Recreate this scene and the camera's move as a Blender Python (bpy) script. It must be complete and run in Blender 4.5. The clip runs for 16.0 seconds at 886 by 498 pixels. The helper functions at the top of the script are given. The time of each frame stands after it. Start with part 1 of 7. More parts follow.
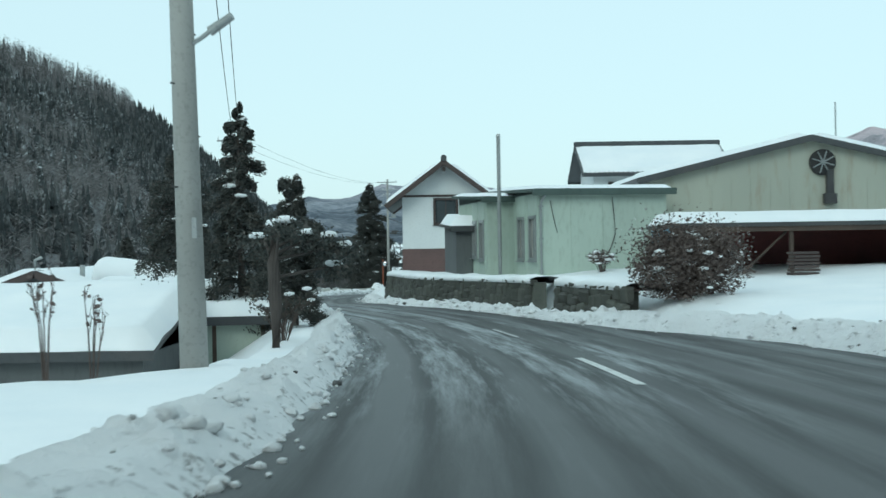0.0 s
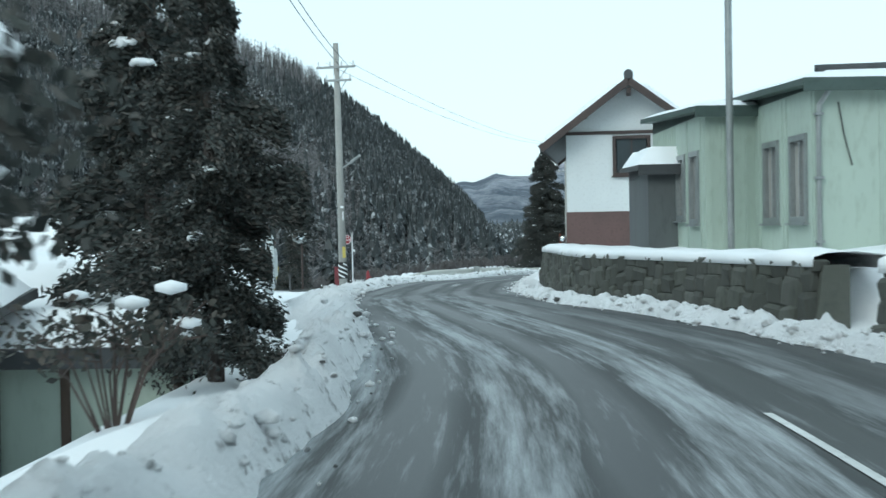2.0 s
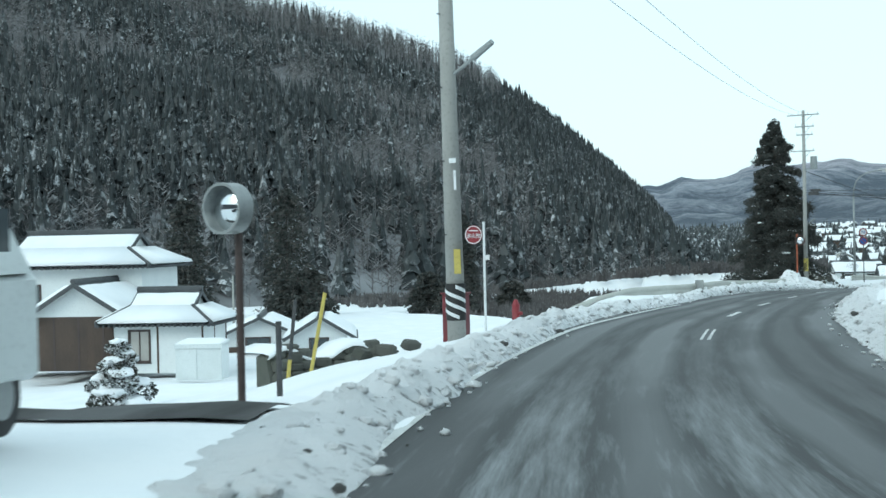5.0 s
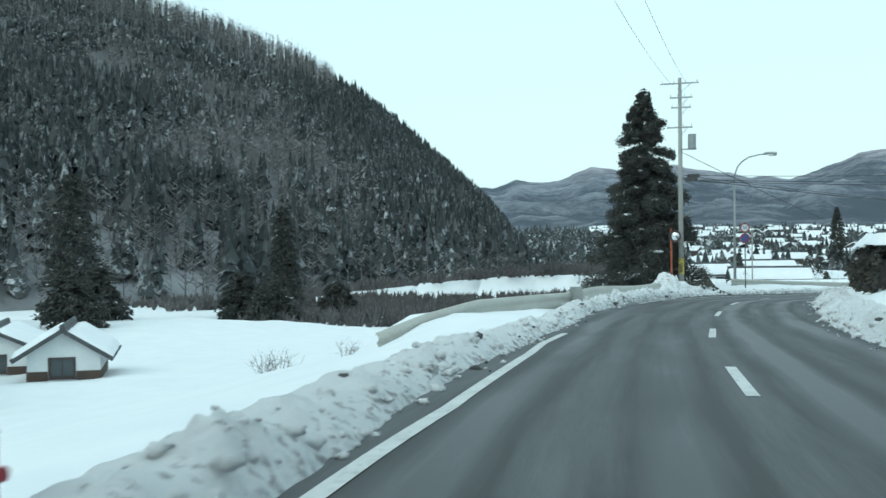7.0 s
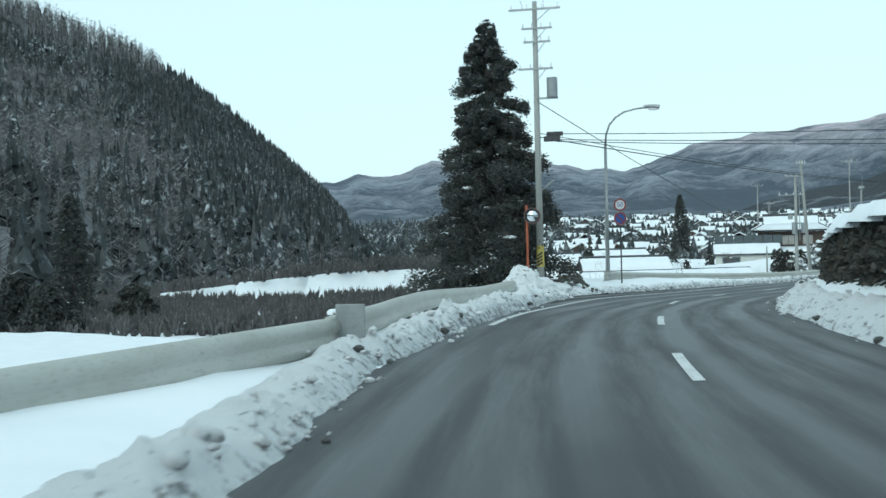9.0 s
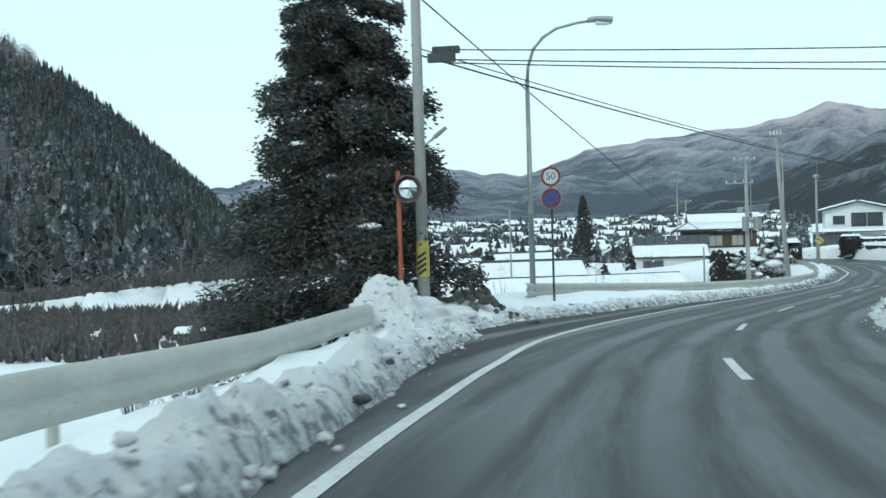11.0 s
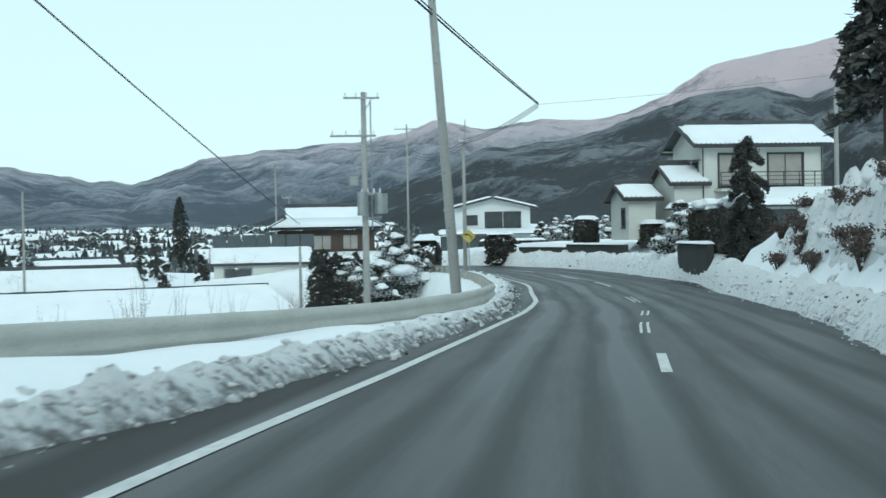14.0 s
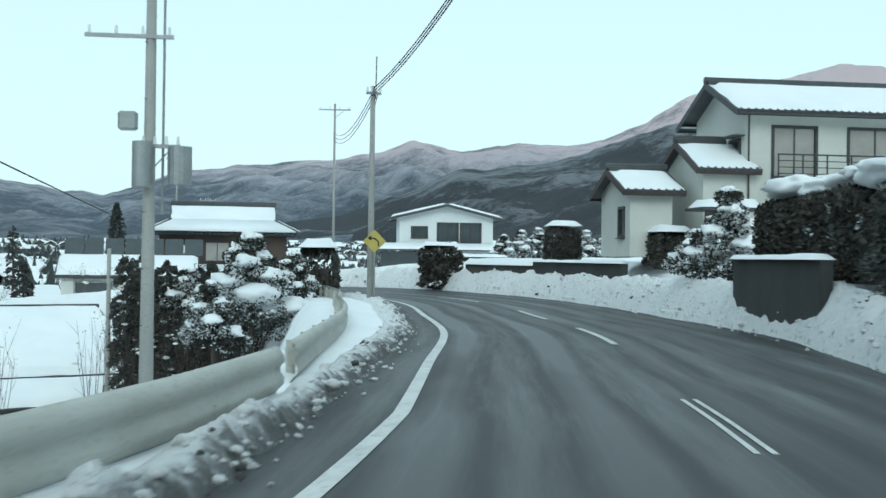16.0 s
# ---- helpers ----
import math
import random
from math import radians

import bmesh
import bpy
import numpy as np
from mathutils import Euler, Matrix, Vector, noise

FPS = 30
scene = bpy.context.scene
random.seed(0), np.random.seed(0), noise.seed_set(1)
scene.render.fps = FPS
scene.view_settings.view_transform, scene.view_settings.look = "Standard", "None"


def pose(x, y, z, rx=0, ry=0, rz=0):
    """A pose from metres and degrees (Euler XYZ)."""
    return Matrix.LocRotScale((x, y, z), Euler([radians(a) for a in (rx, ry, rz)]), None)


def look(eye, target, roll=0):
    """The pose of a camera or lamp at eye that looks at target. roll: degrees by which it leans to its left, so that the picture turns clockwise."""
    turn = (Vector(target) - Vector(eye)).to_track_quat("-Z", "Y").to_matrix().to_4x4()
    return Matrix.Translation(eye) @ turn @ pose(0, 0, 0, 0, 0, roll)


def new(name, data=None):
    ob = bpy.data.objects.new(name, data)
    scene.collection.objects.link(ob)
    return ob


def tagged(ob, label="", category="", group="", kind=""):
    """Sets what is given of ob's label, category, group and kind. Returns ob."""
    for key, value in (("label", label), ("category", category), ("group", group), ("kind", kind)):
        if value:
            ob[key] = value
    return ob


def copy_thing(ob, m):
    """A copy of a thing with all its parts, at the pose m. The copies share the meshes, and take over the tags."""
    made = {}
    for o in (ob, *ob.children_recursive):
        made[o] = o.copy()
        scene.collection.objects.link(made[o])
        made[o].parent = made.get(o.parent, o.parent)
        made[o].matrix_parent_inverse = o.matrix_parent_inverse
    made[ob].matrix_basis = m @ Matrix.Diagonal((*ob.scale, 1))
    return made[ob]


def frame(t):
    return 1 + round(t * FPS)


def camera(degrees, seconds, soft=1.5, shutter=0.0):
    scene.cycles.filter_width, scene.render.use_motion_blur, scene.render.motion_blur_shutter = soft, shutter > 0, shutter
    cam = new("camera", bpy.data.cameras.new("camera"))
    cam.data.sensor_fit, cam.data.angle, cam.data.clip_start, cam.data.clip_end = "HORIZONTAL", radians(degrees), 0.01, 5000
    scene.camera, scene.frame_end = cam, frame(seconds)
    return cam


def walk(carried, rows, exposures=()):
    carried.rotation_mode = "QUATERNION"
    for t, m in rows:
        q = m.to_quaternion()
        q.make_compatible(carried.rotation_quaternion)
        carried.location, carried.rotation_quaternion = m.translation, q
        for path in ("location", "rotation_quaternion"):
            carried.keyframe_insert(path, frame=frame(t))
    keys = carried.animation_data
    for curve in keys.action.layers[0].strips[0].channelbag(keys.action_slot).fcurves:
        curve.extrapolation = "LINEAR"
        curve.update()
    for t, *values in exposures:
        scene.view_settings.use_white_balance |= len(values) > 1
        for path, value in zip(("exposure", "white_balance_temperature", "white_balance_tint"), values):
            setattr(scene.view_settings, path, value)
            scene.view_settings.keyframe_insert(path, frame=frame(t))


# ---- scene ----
cam = camera(41.0, 16.0, soft=1.5, shutter=0.25)
PATH = [
    (0, (0.660, -1.573, 0.904), (0.668, 0.427, 0.906), -0.9),
    (0.5, (0.960, 3.961, 0.757), (0.883, 5.959, 0.746), -0.5),
    (1, (1.108, 9.282, 0.620), (0.949, 11.276, 0.599), -0.1),
    (1.5, (1.106, 14.367, 0.495), (0.879, 16.354, 0.459), -0.2),
    (2, (0.912, 19.347, 0.404), (0.604, 21.323, 0.373), -1),
    (2.5, (0.431, 24.176, 0.234), (0.045, 26.138, 0.211), -1.5),
    (3, (-0.019, 28.968, 0.199), (-0.491, 30.911, 0.174), -1.6),
    (3.2, (-0.284, 30.804, 0.182), (-0.790, 32.739, 0.168), -1.7),
    (5.3, (-5.528, 51.841, -0.139), (-6.135, 53.747, -0.155), -1.2),
    (5.5, (-5.958, 53.881, -0.211), (-6.539, 55.795, -0.228), -1.3),
    (6, (-6.977, 59.294, -0.420), (-7.484, 61.229, -0.441), -1.4),
    (6.5, (-7.767, 64.690, -0.550), (-8.188, 66.645, -0.579), -0.4),
    (7, (-8.336, 70.105, -0.682), (-8.675, 72.076, -0.701), -0.6),
    (7.5, (-8.637, 75.516, -0.753), (-8.900, 77.499, -0.770), -0.9),
    (8, (-8.792, 81.132, -0.860), (-8.983, 83.123, -0.884), -1),
    (8.5, (-8.751, 87.086, -1.096), (-8.876, 89.082, -1.129), -1.2),
    (11, (-7.070, 119.023, -2.067), (-6.974, 121.020, -2.095), -1.7),
    (11.5, (-6.085, 125.531, -2.253), (-5.903, 127.522, -2.286), -1.3),
    (12, (-4.595, 132.399, -2.575), (-4.309, 134.378, -2.609), -1.4),
    (12.5, (-2.775, 139.175, -2.868), (-2.380, 141.135, -2.905), -1.4),
    (13, (-0.636, 145.696, -3.096), (-0.127, 147.630, -3.130), -1.1),
    (13.5, (2.002, 152.308, -3.481), (2.620, 154.210, -3.508), -0.8),
    (14, (4.992, 159.029, -3.764), (5.714, 160.894, -3.787), -1.1),
    (14.5, (8.326, 165.526, -3.910), (9.117, 167.363, -3.924), -1.2),
    (15, (11.629, 171.835, -4.124), (12.448, 173.660, -4.124), -0.6),
    (15.5, (15.006, 177.902, -4.277), (15.801, 179.737, -4.271), -0.4),
    (16, (18.141, 183.939, -4.435), (18.904, 185.788, -4.421), 0.8),
]
walk(cam, [(t, look(eye, target, roll)) for t, eye, target, roll in PATH], [
    (0, 0.26, 5600, -12), (0.8, 0.36, 5600, -10), (1.5, 0.5, 5620, -8), (3, 0.62, 5680, -4), (5.5, 0.56, 5620, -9), (7, 0.44, 5560, -12), (8.5, 0.4, 5540, -10),
    (11, 0.46, 5580, -9), (12, 0.45, 5680, -5), (13.5, 0.36, 5580, -10), (16, 0.38, 5560, -10)])

# ================= light =================
SUN_AZ, SUN_EL = 205.0, 32.0          # degrees from +y towards +x; behind the drive, behind thin cloud
world = bpy.data.worlds.new("winter_sky")
scene.world = world
world.use_nodes = True
wn = world.node_tree
sky = wn.nodes.new("ShaderNodeTexSky")
sky.sky_type, sky.sun_disc = "NISHITA", False
sky.sun_elevation, sky.sun_rotation = radians(SUN_EL), radians(SUN_AZ)
sky.air_density, sky.dust_density, sky.ozone_density = 1.0, 2.0, 1.0
veil = wn.nodes.new("ShaderNodeMix")                # thin even cloud lies over the blue
veil.data_type = "RGBA"
veil.inputs[0].default_value = 0.8
veil.inputs[7].default_value = (6.1, 6.45, 6.55, 1)
wn.links.new(sky.outputs[0], veil.inputs[6])
wn.links.new(veil.outputs[2], wn.nodes["Background"].inputs[0])
wn.nodes["Background"].inputs[1].default_value = 0.12
sun = new("sun", bpy.data.lights.new("sun", "SUN"))
sun.data.energy, sun.data.angle, sun.data.color = 0.5, radians(25), (1.0, 0.9, 0.82)
az, el = radians(SUN_AZ), radians(SUN_EL)
sun.matrix_world = look((0, 0, 300), (-math.sin(az) * math.cos(el), -math.cos(az) * math.cos(el), 300 - math.sin(el)))


# ================= materials =================
def nodes_of(name):
    m = bpy.data.materials.new(name)
    m.use_nodes = True
    return m, m.node_tree.nodes, m.node_tree.links, m.node_tree.nodes["Principled BSDF"]


def ramp(n, l, fac, stops):
    r = n.new("ShaderNodeValToRGB")
    while len(r.color_ramp.elements) < len(stops):
        r.color_ramp.elements.new(0.5)
    for e, (p, c) in zip(r.color_ramp.elements, stops):
        e.position, e.color = p, (*c, 1) if len(c) == 3 else c
    l.new(fac, r.inputs[0])
    return r.outputs[0]


def noise_tex(n, l, scale, detail=4.0, stretch=None, rough=0.55, coord=None):
    t = n.new("ShaderNodeTexNoise")
    t.inputs["Scale"].default_value, t.inputs["Detail"].default_value, t.inputs["Roughness"].default_value = scale, detail, rough
    if coord is None:
        coord = n.new("ShaderNodeNewGeometry").outputs["Position"]
    if stretch:
        mp = n.new("ShaderNodeMapping")
        mp.inputs["Scale"].default_value = stretch
        l.new(coord, mp.inputs[0])
        coord = mp.outputs[0]
    l.new(coord, t.inputs["Vector"])
    return t.outputs["Fac"]


def mixc(n, l, fac, a, b):
    m = n.new("ShaderNodeMix")
    m.data_type = "RGBA"
    for sock, v in ((m.inputs[0], fac), (m.inputs[6], a), (m.inputs[7], b)):
        if isinstance(v, (int, float)):
            sock.default_value = v
        elif isinstance(v, tuple):
            sock.default_value = (*v, 1)
        else:
            l.new(v, sock)
    return m.outputs[2]


def maths(n, l, op, a, b=0.0, clamp=False):
    m = n.new("ShaderNodeMath")
    m.operation, m.use_clamp = op, clamp
    for sock, v in zip(m.inputs, (a, b)):
        if isinstance(v, (int, float)):
            sock.default_value = v
        else:
            l.new(v, sock)
    return m.outputs[0]


def bump(n, l, bsdf, height, strength=0.3, dist=0.02):
    b = n.new("ShaderNodeBump")
    b.inputs["Strength"].default_value, b.inputs["Distance"].default_value = strength, dist
    l.new(height, b.inputs["Height"])
    l.new(b.outputs[0], bsdf.inputs["Normal"])


def surf(name, c1, c2, big=0.6, fine=9.0, rough=0.7, relief=0.25, metal=0.0, c3=None, vary=0.0, stretch=None):
    """A weathered surface: stains at a large scale, grain at a fine one."""
    m, n, l, b = nodes_of(name)
    a = noise_tex(n, l, big, 5, stretch)
    f = noise_tex(n, l, fine, 6, stretch)
    col = mixc(n, l, ramp(n, l, a, [(0.35, (0, 0, 0)), (0.68, (1, 1, 1))]), c1, c2)
    col = mixc(n, l, ramp(n, l, f, [(0.52, (0, 0, 0)), (0.8, (0.8, 0.8, 0.8))]), col, c3 or tuple(v * 0.6 for v in c1))
    if vary:
        oi = n.new("ShaderNodeObjectInfo").outputs["Random"]
        col = mixc(n, l, maths(n, l, "MULTIPLY", oi, vary), col, tuple(v * 0.35 for v in c1))
    l.new(col, b.inputs["Base Color"])
    b.inputs["Roughness"].default_value, b.inputs["Metallic"].default_value = rough, metal
    if relief:
        bump(n, l, b, f, relief, 0.01)
    return m


def make_snow():
    m, n, l, b = nodes_of("snow")
    a, f = noise_tex(n, l, 0.5, 5), noise_tex(n, l, 6.0, 6)
    col = mixc(n, l, ramp(n, l, a, [(0.3, (0, 0, 0)), (0.7, (1, 1, 1))]), (0.8, 0.83, 0.86), (0.88, 0.89, 0.9))
    l.new(col, b.inputs["Base Color"])
    b.inputs["Roughness"].default_value = 0.6
    bump(n, l, b, maths(n, l, "ADD", a, maths(n, l, "MULTIPLY", f, 0.25)), 0.5, 0.08)
    return m


def make_bank_snow():
    """Ploughed snow: clean on top, grey with grit where an attribute says that the road throws it; the mottle also
    paints shading.
    """
    m, n, l, b = nodes_of("ploughed_snow")
    at = n.new("ShaderNodeAttribute")
    at.attribute_name = "grit"
    a, f = noise_tex(n, l, 2.6, 7, rough=0.68), noise_tex(n, l, 13.0, 6, rough=0.75)
    # mottle spreads the grit and paints in lump shading that the bumps barely give
    grit_shade = maths(n, l, "ADD", maths(n, l, "MULTIPLY", a, 1.3), maths(n, l, "SUBTRACT", maths(n, l, "MULTIPLY", f, 0.9), 0.3))
    k = maths(n, l, "MULTIPLY", at.outputs["Fac"], grit_shade, True)
    r = ramp(n, l, k, [(0.4, (0.87, 0.885, 0.9)), (0.54, (0.7, 0.73, 0.75)), (0.68, (0.42, 0.435, 0.445)), (0.9, (0.13, 0.13, 0.125))])
    soil = noise_tex(n, l, 5.5, 5, rough=0.6)
    dirt = ramp(n, l, maths(n, l, "ADD", soil, maths(n, l, "MULTIPLY", at.outputs["Fac"], 0.3)), [(0.69, (0, 0, 0)), (0.8, (0.75, 0.75, 0.75))])
    l.new(mixc(n, l, dirt, r, (0.09, 0.09, 0.088)), b.inputs["Base Color"])
    b.inputs["Roughness"].default_value = 0.65
    bump(n, l, b, maths(n, l, "ADD", a, maths(n, l, "MULTIPLY", f, 0.8)), 0.9, 0.12)
    return m


def make_asphalt():
    """Asphalt in metres across (u) and along (v): wet wheel tracks, strips paled for the sky's sheen, slush where the
    road stays icy.
    """
    m, n, l, b = nodes_of("asphalt")
    uv = n.new("ShaderNodeUVMap")
    uv.uv_map = "road"
    ice = n.new("ShaderNodeAttribute")
    ice.attribute_name = "ice"
    sep = n.new("ShaderNodeSeparateXYZ")
    l.new(uv.outputs[0], sep.inputs[0])
    wav = noise_tex(n, l, 0.06, 2, coord=uv.outputs[0])
    across = maths(n, l, "ADD", sep.outputs[0], maths(n, l, "MULTIPLY", wav, 0.35))
    # one bright strip between the wheels of either lane: painted sheen of the sky
    strip = maths(n, l, "COSINE", maths(n, l, "MULTIPLY", across, 2 * math.pi / 1.65))
    streak = noise_tex(n, l, 1.0, 4, (2.2, 0.035, 1), coord=uv.outputs[0])
    grain = noise_tex(n, l, 40.0, 6, coord=uv.outputs[0])
    patch = noise_tex(n, l, 0.3, 3, (1, 0.25, 1), coord=uv.outputs[0])
    # dryness from streak and patch, with the strips' sheen added to the tone
    dry = maths(n, l, "ADD", maths(n, l, "MULTIPLY", strip, 0.22), maths(n, l, "ADD", maths(n, l, "MULTIPLY", streak, 0.3), maths(n, l, "MULTIPLY", patch, 0.6)))
    col = ramp(n, l, dry, [(0.24, (0.016, 0.017, 0.018)), (0.44, (0.028, 0.03, 0.031)), (0.68, (0.088, 0.092, 0.094))])
    slush = noise_tex(n, l, 1.0, 8, (3.2, 0.17, 1), 0.72, coord=uv.outputs[0])
    k = maths(n, l, "MULTIPLY", ramp(n, l, maths(n, l, "ADD", slush, maths(n, l, "MULTIPLY", strip, 0.08)), [(0.47, (0, 0, 0)), (0.68, (1, 1, 1))]), ice.outputs["Fac"])
    col = mixc(n, l, k, col, (0.36, 0.385, 0.4))
    edge = ramp(n, l, maths(n, l, "ADD", maths(n, l, "MULTIPLY", sep.outputs[0], -0.1), maths(n, l, "MULTIPLY", streak, 0.06)), [(0.255, (0, 0, 0)), (0.33, (0.85, 0.85, 0.85))])
    col = mixc(n, l, edge, col, (0.017, 0.0155, 0.014))
    speck = ramp(n, l, grain, [(0.45, (0, 0, 0)), (0.75, (0.4, 0.4, 0.4))])
    col = mixc(n, l, speck, col, (0.03, 0.03, 0.032))
    l.new(col, b.inputs["Base Color"])
    l.new(ramp(n, l, dry, [(0.25, (0.42, 0.42, 0.42)), (0.55, (0.75, 0.75, 0.75))]), b.inputs["Roughness"])
    b.inputs["Specular IOR Level"].default_value = 0.35
    bump(n, l, b, grain, 0.25, 0.006)
    return m


def make_leaves(name, dark, mid, snowy, bare=None):
    """Foliage of many loose pieces: each piece takes a tone of its own, those that face up can carry snow."""
    m, n, l, b = nodes_of(name)
    g = n.new("ShaderNodeNewGeometry")
    col = ramp(n, l, g.outputs["Random Per Island"], [(0.0, dark), (0.6, mid), (1.0, bare or mid)])
    sep = n.new("ShaderNodeSeparateXYZ")
    l.new(g.outputs["True Normal"], sep.inputs[0])
    up = maths(n, l, "ABSOLUTE", sep.outputs[2])
    patch = noise_tex(n, l, 0.9, 4)
    k = maths(n, l, "MULTIPLY", ramp(n, l, up, [(0.35, (0, 0, 0)), (0.6, (1, 1, 1))]), ramp(n, l, patch, [(1 - snowy, (0, 0, 0)), (1 - snowy + 0.06, (1, 1, 1))]))
    col = mixc(n, l, k, col, (0.8, 0.82, 0.84))
    l.new(col, b.inputs["Base Color"])
    b.inputs["Roughness"].default_value = 0.8
    return m


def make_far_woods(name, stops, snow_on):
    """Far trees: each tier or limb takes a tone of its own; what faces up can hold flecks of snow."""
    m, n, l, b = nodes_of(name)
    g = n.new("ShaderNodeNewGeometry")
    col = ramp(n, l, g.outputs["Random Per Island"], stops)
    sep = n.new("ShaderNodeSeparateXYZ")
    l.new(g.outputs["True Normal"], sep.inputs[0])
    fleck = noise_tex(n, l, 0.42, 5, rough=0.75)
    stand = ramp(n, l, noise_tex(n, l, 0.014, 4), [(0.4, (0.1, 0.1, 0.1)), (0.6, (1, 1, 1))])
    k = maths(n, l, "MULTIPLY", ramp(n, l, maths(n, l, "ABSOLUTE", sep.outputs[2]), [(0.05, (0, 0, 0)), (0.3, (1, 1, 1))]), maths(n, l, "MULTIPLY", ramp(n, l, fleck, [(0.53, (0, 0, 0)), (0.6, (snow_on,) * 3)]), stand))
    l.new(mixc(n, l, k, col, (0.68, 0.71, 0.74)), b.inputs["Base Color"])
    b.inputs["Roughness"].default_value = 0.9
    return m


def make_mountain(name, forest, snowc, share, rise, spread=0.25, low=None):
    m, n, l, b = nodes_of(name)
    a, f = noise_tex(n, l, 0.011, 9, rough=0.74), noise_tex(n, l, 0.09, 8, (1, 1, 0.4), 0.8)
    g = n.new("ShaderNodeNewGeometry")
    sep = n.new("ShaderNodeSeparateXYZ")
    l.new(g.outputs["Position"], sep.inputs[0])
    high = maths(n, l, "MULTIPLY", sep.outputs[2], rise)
    sp = n.new("ShaderNodeAttribute")       # dark gullies, pale spurs: sun and shade put into the woods-and-snow mix
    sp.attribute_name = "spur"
    spur_light = maths(n, l, "MULTIPLY", maths(n, l, "SUBTRACT", sp.outputs["Fac"], 0.55), 0.42)
    k = ramp(n, l, maths(n, l, "ADD", maths(n, l, "ADD", maths(n, l, "ADD", a, spur_light), high), maths(n, l, "MULTIPLY", f, 0.45)), [(share + 0.1, (0, 0, 0)), (share + spread, (1, 1, 1))])
    # snow coloured blue with haze low down, pink with evening light above
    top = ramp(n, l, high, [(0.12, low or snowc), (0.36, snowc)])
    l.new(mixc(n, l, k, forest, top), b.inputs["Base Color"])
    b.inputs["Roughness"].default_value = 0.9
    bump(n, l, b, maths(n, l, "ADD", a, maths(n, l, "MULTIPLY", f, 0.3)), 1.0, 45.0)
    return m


def make_glass(name, tint):
    m, n, l, b = nodes_of(name)
    b.inputs["Base Color"].default_value = (*tint, 1)
    b.inputs["Roughness"].default_value, b.inputs["IOR"].default_value = 0.08, 1.5
    f = noise_tex(n, l, 1.5, 3)
    l.new(mixc(n, l, f, tint, tuple(v * 1.6 for v in tint)), b.inputs["Base Color"])
    return m


SNOW, BANK, ASPHALT = make_snow(), make_bank_snow(), make_asphalt()
LINE = surf("worn_line_paint", (0.62, 0.63, 0.62), (0.5, 0.51, 0.5), 1.5, 12, 0.6, 0.2, c3=(0.2, 0.2, 0.2))
CONCRETE = surf("pole_concrete", (0.36, 0.36, 0.34), (0.3, 0.3, 0.285), 0.8, 14, 0.8, 0.2)
STEEL = surf("galvanised_steel", (0.36, 0.38, 0.38), (0.28, 0.3, 0.3), 2, 20, 0.45, 0.1, 0.5)
RAIL = surf("rail_paint", (0.46, 0.465, 0.43), (0.38, 0.38, 0.345), 0.7, 10, 0.55, 0.1, c3=(0.27, 0.25, 0.21), stretch=(1, 1, 3))
DARK = surf("dark_iron", (0.04, 0.042, 0.045), (0.06, 0.06, 0.06), 2, 20, 0.6, 0.1)
MOSS = surf("mossy_stone", (0.1, 0.104, 0.09), (0.07, 0.075, 0.06), 0.9, 7, 0.9, 0.6, c3=(0.06, 0.065, 0.06))
STONE = surf("dressed_stone", (0.115, 0.118, 0.105), (0.07, 0.075, 0.06), 1.2, 7, 0.9, 0.7, c3=(0.03, 0.033, 0.028), vary=0.7, stretch=(1, 1, 0.5))
GREEN_WALL = surf("green_corrugated_wall", (0.45, 0.53, 0.46), (0.4, 0.47, 0.41), 0.5, 8, 0.6, 0.15, c3=(0.34, 0.39, 0.33), stretch=(1, 1, 0.35))
SHED_WALL = surf("weathered_shed_cladding", (0.43, 0.45, 0.38), (0.37, 0.39, 0.33), 0.35, 3, 0.7, 0.2, c3=(0.3, 0.25, 0.18), stretch=(1, 1, 0.25))
PLASTER = surf("white_plaster", (0.74, 0.77, 0.77), (0.68, 0.71, 0.72), 0.5, 10, 0.8, 0.15, c3=(0.6, 0.62, 0.62))
CREAM = surf("cream_render", (0.64, 0.65, 0.61), (0.57, 0.58, 0.54), 0.5, 10, 0.8, 0.15, c3=(0.55, 0.54, 0.49))
BROWN_BAND = surf("brown_red_base", (0.13, 0.08, 0.075), (0.1, 0.066, 0.062), 0.8, 10, 0.7, 0.2)
RUST_RED = surf("dark_red_sheet", (0.13, 0.03, 0.028), (0.09, 0.025, 0.024), 0.8, 9, 0.6, 0.2)
BLUE_SHEET = surf("faded_blue_sheet", (0.2, 0.36, 0.5), (0.16, 0.3, 0.42), 1, 9, 0.6, 0.2)
WOOD = surf("dark_weathered_wood", (0.09, 0.065, 0.05), (0.06, 0.045, 0.038), 1, 12, 0.8, 0.4, stretch=(1, 1, 0.3))
TRIM_WOOD = surf("brown_trim_boards", (0.075, 0.055, 0.05), (0.055, 0.042, 0.04), 1, 12, 0.7, 0.3)
ROOF_TILE = surf("grey_roof_tile", (0.075, 0.08, 0.085), (0.05, 0.055, 0.06), 1, 8, 0.6, 0.3)
ROOF_GREEN = surf("green_eave_sheet", (0.07, 0.1, 0.09), (0.055, 0.08, 0.07), 1, 8, 0.5, 0.1)
ROOF_DARK = surf("dark_eave_sheet", (0.05, 0.055, 0.06), (0.07, 0.07, 0.07), 1, 8, 0.5, 0.1)
GREY_WALL = surf("grey_shed_board", (0.11, 0.12, 0.12), (0.09, 0.095, 0.1), 0.7, 9, 0.8, 0.3, stretch=(1, 1, 0.3))
GLASS = make_glass("window_glass", (0.05, 0.06, 0.065))
CURTAIN_GLASS = make_glass("curtained_glass", (0.3, 0.29, 0.27))
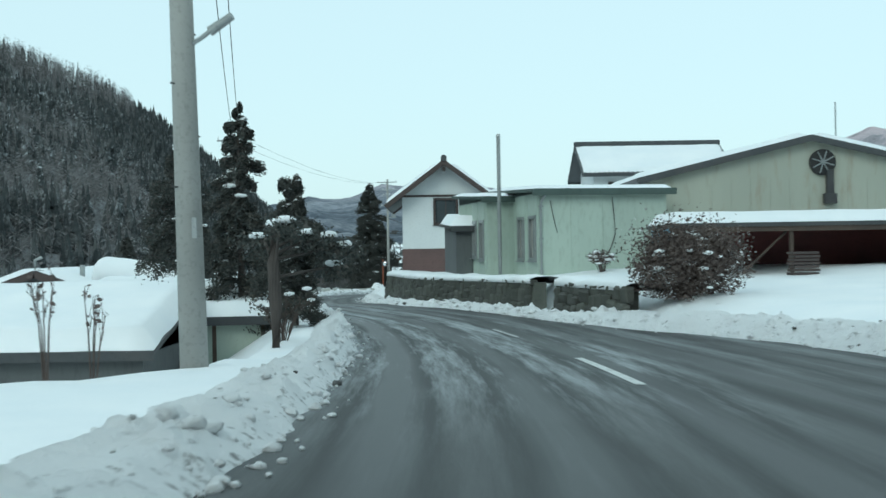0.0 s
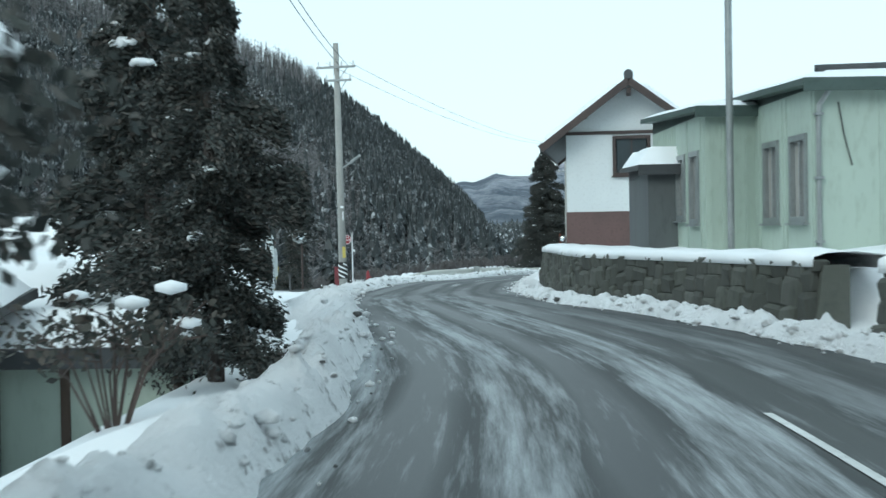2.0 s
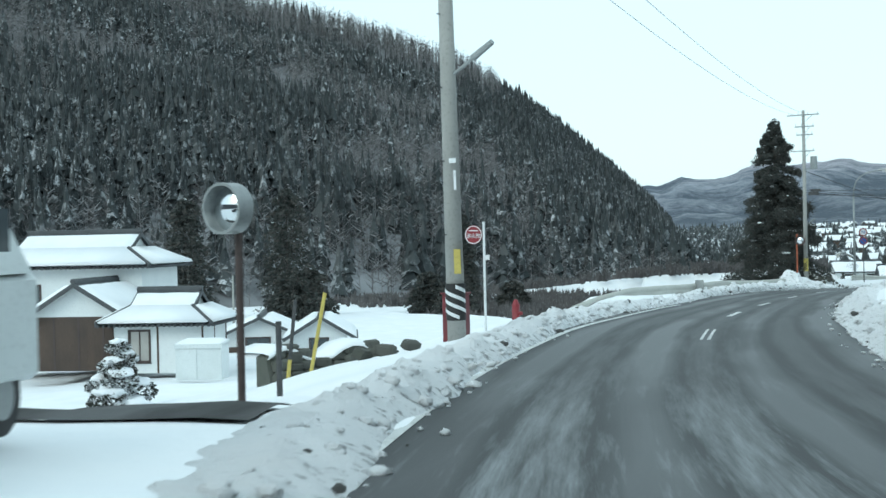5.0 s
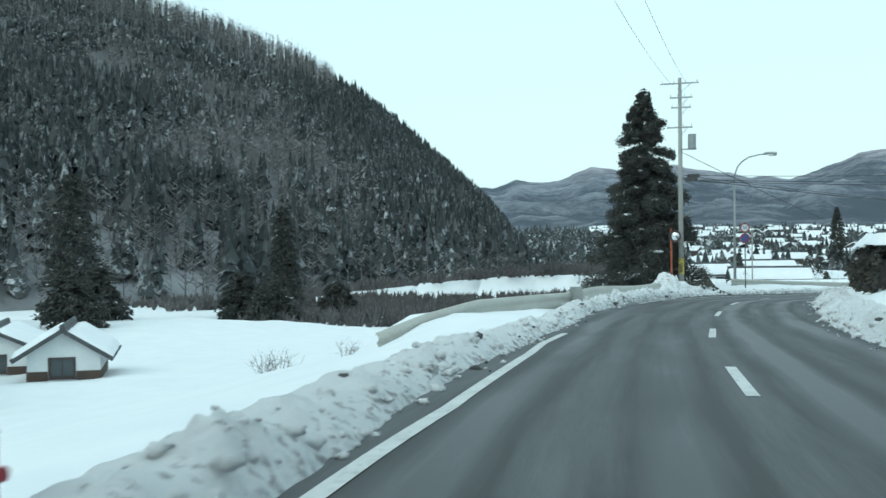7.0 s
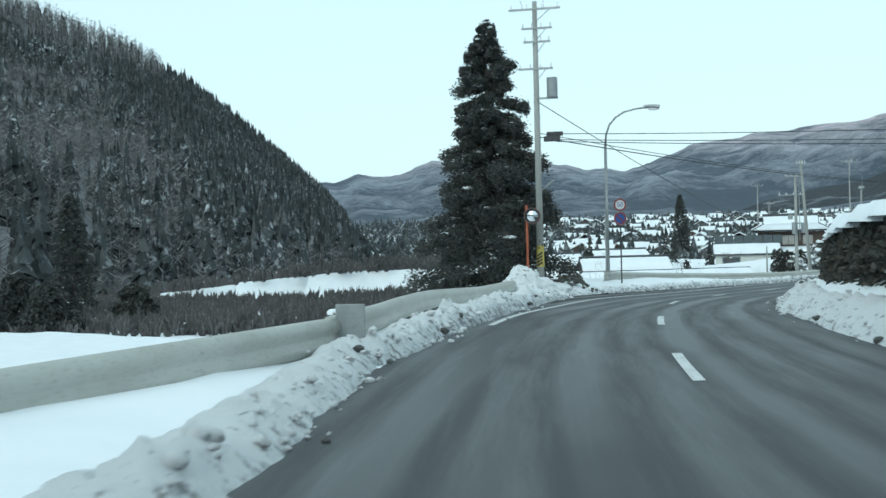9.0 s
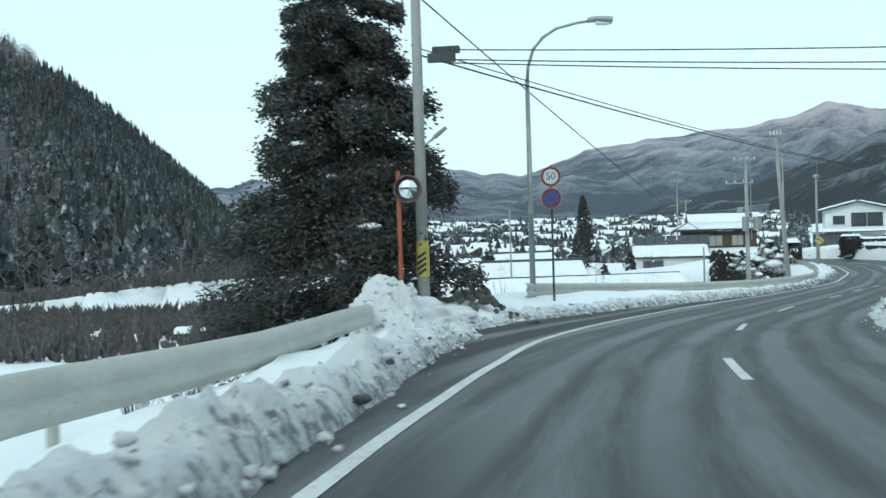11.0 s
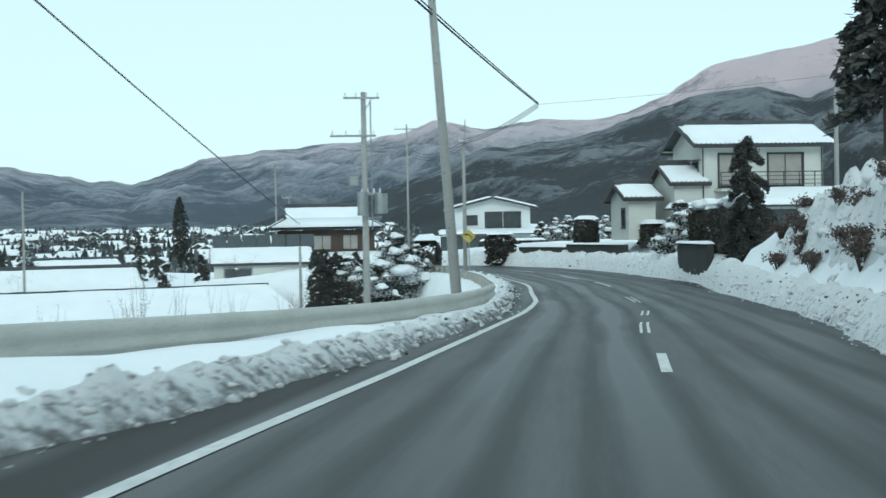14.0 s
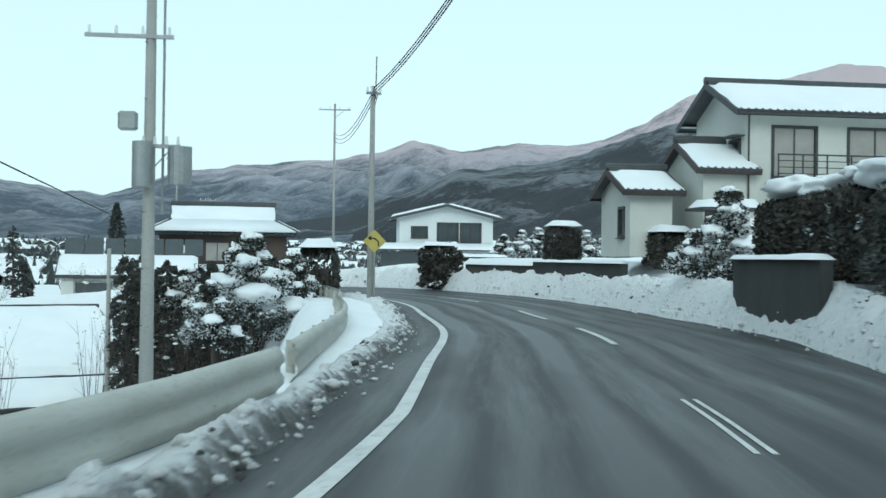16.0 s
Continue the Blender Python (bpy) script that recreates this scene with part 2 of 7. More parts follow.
# Bark, needle and hedge tones are lifted to stand in for veiling haze.
BARK = surf("bark", (0.075, 0.064, 0.058), (0.05, 0.044, 0.041), 3, 16, 0.9, 0.6, stretch=(1, 1, 0.3))
TWIG = surf("bare_twig", (0.1, 0.075, 0.065), (0.07, 0.055, 0.05), 3, 16, 0.9, 0.3)
CONIFER = make_leaves("conifer_needles", (0.026, 0.032, 0.03), (0.056, 0.062, 0.056), 0.3, (0.095, 0.084, 0.074))
HEDGE = make_leaves("hedge_leaves", (0.026, 0.031, 0.028), (0.056, 0.058, 0.049), 0.36, (0.09, 0.076, 0.062))
CLIPPED = make_leaves("clipped_pine", (0.012, 0.018, 0.015), (0.035, 0.04, 0.032), 0.55, (0.05, 0.045, 0.035))
BUSH = make_leaves("winter_shrub", (0.06, 0.045, 0.04), (0.11, 0.085, 0.075), 0.4, (0.16, 0.13, 0.12))
# conifer tones lightened to grey in place of the haze over the distance
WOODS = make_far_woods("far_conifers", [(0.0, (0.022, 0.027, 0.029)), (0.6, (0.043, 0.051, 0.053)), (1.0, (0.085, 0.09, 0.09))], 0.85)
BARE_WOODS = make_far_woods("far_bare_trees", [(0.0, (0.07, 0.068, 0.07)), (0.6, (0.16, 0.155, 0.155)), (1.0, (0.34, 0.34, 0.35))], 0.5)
RED = surf("signal_red_paint", (0.25, 0.022, 0.032), (0.2, 0.02, 0.028), 2, 20, 0.45, 0.05)
WHITE = surf("white_enamel", (0.75, 0.77, 0.78), (0.7, 0.72, 0.73), 2, 20, 0.4, 0.03)
BLUE = surf("sign_blue", (0.03, 0.1, 0.35), (0.03, 0.09, 0.3), 2, 20, 0.4, 0.03)
YELLOW = surf("yellow_paint", (0.5, 0.42, 0.1), (0.42, 0.34, 0.08), 2, 14, 0.5, 0.1)
ORANGE = surf("orange_paint", (0.36, 0.1, 0.045), (0.3, 0.085, 0.04), 2, 14, 0.5, 0.1)
BLACK = surf("black_rubber", (0.015, 0.015, 0.016), (0.022, 0.022, 0.022), 2, 20, 0.6, 0.05)
CAR_WHITE = surf("car_white", (0.66, 0.7, 0.7), (0.6, 0.64, 0.64), 1, 20, 0.3, 0.0)
# Distance haze and, on the far snow, pink evening sun are in these colours.
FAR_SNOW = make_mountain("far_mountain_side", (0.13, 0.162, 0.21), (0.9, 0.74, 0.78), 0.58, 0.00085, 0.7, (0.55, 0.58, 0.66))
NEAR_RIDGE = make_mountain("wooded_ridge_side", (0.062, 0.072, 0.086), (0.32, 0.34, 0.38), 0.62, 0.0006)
SCRUB = surf("river_scrub", (0.11, 0.102, 0.1), (0.06, 0.058, 0.058), 0.1, 2.0, 0.9, 0.0, c3=(0.26, 0.26, 0.27))
HILL_FLOOR = surf("hill_forest_floor", (0.3, 0.31, 0.325), (0.08, 0.083, 0.087), 0.03, 0.35, 0.9, 0.3, c3=(0.04, 0.041, 0.042))


# ================= mesh helpers =================
def put(name, bm, mat, parent=None, label="", smooth=False):
    me = bpy.data.meshes.new(name)
    bm.to_mesh(me)
    bm.free()
    for m in mat if isinstance(mat, (list, tuple)) else (mat,):
        me.materials.append(m)
    if smooth:
        me.polygons.foreach_set("use_smooth", [True] * len(me.polygons))
    ob = new(name, me)
    if parent is not None:
        ob.parent = parent
    if label:
        tagged(ob, label)
    return ob


def part(name, bm, material, parent, label="", smooth=False):
    return put(name, bm, material, parent, label, smooth)


def raw(name, verts, faces, mat, parent=None, smooth=False):
    me = bpy.data.meshes.new(name)
    me.from_pydata([tuple(v) for v in verts], [], [tuple(int(i) for i in f) for f in faces])
    for m in mat if isinstance(mat, (list, tuple)) else (mat,):
        me.materials.append(m)
    if smooth:
        me.polygons.foreach_set("use_smooth", [True] * len(me.polygons))
    ob = new(name, me)
    if parent is not None:
        ob.parent = parent
    return ob


def thing(name, x, y, z, rz=0.0, label="", category="", group="", kind="", rx=0.0, ry=0.0):
    e = new(name)
    e.empty_display_size = 0.2
    e.matrix_world = pose(x, y, z, rx, ry, rz)
    return tagged(e, label, category, group, kind)


def box(bm, x0, y0, z0, x1, y1, z1, bevel=0.0):
    r = bmesh.ops.create_cube(bm, size=1.0, matrix=Matrix.Translation(((x0 + x1) / 2, (y0 + y1) / 2, (z0 + z1) / 2)) @ Matrix.Diagonal((x1 - x0, y1 - y0, z1 - z0, 1)))
    if bevel:
        es = list({e for v in r["verts"] for e in v.link_edges})
        bmesh.ops.bevel(bm, geom=es, offset=bevel, segments=1, affect="EDGES")
    return bm


def tube(bm, a, b, r0, r1=None, sides=10):
    a, b = Vector(a), Vector(b)
    d = b - a
    m = Matrix.Translation((a + b) / 2) @ d.to_track_quat("Z", "Y").to_matrix().to_4x4()
    bmesh.ops.create_cone(bm, cap_ends=True, segments=sides, radius1=r0, radius2=r0 if r1 is None else r1, depth=d.length, matrix=m)
    return bm


def chain(bm, pts, r0, r1=None, sides=8):
    """A bent tube through points, tapering from r0 to r1."""
    r1 = r0 if r1 is None else r1
    pts = [Vector(p) for p in pts]
    rings = []
    for i, p in enumerate(pts):
        d = (pts[min(i + 1, len(pts) - 1)] - pts[max(i - 1, 0)]).normalized()
        q = d.to_track_quat("Z", "Y")
        r = r0 + (r1 - r0) * i / max(len(pts) - 1, 1)
        rings.append([bm.verts.new(p + q @ Vector((r * math.cos(2 * math.pi * k / sides), r * math.sin(2 * math.pi * k / sides), 0))) for k in range(sides)])
    for a, b in zip(rings, rings[1:]):
        for k in range(sides):
            bm.faces.new((a[k], a[(k + 1) % sides], b[(k + 1) % sides], b[k]))
    bm.faces.new(rings[0][::-1])
    bm.faces.new(rings[-1])
    return bm


def B():
    return bmesh.new()


# ================= the road's line =================
LINE_PTS = [(-0.37, -46, 0.29), (-0.08, -28, -0.02), (0.21, -10.5, -0.34), (0.66, -1.57, -0.51), (1.07, 7.39, -0.75), (1.05, 16.37, -0.96), (0.58, 25.33, -1.17),
            (-0.67, 34.41, -1.26), (-3.15, 43.02, -1.32), (-5.48, 51.64, -1.51), (-7.19, 60.59, -1.85), (-8.28, 69.45, -2.09), (-8.74, 78.4, -2.25), (-8.75, 87.33, -2.52),
            (-8.59, 96.5, -2.84), (-8.28, 105.48, -3.11), (-7.62, 114.34, -3.35), (-6.44, 123.42, -3.62), (-4.66, 132.13, -3.98), (-2.3, 140.76, -4.34), (0.79, 149.39, -4.73),
            (4.24, 157.43, -5.09)]
LINE_PTS += [(8.33, 165.53, -5.35), (12.58, 173.55, -5.59), (16.9, 181.53, -5.79), (21.2, 189.6, -5.97), (26.2, 200.2, -6.12), (30.4, 209.6, -6.2),
             (33.2, 218.0, -6.25), (35.7, 226.0, -6.28), (37.0, 233.0, -6.3), (36.8, 240.6, -6.3), (34.6, 248.6, -6.3), (30.4, 256.0, -6.6), (24.0, 263.0, -7.8), (14.0, 269.0, -9.3)]


def smooth_line(pts, step=0.5):
    p = np.array(pts, float)
    t = np.r_[0, np.cumsum(np.linalg.norm(np.diff(p[:, :2], axis=0), axis=1))]
    m = np.gradient(p, t, axis=0)
    q = np.arange(0, t[-1], step)
    i = np.clip(np.searchsorted(t, q, side="right") - 1, 0, len(t) - 2)
    h = (t[i + 1] - t[i])[:, None]
    u = ((q - t[i]) / h[:, 0])[:, None]
    out = (2 * u**3 - 3 * u**2 + 1) * p[i] + (u**3 - 2 * u**2 + u) * h * m[i] + (-2 * u**3 + 3 * u**2) * p[i + 1] + (u**3 - u**2) * h * m[i + 1]
    return out, q - t[3]


ROAD, RS = smooth_line(LINE_PTS)
TAN = np.gradient(ROAD[:, :2], axis=0)
TAN /= np.linalg.norm(TAN, axis=1)[:, None]
NRM = np.stack([TAN[:, 1], -TAN[:, 0]], 1)      # to the right


def at(s, u, dz=0.0):
    """A place s metres along the drive and u metres to its right, on the road's height."""
    s = np.asarray(s, float)
    x = np.interp(s, RS, ROAD[:, 0]) + u * np.interp(s, RS, NRM[:, 0])
    y = np.interp(s, RS, ROAD[:, 1]) + u * np.interp(s, RS, NRM[:, 1])
    return np.stack([x, y, np.interp(s, RS, ROAD[:, 2]) + dz + 0 * x], -1)


def heading(s):
    """Degrees by which the road's way turns from +y, as pose() takes rz."""
    return math.degrees(math.atan2(-np.interp(s, RS, TAN[:, 0]), np.interp(s, RS, TAN[:, 1])))


def near(x, y):
    """For arrays of places: metres along the drive, metres to its right, and the road's height there."""
    x, y = np.asarray(x, float).ravel(), np.asarray(y, float).ravel()
    s, u, z = np.empty_like(x), np.empty_like(x), np.empty_like(x)
    P2, Q = ROAD[::2], RS[::2]
    N2 = NRM[::2]
    for a in range(0, len(x), 4000):
        c = slice(a, a + 4000)
        d2 = (x[c, None] - P2[None, :, 0]) ** 2 + (y[c, None] - P2[None, :, 1]) ** 2
        i = d2.argmin(1)
        o = np.stack([x[c] - P2[i, 0], y[c] - P2[i, 1]], 1)
        uu = (o * N2[i]).sum(1)
        s[c], u[c], z[c] = Q[i], np.where(np.abs(uu) < 0.7 * np.sqrt(d2.min(1)), np.sign(uu + 1e-9) * np.sqrt(d2.min(1)), uu), P2[i, 2]
    return s, u, z


def curve(pairs):
    a = np.array(pairs, float)
    return lambda s: np.interp(s, a[:, 0], a[:, 1])


u_left = curve([(-50, -2.1), (0, -2.0), (30, -1.9), (36, -1.9), (42, -1.4), (50, -1.35), (57, -1.3), (64, -1.6), (72, -1.7), (78, -1.85), (89, -2.0), (104, -1.9), (112, -2.2), (125, -2.0), (135, -2.6), (145, -3.9), (152, -5.4), (158, -6.1), (163, -5.5), (168, -5.0), (175, -3.8), (181, -3.1), (192, -2.3), (207, -2.3), (232, -2.5), (300, -2.6)])
u_right = curve([(-50, 7.4), (20, 7.2), (24, 7.0), (27.5, 6.2), (31, 5.0), (35, 4.4), (43, 4.2), (50, 3.6), (60, 4.3), (95, 4.5), (103, 4.7), (112, 5.2), (144, 5.3), (153, 4.7), (165, 4.2), (180, 4.4), (190, 5.2), (210, 5.6), (219, 6.3), (240, 6.2), (255, 7.4), (300, 7.4)])
u_line = curve([(58, -1.5), (66, -1.65), (78, -1.65), (84, -1.45), (92, -1.5), (95, -1.6), (104, -1.5), (115, -1.5), (130, -1.75), (135, -1.88), (141, -2.15), (147, -2.6), (152, -2.8), (160, -3.05), (168, -3.05), (179, -2.45), (185, -2.2), (195, -1.75), (204, -1.42), (212, -1.5), (300, -1.6)])
u_mid = curve([(-50, 2.2), (15, 2.2), (26, 2.05), (50, 1.7), (70, 1.5), (96, 1.55), (104, 1.8), (118, 2.1), (128, 2.1), (143, 1.4), (152, 1.3), (158, 1.05), (162, 1.1), (168, 0.95), (178, 1.1), (190, 1.5), (197, 1.95), (204, 2.05), (300, 1.95)])
shelf = curve([(-30, 8), (10, 5), (20, 1.3), (30, 1.0), (45, 1.1), (51, 9), (58, 6), (64, 0.8), (95, 1.0), (105, 4), (115, 1.2), (150, 2.5), (158, 4), (175, 3), (190, 1.4), (215, 1.4), (230, 2.5), (260, 4)])
field = curve([(-30, -0.9), (10, -0.9), (22, -1.3), (45, -1.2), (52, -0.5), (58, -2.5), (64, -5.4), (80, -5.6), (95, -4.8), (105, -3.6), (150, -3.8), (175, -3.8), (190, -4.6), (205, -5.4), (230, -5.4), (250, -5.0), (262, -3.2), (300, -1.6)])
bank_r = curve([(-30, 0.5), (28, 0.6), (34, 0.85), (40, 1.12), (50, 1.2), (60, 1.45), (66, 1.4), (100, 0.7), (150, 1.2), (160, 2.2), (170, 3.2), (180, 3.6), (200, 3.7), (204, 3.5), (208, 2.4), (212, 1.1), (216, 0.85), (260, 0.8)])
lift_l = curve([(-50, 0.22), (150, 0.22), (156, 0.6), (168, 0.7), (178, 0.35), (186, 0.22), (300, 0.22)])
off_r = curve([(-30, 0), (31, 0), (34, 2.0), (66, 2.0), (70, 0), (300, 0)])
run_l = curve([(-30, 3), (50, 3), (58, 14), (64, 24), (95, 24), (104, 6), (115, 3), (300, 3)])
run_r = curve([(-30, 3.0), (31, 3), (36, 0.35), (64, 0.35), (70, 2.5), (150, 2.0), (160, 4.0), (204, 3.6), (209, 1.8), (260, 1.8)])
rise_r = curve([(-30, 0.02), (60, 0.04), (150, 0.06), (200, 0.04), (209, 0.02), (260, 0.02)])
terrace = curve([(-30, 0), (204, 0), (210, 0.9), (255, 0.9), (270, 0)])
far_z = curve([(0, -8), (60, -8.5), (150, -13), (260, -16), (420, -17), (700, -12), (1300, 4), (1600, 4), (6000, 4)])


def ground_z(x, y):
    x, y = np.asarray(x, float), np.asarray(y, float)
    s, u, zr = near(x, y)
    z = zr - 0.15
    dl = u_left(s) - u
    lift = lift_l(s)
    sl = np.clip((dl - shelf(s)) / run_l(s), 0, 1)
    sl = np.where(run_l(s) > 8, sl, sl * sl * (3 - 2 * sl))
    left = zr + lift * np.clip(dl / 1.5, 0, 1) + (field(s) - lift) * sl - 0.05 * np.clip(dl - shelf(s) - run_l(s), 0, 60)
    dr = u - u_right(s)
    k = np.clip((dr - off_r(s)) / run_r(s), 0, 1)
    right = zr + bank_r(s) * k * k * (3 - 2 * k) + rise_r(s) * np.clip(dr - run_r(s), 0, 22) + terrace(s) * np.clip((dr - 2.4) / 0.9, 0, 1)
    z = np.where(dl > 0, left, np.where(dr > 0, right, z))
    r = np.hypot(x, y - 150)
    fz = far_z(r)
    d = np.maximum(dl, dr)
    w = np.clip((d - 35) / 90, 0, 1)
    w = w * w * (3 - 2 * w)
    # behind and beside the start the land stays level
    lev = np.clip((60 - y.ravel()) / 80, 0, 1) if y.ndim else 0
    fz = fz * (1 - lev) + (zr - 3.0) * lev
    z = z * (1 - w) + fz.ravel() * w
    z = z - 2.0 * np.exp(-((x.ravel() - 11) / 16) ** 4 - ((y.ravel() - 240) / 12) ** 4)      # the hollow of the barnyard
    n = 0.10 * np.sin(x * 0.43 + 1.3 * np.sin(y * 0.21)) * np.sin(y * 0.37 + 0.7) + 0.05 * np.sin(x * 1.1 + y * 0.6)
    return z + np.where(d > 1.0, n.ravel(), 0) * np.clip(d, 0, 4) / 4


def gz(x, y):
    return float(ground_z(np.array([x]), np.array([y]))[0])


def ticks(lo, hi, step, far):
    mid = list(np.arange(lo, hi + 1e-6, step))
    a, g = [], step
    v = lo
    while v > -far:
        g *= 1.22
        v -= g
        a.append(max(v, -far))
    b, g = [], step
    v = hi
    while v < far:
        g *= 1.22
        v += g
        b.append(min(v, far))
    return np.array(a[::-1] + mid + b)


def grid_faces(nx, ny):
    i = np.arange((ny - 1) * nx).reshape(ny - 1, nx)[:, :-1].ravel()
    return np.stack([i, i + 1, i + nx + 1, i + nx], 1)


gx, gy = ticks(-62, 84, 0.75, 4700), ticks(-12, 268, 0.75, 4700)
GX, GY = np.meshgrid(gx, gy)
GZ = ground_z(GX.ravel(), GY.ravel())
ground = raw("ground", np.stack([GX.ravel(), GY.ravel(), GZ], 1), grid_faces(len(gx), len(gy)), SNOW, smooth=True)
tagged(ground, "snow-covered fields, yards and slopes of the valley", "ground", kind="structure")

# ---- carriageway ----
rs = np.arange(-44, 268, 0.5)
cols = np.linspace(0, 1, 22)
V, UVS, ICE = [], [], []
ice_at = curve([(-44, 0.0), (10, 0.1), (17, 0.8), (24, 1), (48, 1), (60, 0.6), (70, 0.15), (90, 0.1), (104, 0.1), (112, 0.2), (135, 0.2), (150, 0.12), (175, 0.08), (200, 0.1), (206, 0.22), (222, 0.2), (240, 0.2), (290, 0.2)])
for s in rs:
    a, b = u_left(s) - 0.9, u_right(s) + 0.9
    us = a + (b - a) * cols
    V.append(at(np.full(len(us), s), us))
    UVS.append(np.stack([us, np.full(len(us), s)], 1))
    ICE.append(ice_at(s) * np.where(us < u_mid(s) + 0.8, 0.95, 0.35) if s < 90 else np.full(len(us), ice_at(s)))
V, UVS, ICE = np.concatenate(V), np.concatenate(UVS), np.concatenate(ICE)
road = raw("road", V, grid_faces(len(cols), len(rs)), ASPHALT, smooth=True)
lay = road.data.uv_layers.new(name="road")
idx = np.empty(len(road.data.loops), int)
road.data.loops.foreach_get("vertex_index", idx)
lay.data.foreach_set("uv", UVS[idx].ravel())
road.data.attributes.new("ice", "FLOAT", "POINT").data.foreach_set("value", ICE)
tagged(road, "dark asphalt road with wet wheel tracks and slush", "road", kind="structure")


def stripe(name, s0, s1, uf, width, label, step=1.0, wear=0.0):
    ss = np.linspace(s0, s1, max(2, int((s1 - s0) / step) + 1))
    v = np.concatenate([np.stack([at(s, uf(s) - width / 2, 0.008), at(s, uf(s) + width / 2, 0.008)]) for s in ss])
    f = [(2 * i, 2 * i + 1, 2 * i + 3, 2 * i + 2) for i in range(len(ss) - 1)]
    return tagged(raw(name, v, f, LINE), label, "road marking", kind="structure")


stripe("edge_line", 60, 99, u_line, 0.16, "worn white edge line on the asphalt")
stripe("edge_line", 122, 267, u_line, 0.17, "worn white edge line on the asphalt")
for s0 in (15.5, 85.4, 97.6, 109.7, 121.4, 137.3, 151.5, 165.3, 216.2, 227.0, 241.0):
    tagged(stripe("centre_dash", s0, s0 + (5.2 if s0 < 60 else 4.0 if s0 < 200 else 6.0), u_mid, 0.15, "white dashed centre line stroke, partly worn", 0.9), group="centre line strokes")

tagged(stripe("centre_dash", 27.8, 31.2, u_mid, 0.08, "thin worn rest of a white centre line stroke", 0.9), group="centre line strokes")
tagged(stripe("centre_dash", 178.9, 182.0, u_mid, 0.15, "white dashed centre line stroke, partly worn", 0.9), group="centre line strokes")
for s0, ln, u0 in ((75.2, 3.3, 0.0), (187.0, 3.8, -0.2), (194.0, 2.5, -0.28), (201.7, 4.2, -0.22)):
    for du in (-0.075, 0.075):
        tagged(stripe("centre_dash", s0, s0 + ln, lambda q: u_mid(q) + u0 + du, 0.06, "doubled thin white centre line stroke, worn through", 0.9), group="centre line strokes")

# ---- ploughed banks along both sides ----
def snow_bank(name, s0, s1, side, width, height, ds=0.085, cols=26, seed=0):
    ss = np.arange(s0, s1, ds)
    k = np.linspace(0, 1, cols)
    uf = u_left if side < 0 else u_right
    S, K = np.meshgrid(ss, k, indexing="ij")
    wob = np.array([0.22 * noise.noise((s * 0.3, seed, 0)) + 0.07 * noise.noise((s * 1.7, seed + 9, 0)) for s in ss])[:, None]
    U = uf(S) + side * (wob * (1 - 0.7 * K) - 0.1 + width(S) * K)
    h = height(ss)[:, None]
    P = at(S.ravel(), U.ravel())
    base_z = P[:, 2].reshape(S.shape)
    lump = np.array([noise.fractal((p[0] * 0.8, p[1] * 0.8, seed), 1.0, 2.0, 3) for p in P]).reshape(S.shape)
    def lumps(p):
        d1 = noise.voronoi((p[0] * 2.6, p[1] * 2.6, seed))[0]
        d2 = noise.voronoi((p[0] * 5.5, p[1] * 5.5, seed + 7))[0]
        keep = max(0.1, 0.5 + noise.noise((p[0] * 0.9, p[1] * 0.9, seed + 3)))
        return keep * (0.3 * max(0.0, 1 - (d1[0] / 0.6) ** 2) + 0.2 * max(0.0, 1 - (d2[0] / 0.55) ** 2)) + 0.12 * noise.noise((p[0] * 2.1, p[1] * 2.1, seed + 5))
    clod = np.array([lumps(p) for p in P]).reshape(S.shape)
    prof = np.where(K < 0.35, np.abs(np.sin(K / 0.35 * math.pi / 2)), 1 - 0.5 * (K - 0.35) / 0.65)
    Z = base_z - 0.05 + prof * (h * (1 + 0.18 * lump) + 0.68 * clod * np.clip(1.4 - K, 0.35, 1) * np.clip(h / 0.42, 0.18, 1))
    land = ground_z(P[:, 0], P[:, 1]).reshape(S.shape)
    e = np.clip((K - 0.55) / 0.45, 0, 1)
    e = e * e * (3 - 2 * e)
    Z = Z * (1 - e) + (land - 0.1) * e
    P[:, 2] = Z.ravel()
    ob = raw(name, P, grid_faces(cols, len(ss)), BANK, smooth=True)
    ob.data.attributes.new("grit", "FLOAT", "POINT").data.foreach_set("value", (np.clip((1.15 - K * 1.9) * np.interp(S, [0, 30, 50, 70, 110, 122, 140, 156, 185, 200], [0.5, 0.44, 0.42, 0.58, 0.6, 0.8, 0.75, 0.8, 0.85, 1.2]) * (np.interp(S, [190, 202], [0.55, 0.28]) if side > 0 else 0.9), 0.05, 1.1)).ravel())
    tagged(ob, "lumpy ploughed snow bank, grey with grit at its foot", "snow bank", kind="stuff")
    # loose clods on and before the bank
    rnd = np.random.RandomState(seed + 40)
    G = P.reshape(len(ss), cols, 3)
    bmi = bmesh.new()
    bmesh.ops.create_icosphere(bmi, subdivisions=2, radius=1)
    iv = np.array([v.co for v in bmi.verts])
    jf = np.array([[v.index for v in f.verts] for f in bmi.faces])
    bmi.free()
    CV, CF, CG = [], [], []
    for c in range(2800):
        i = rnd.randint(len(ss))
        j = min(cols - 1, int(abs(rnd.normal(0, 0.24)) * cols))
        r = 0.02 + 0.06 * rnd.rand() ** 3
        p = G[i, j] + rnd.normal(0, 0.07, 3) * (1, 1, 0) + (0, 0, r * 0.1)
        if j == 0:
            q = uf(ss[i]) - side * (0.05 + 0.4 * rnd.rand() ** 2)
            p = at(ss[i], q, 0.02)
            r *= 0.6
        CV.append(iv * (1 + rnd.normal(0, 0.17, (len(iv), 1))) * r * (1.25, 1.1, 0.8) + p)
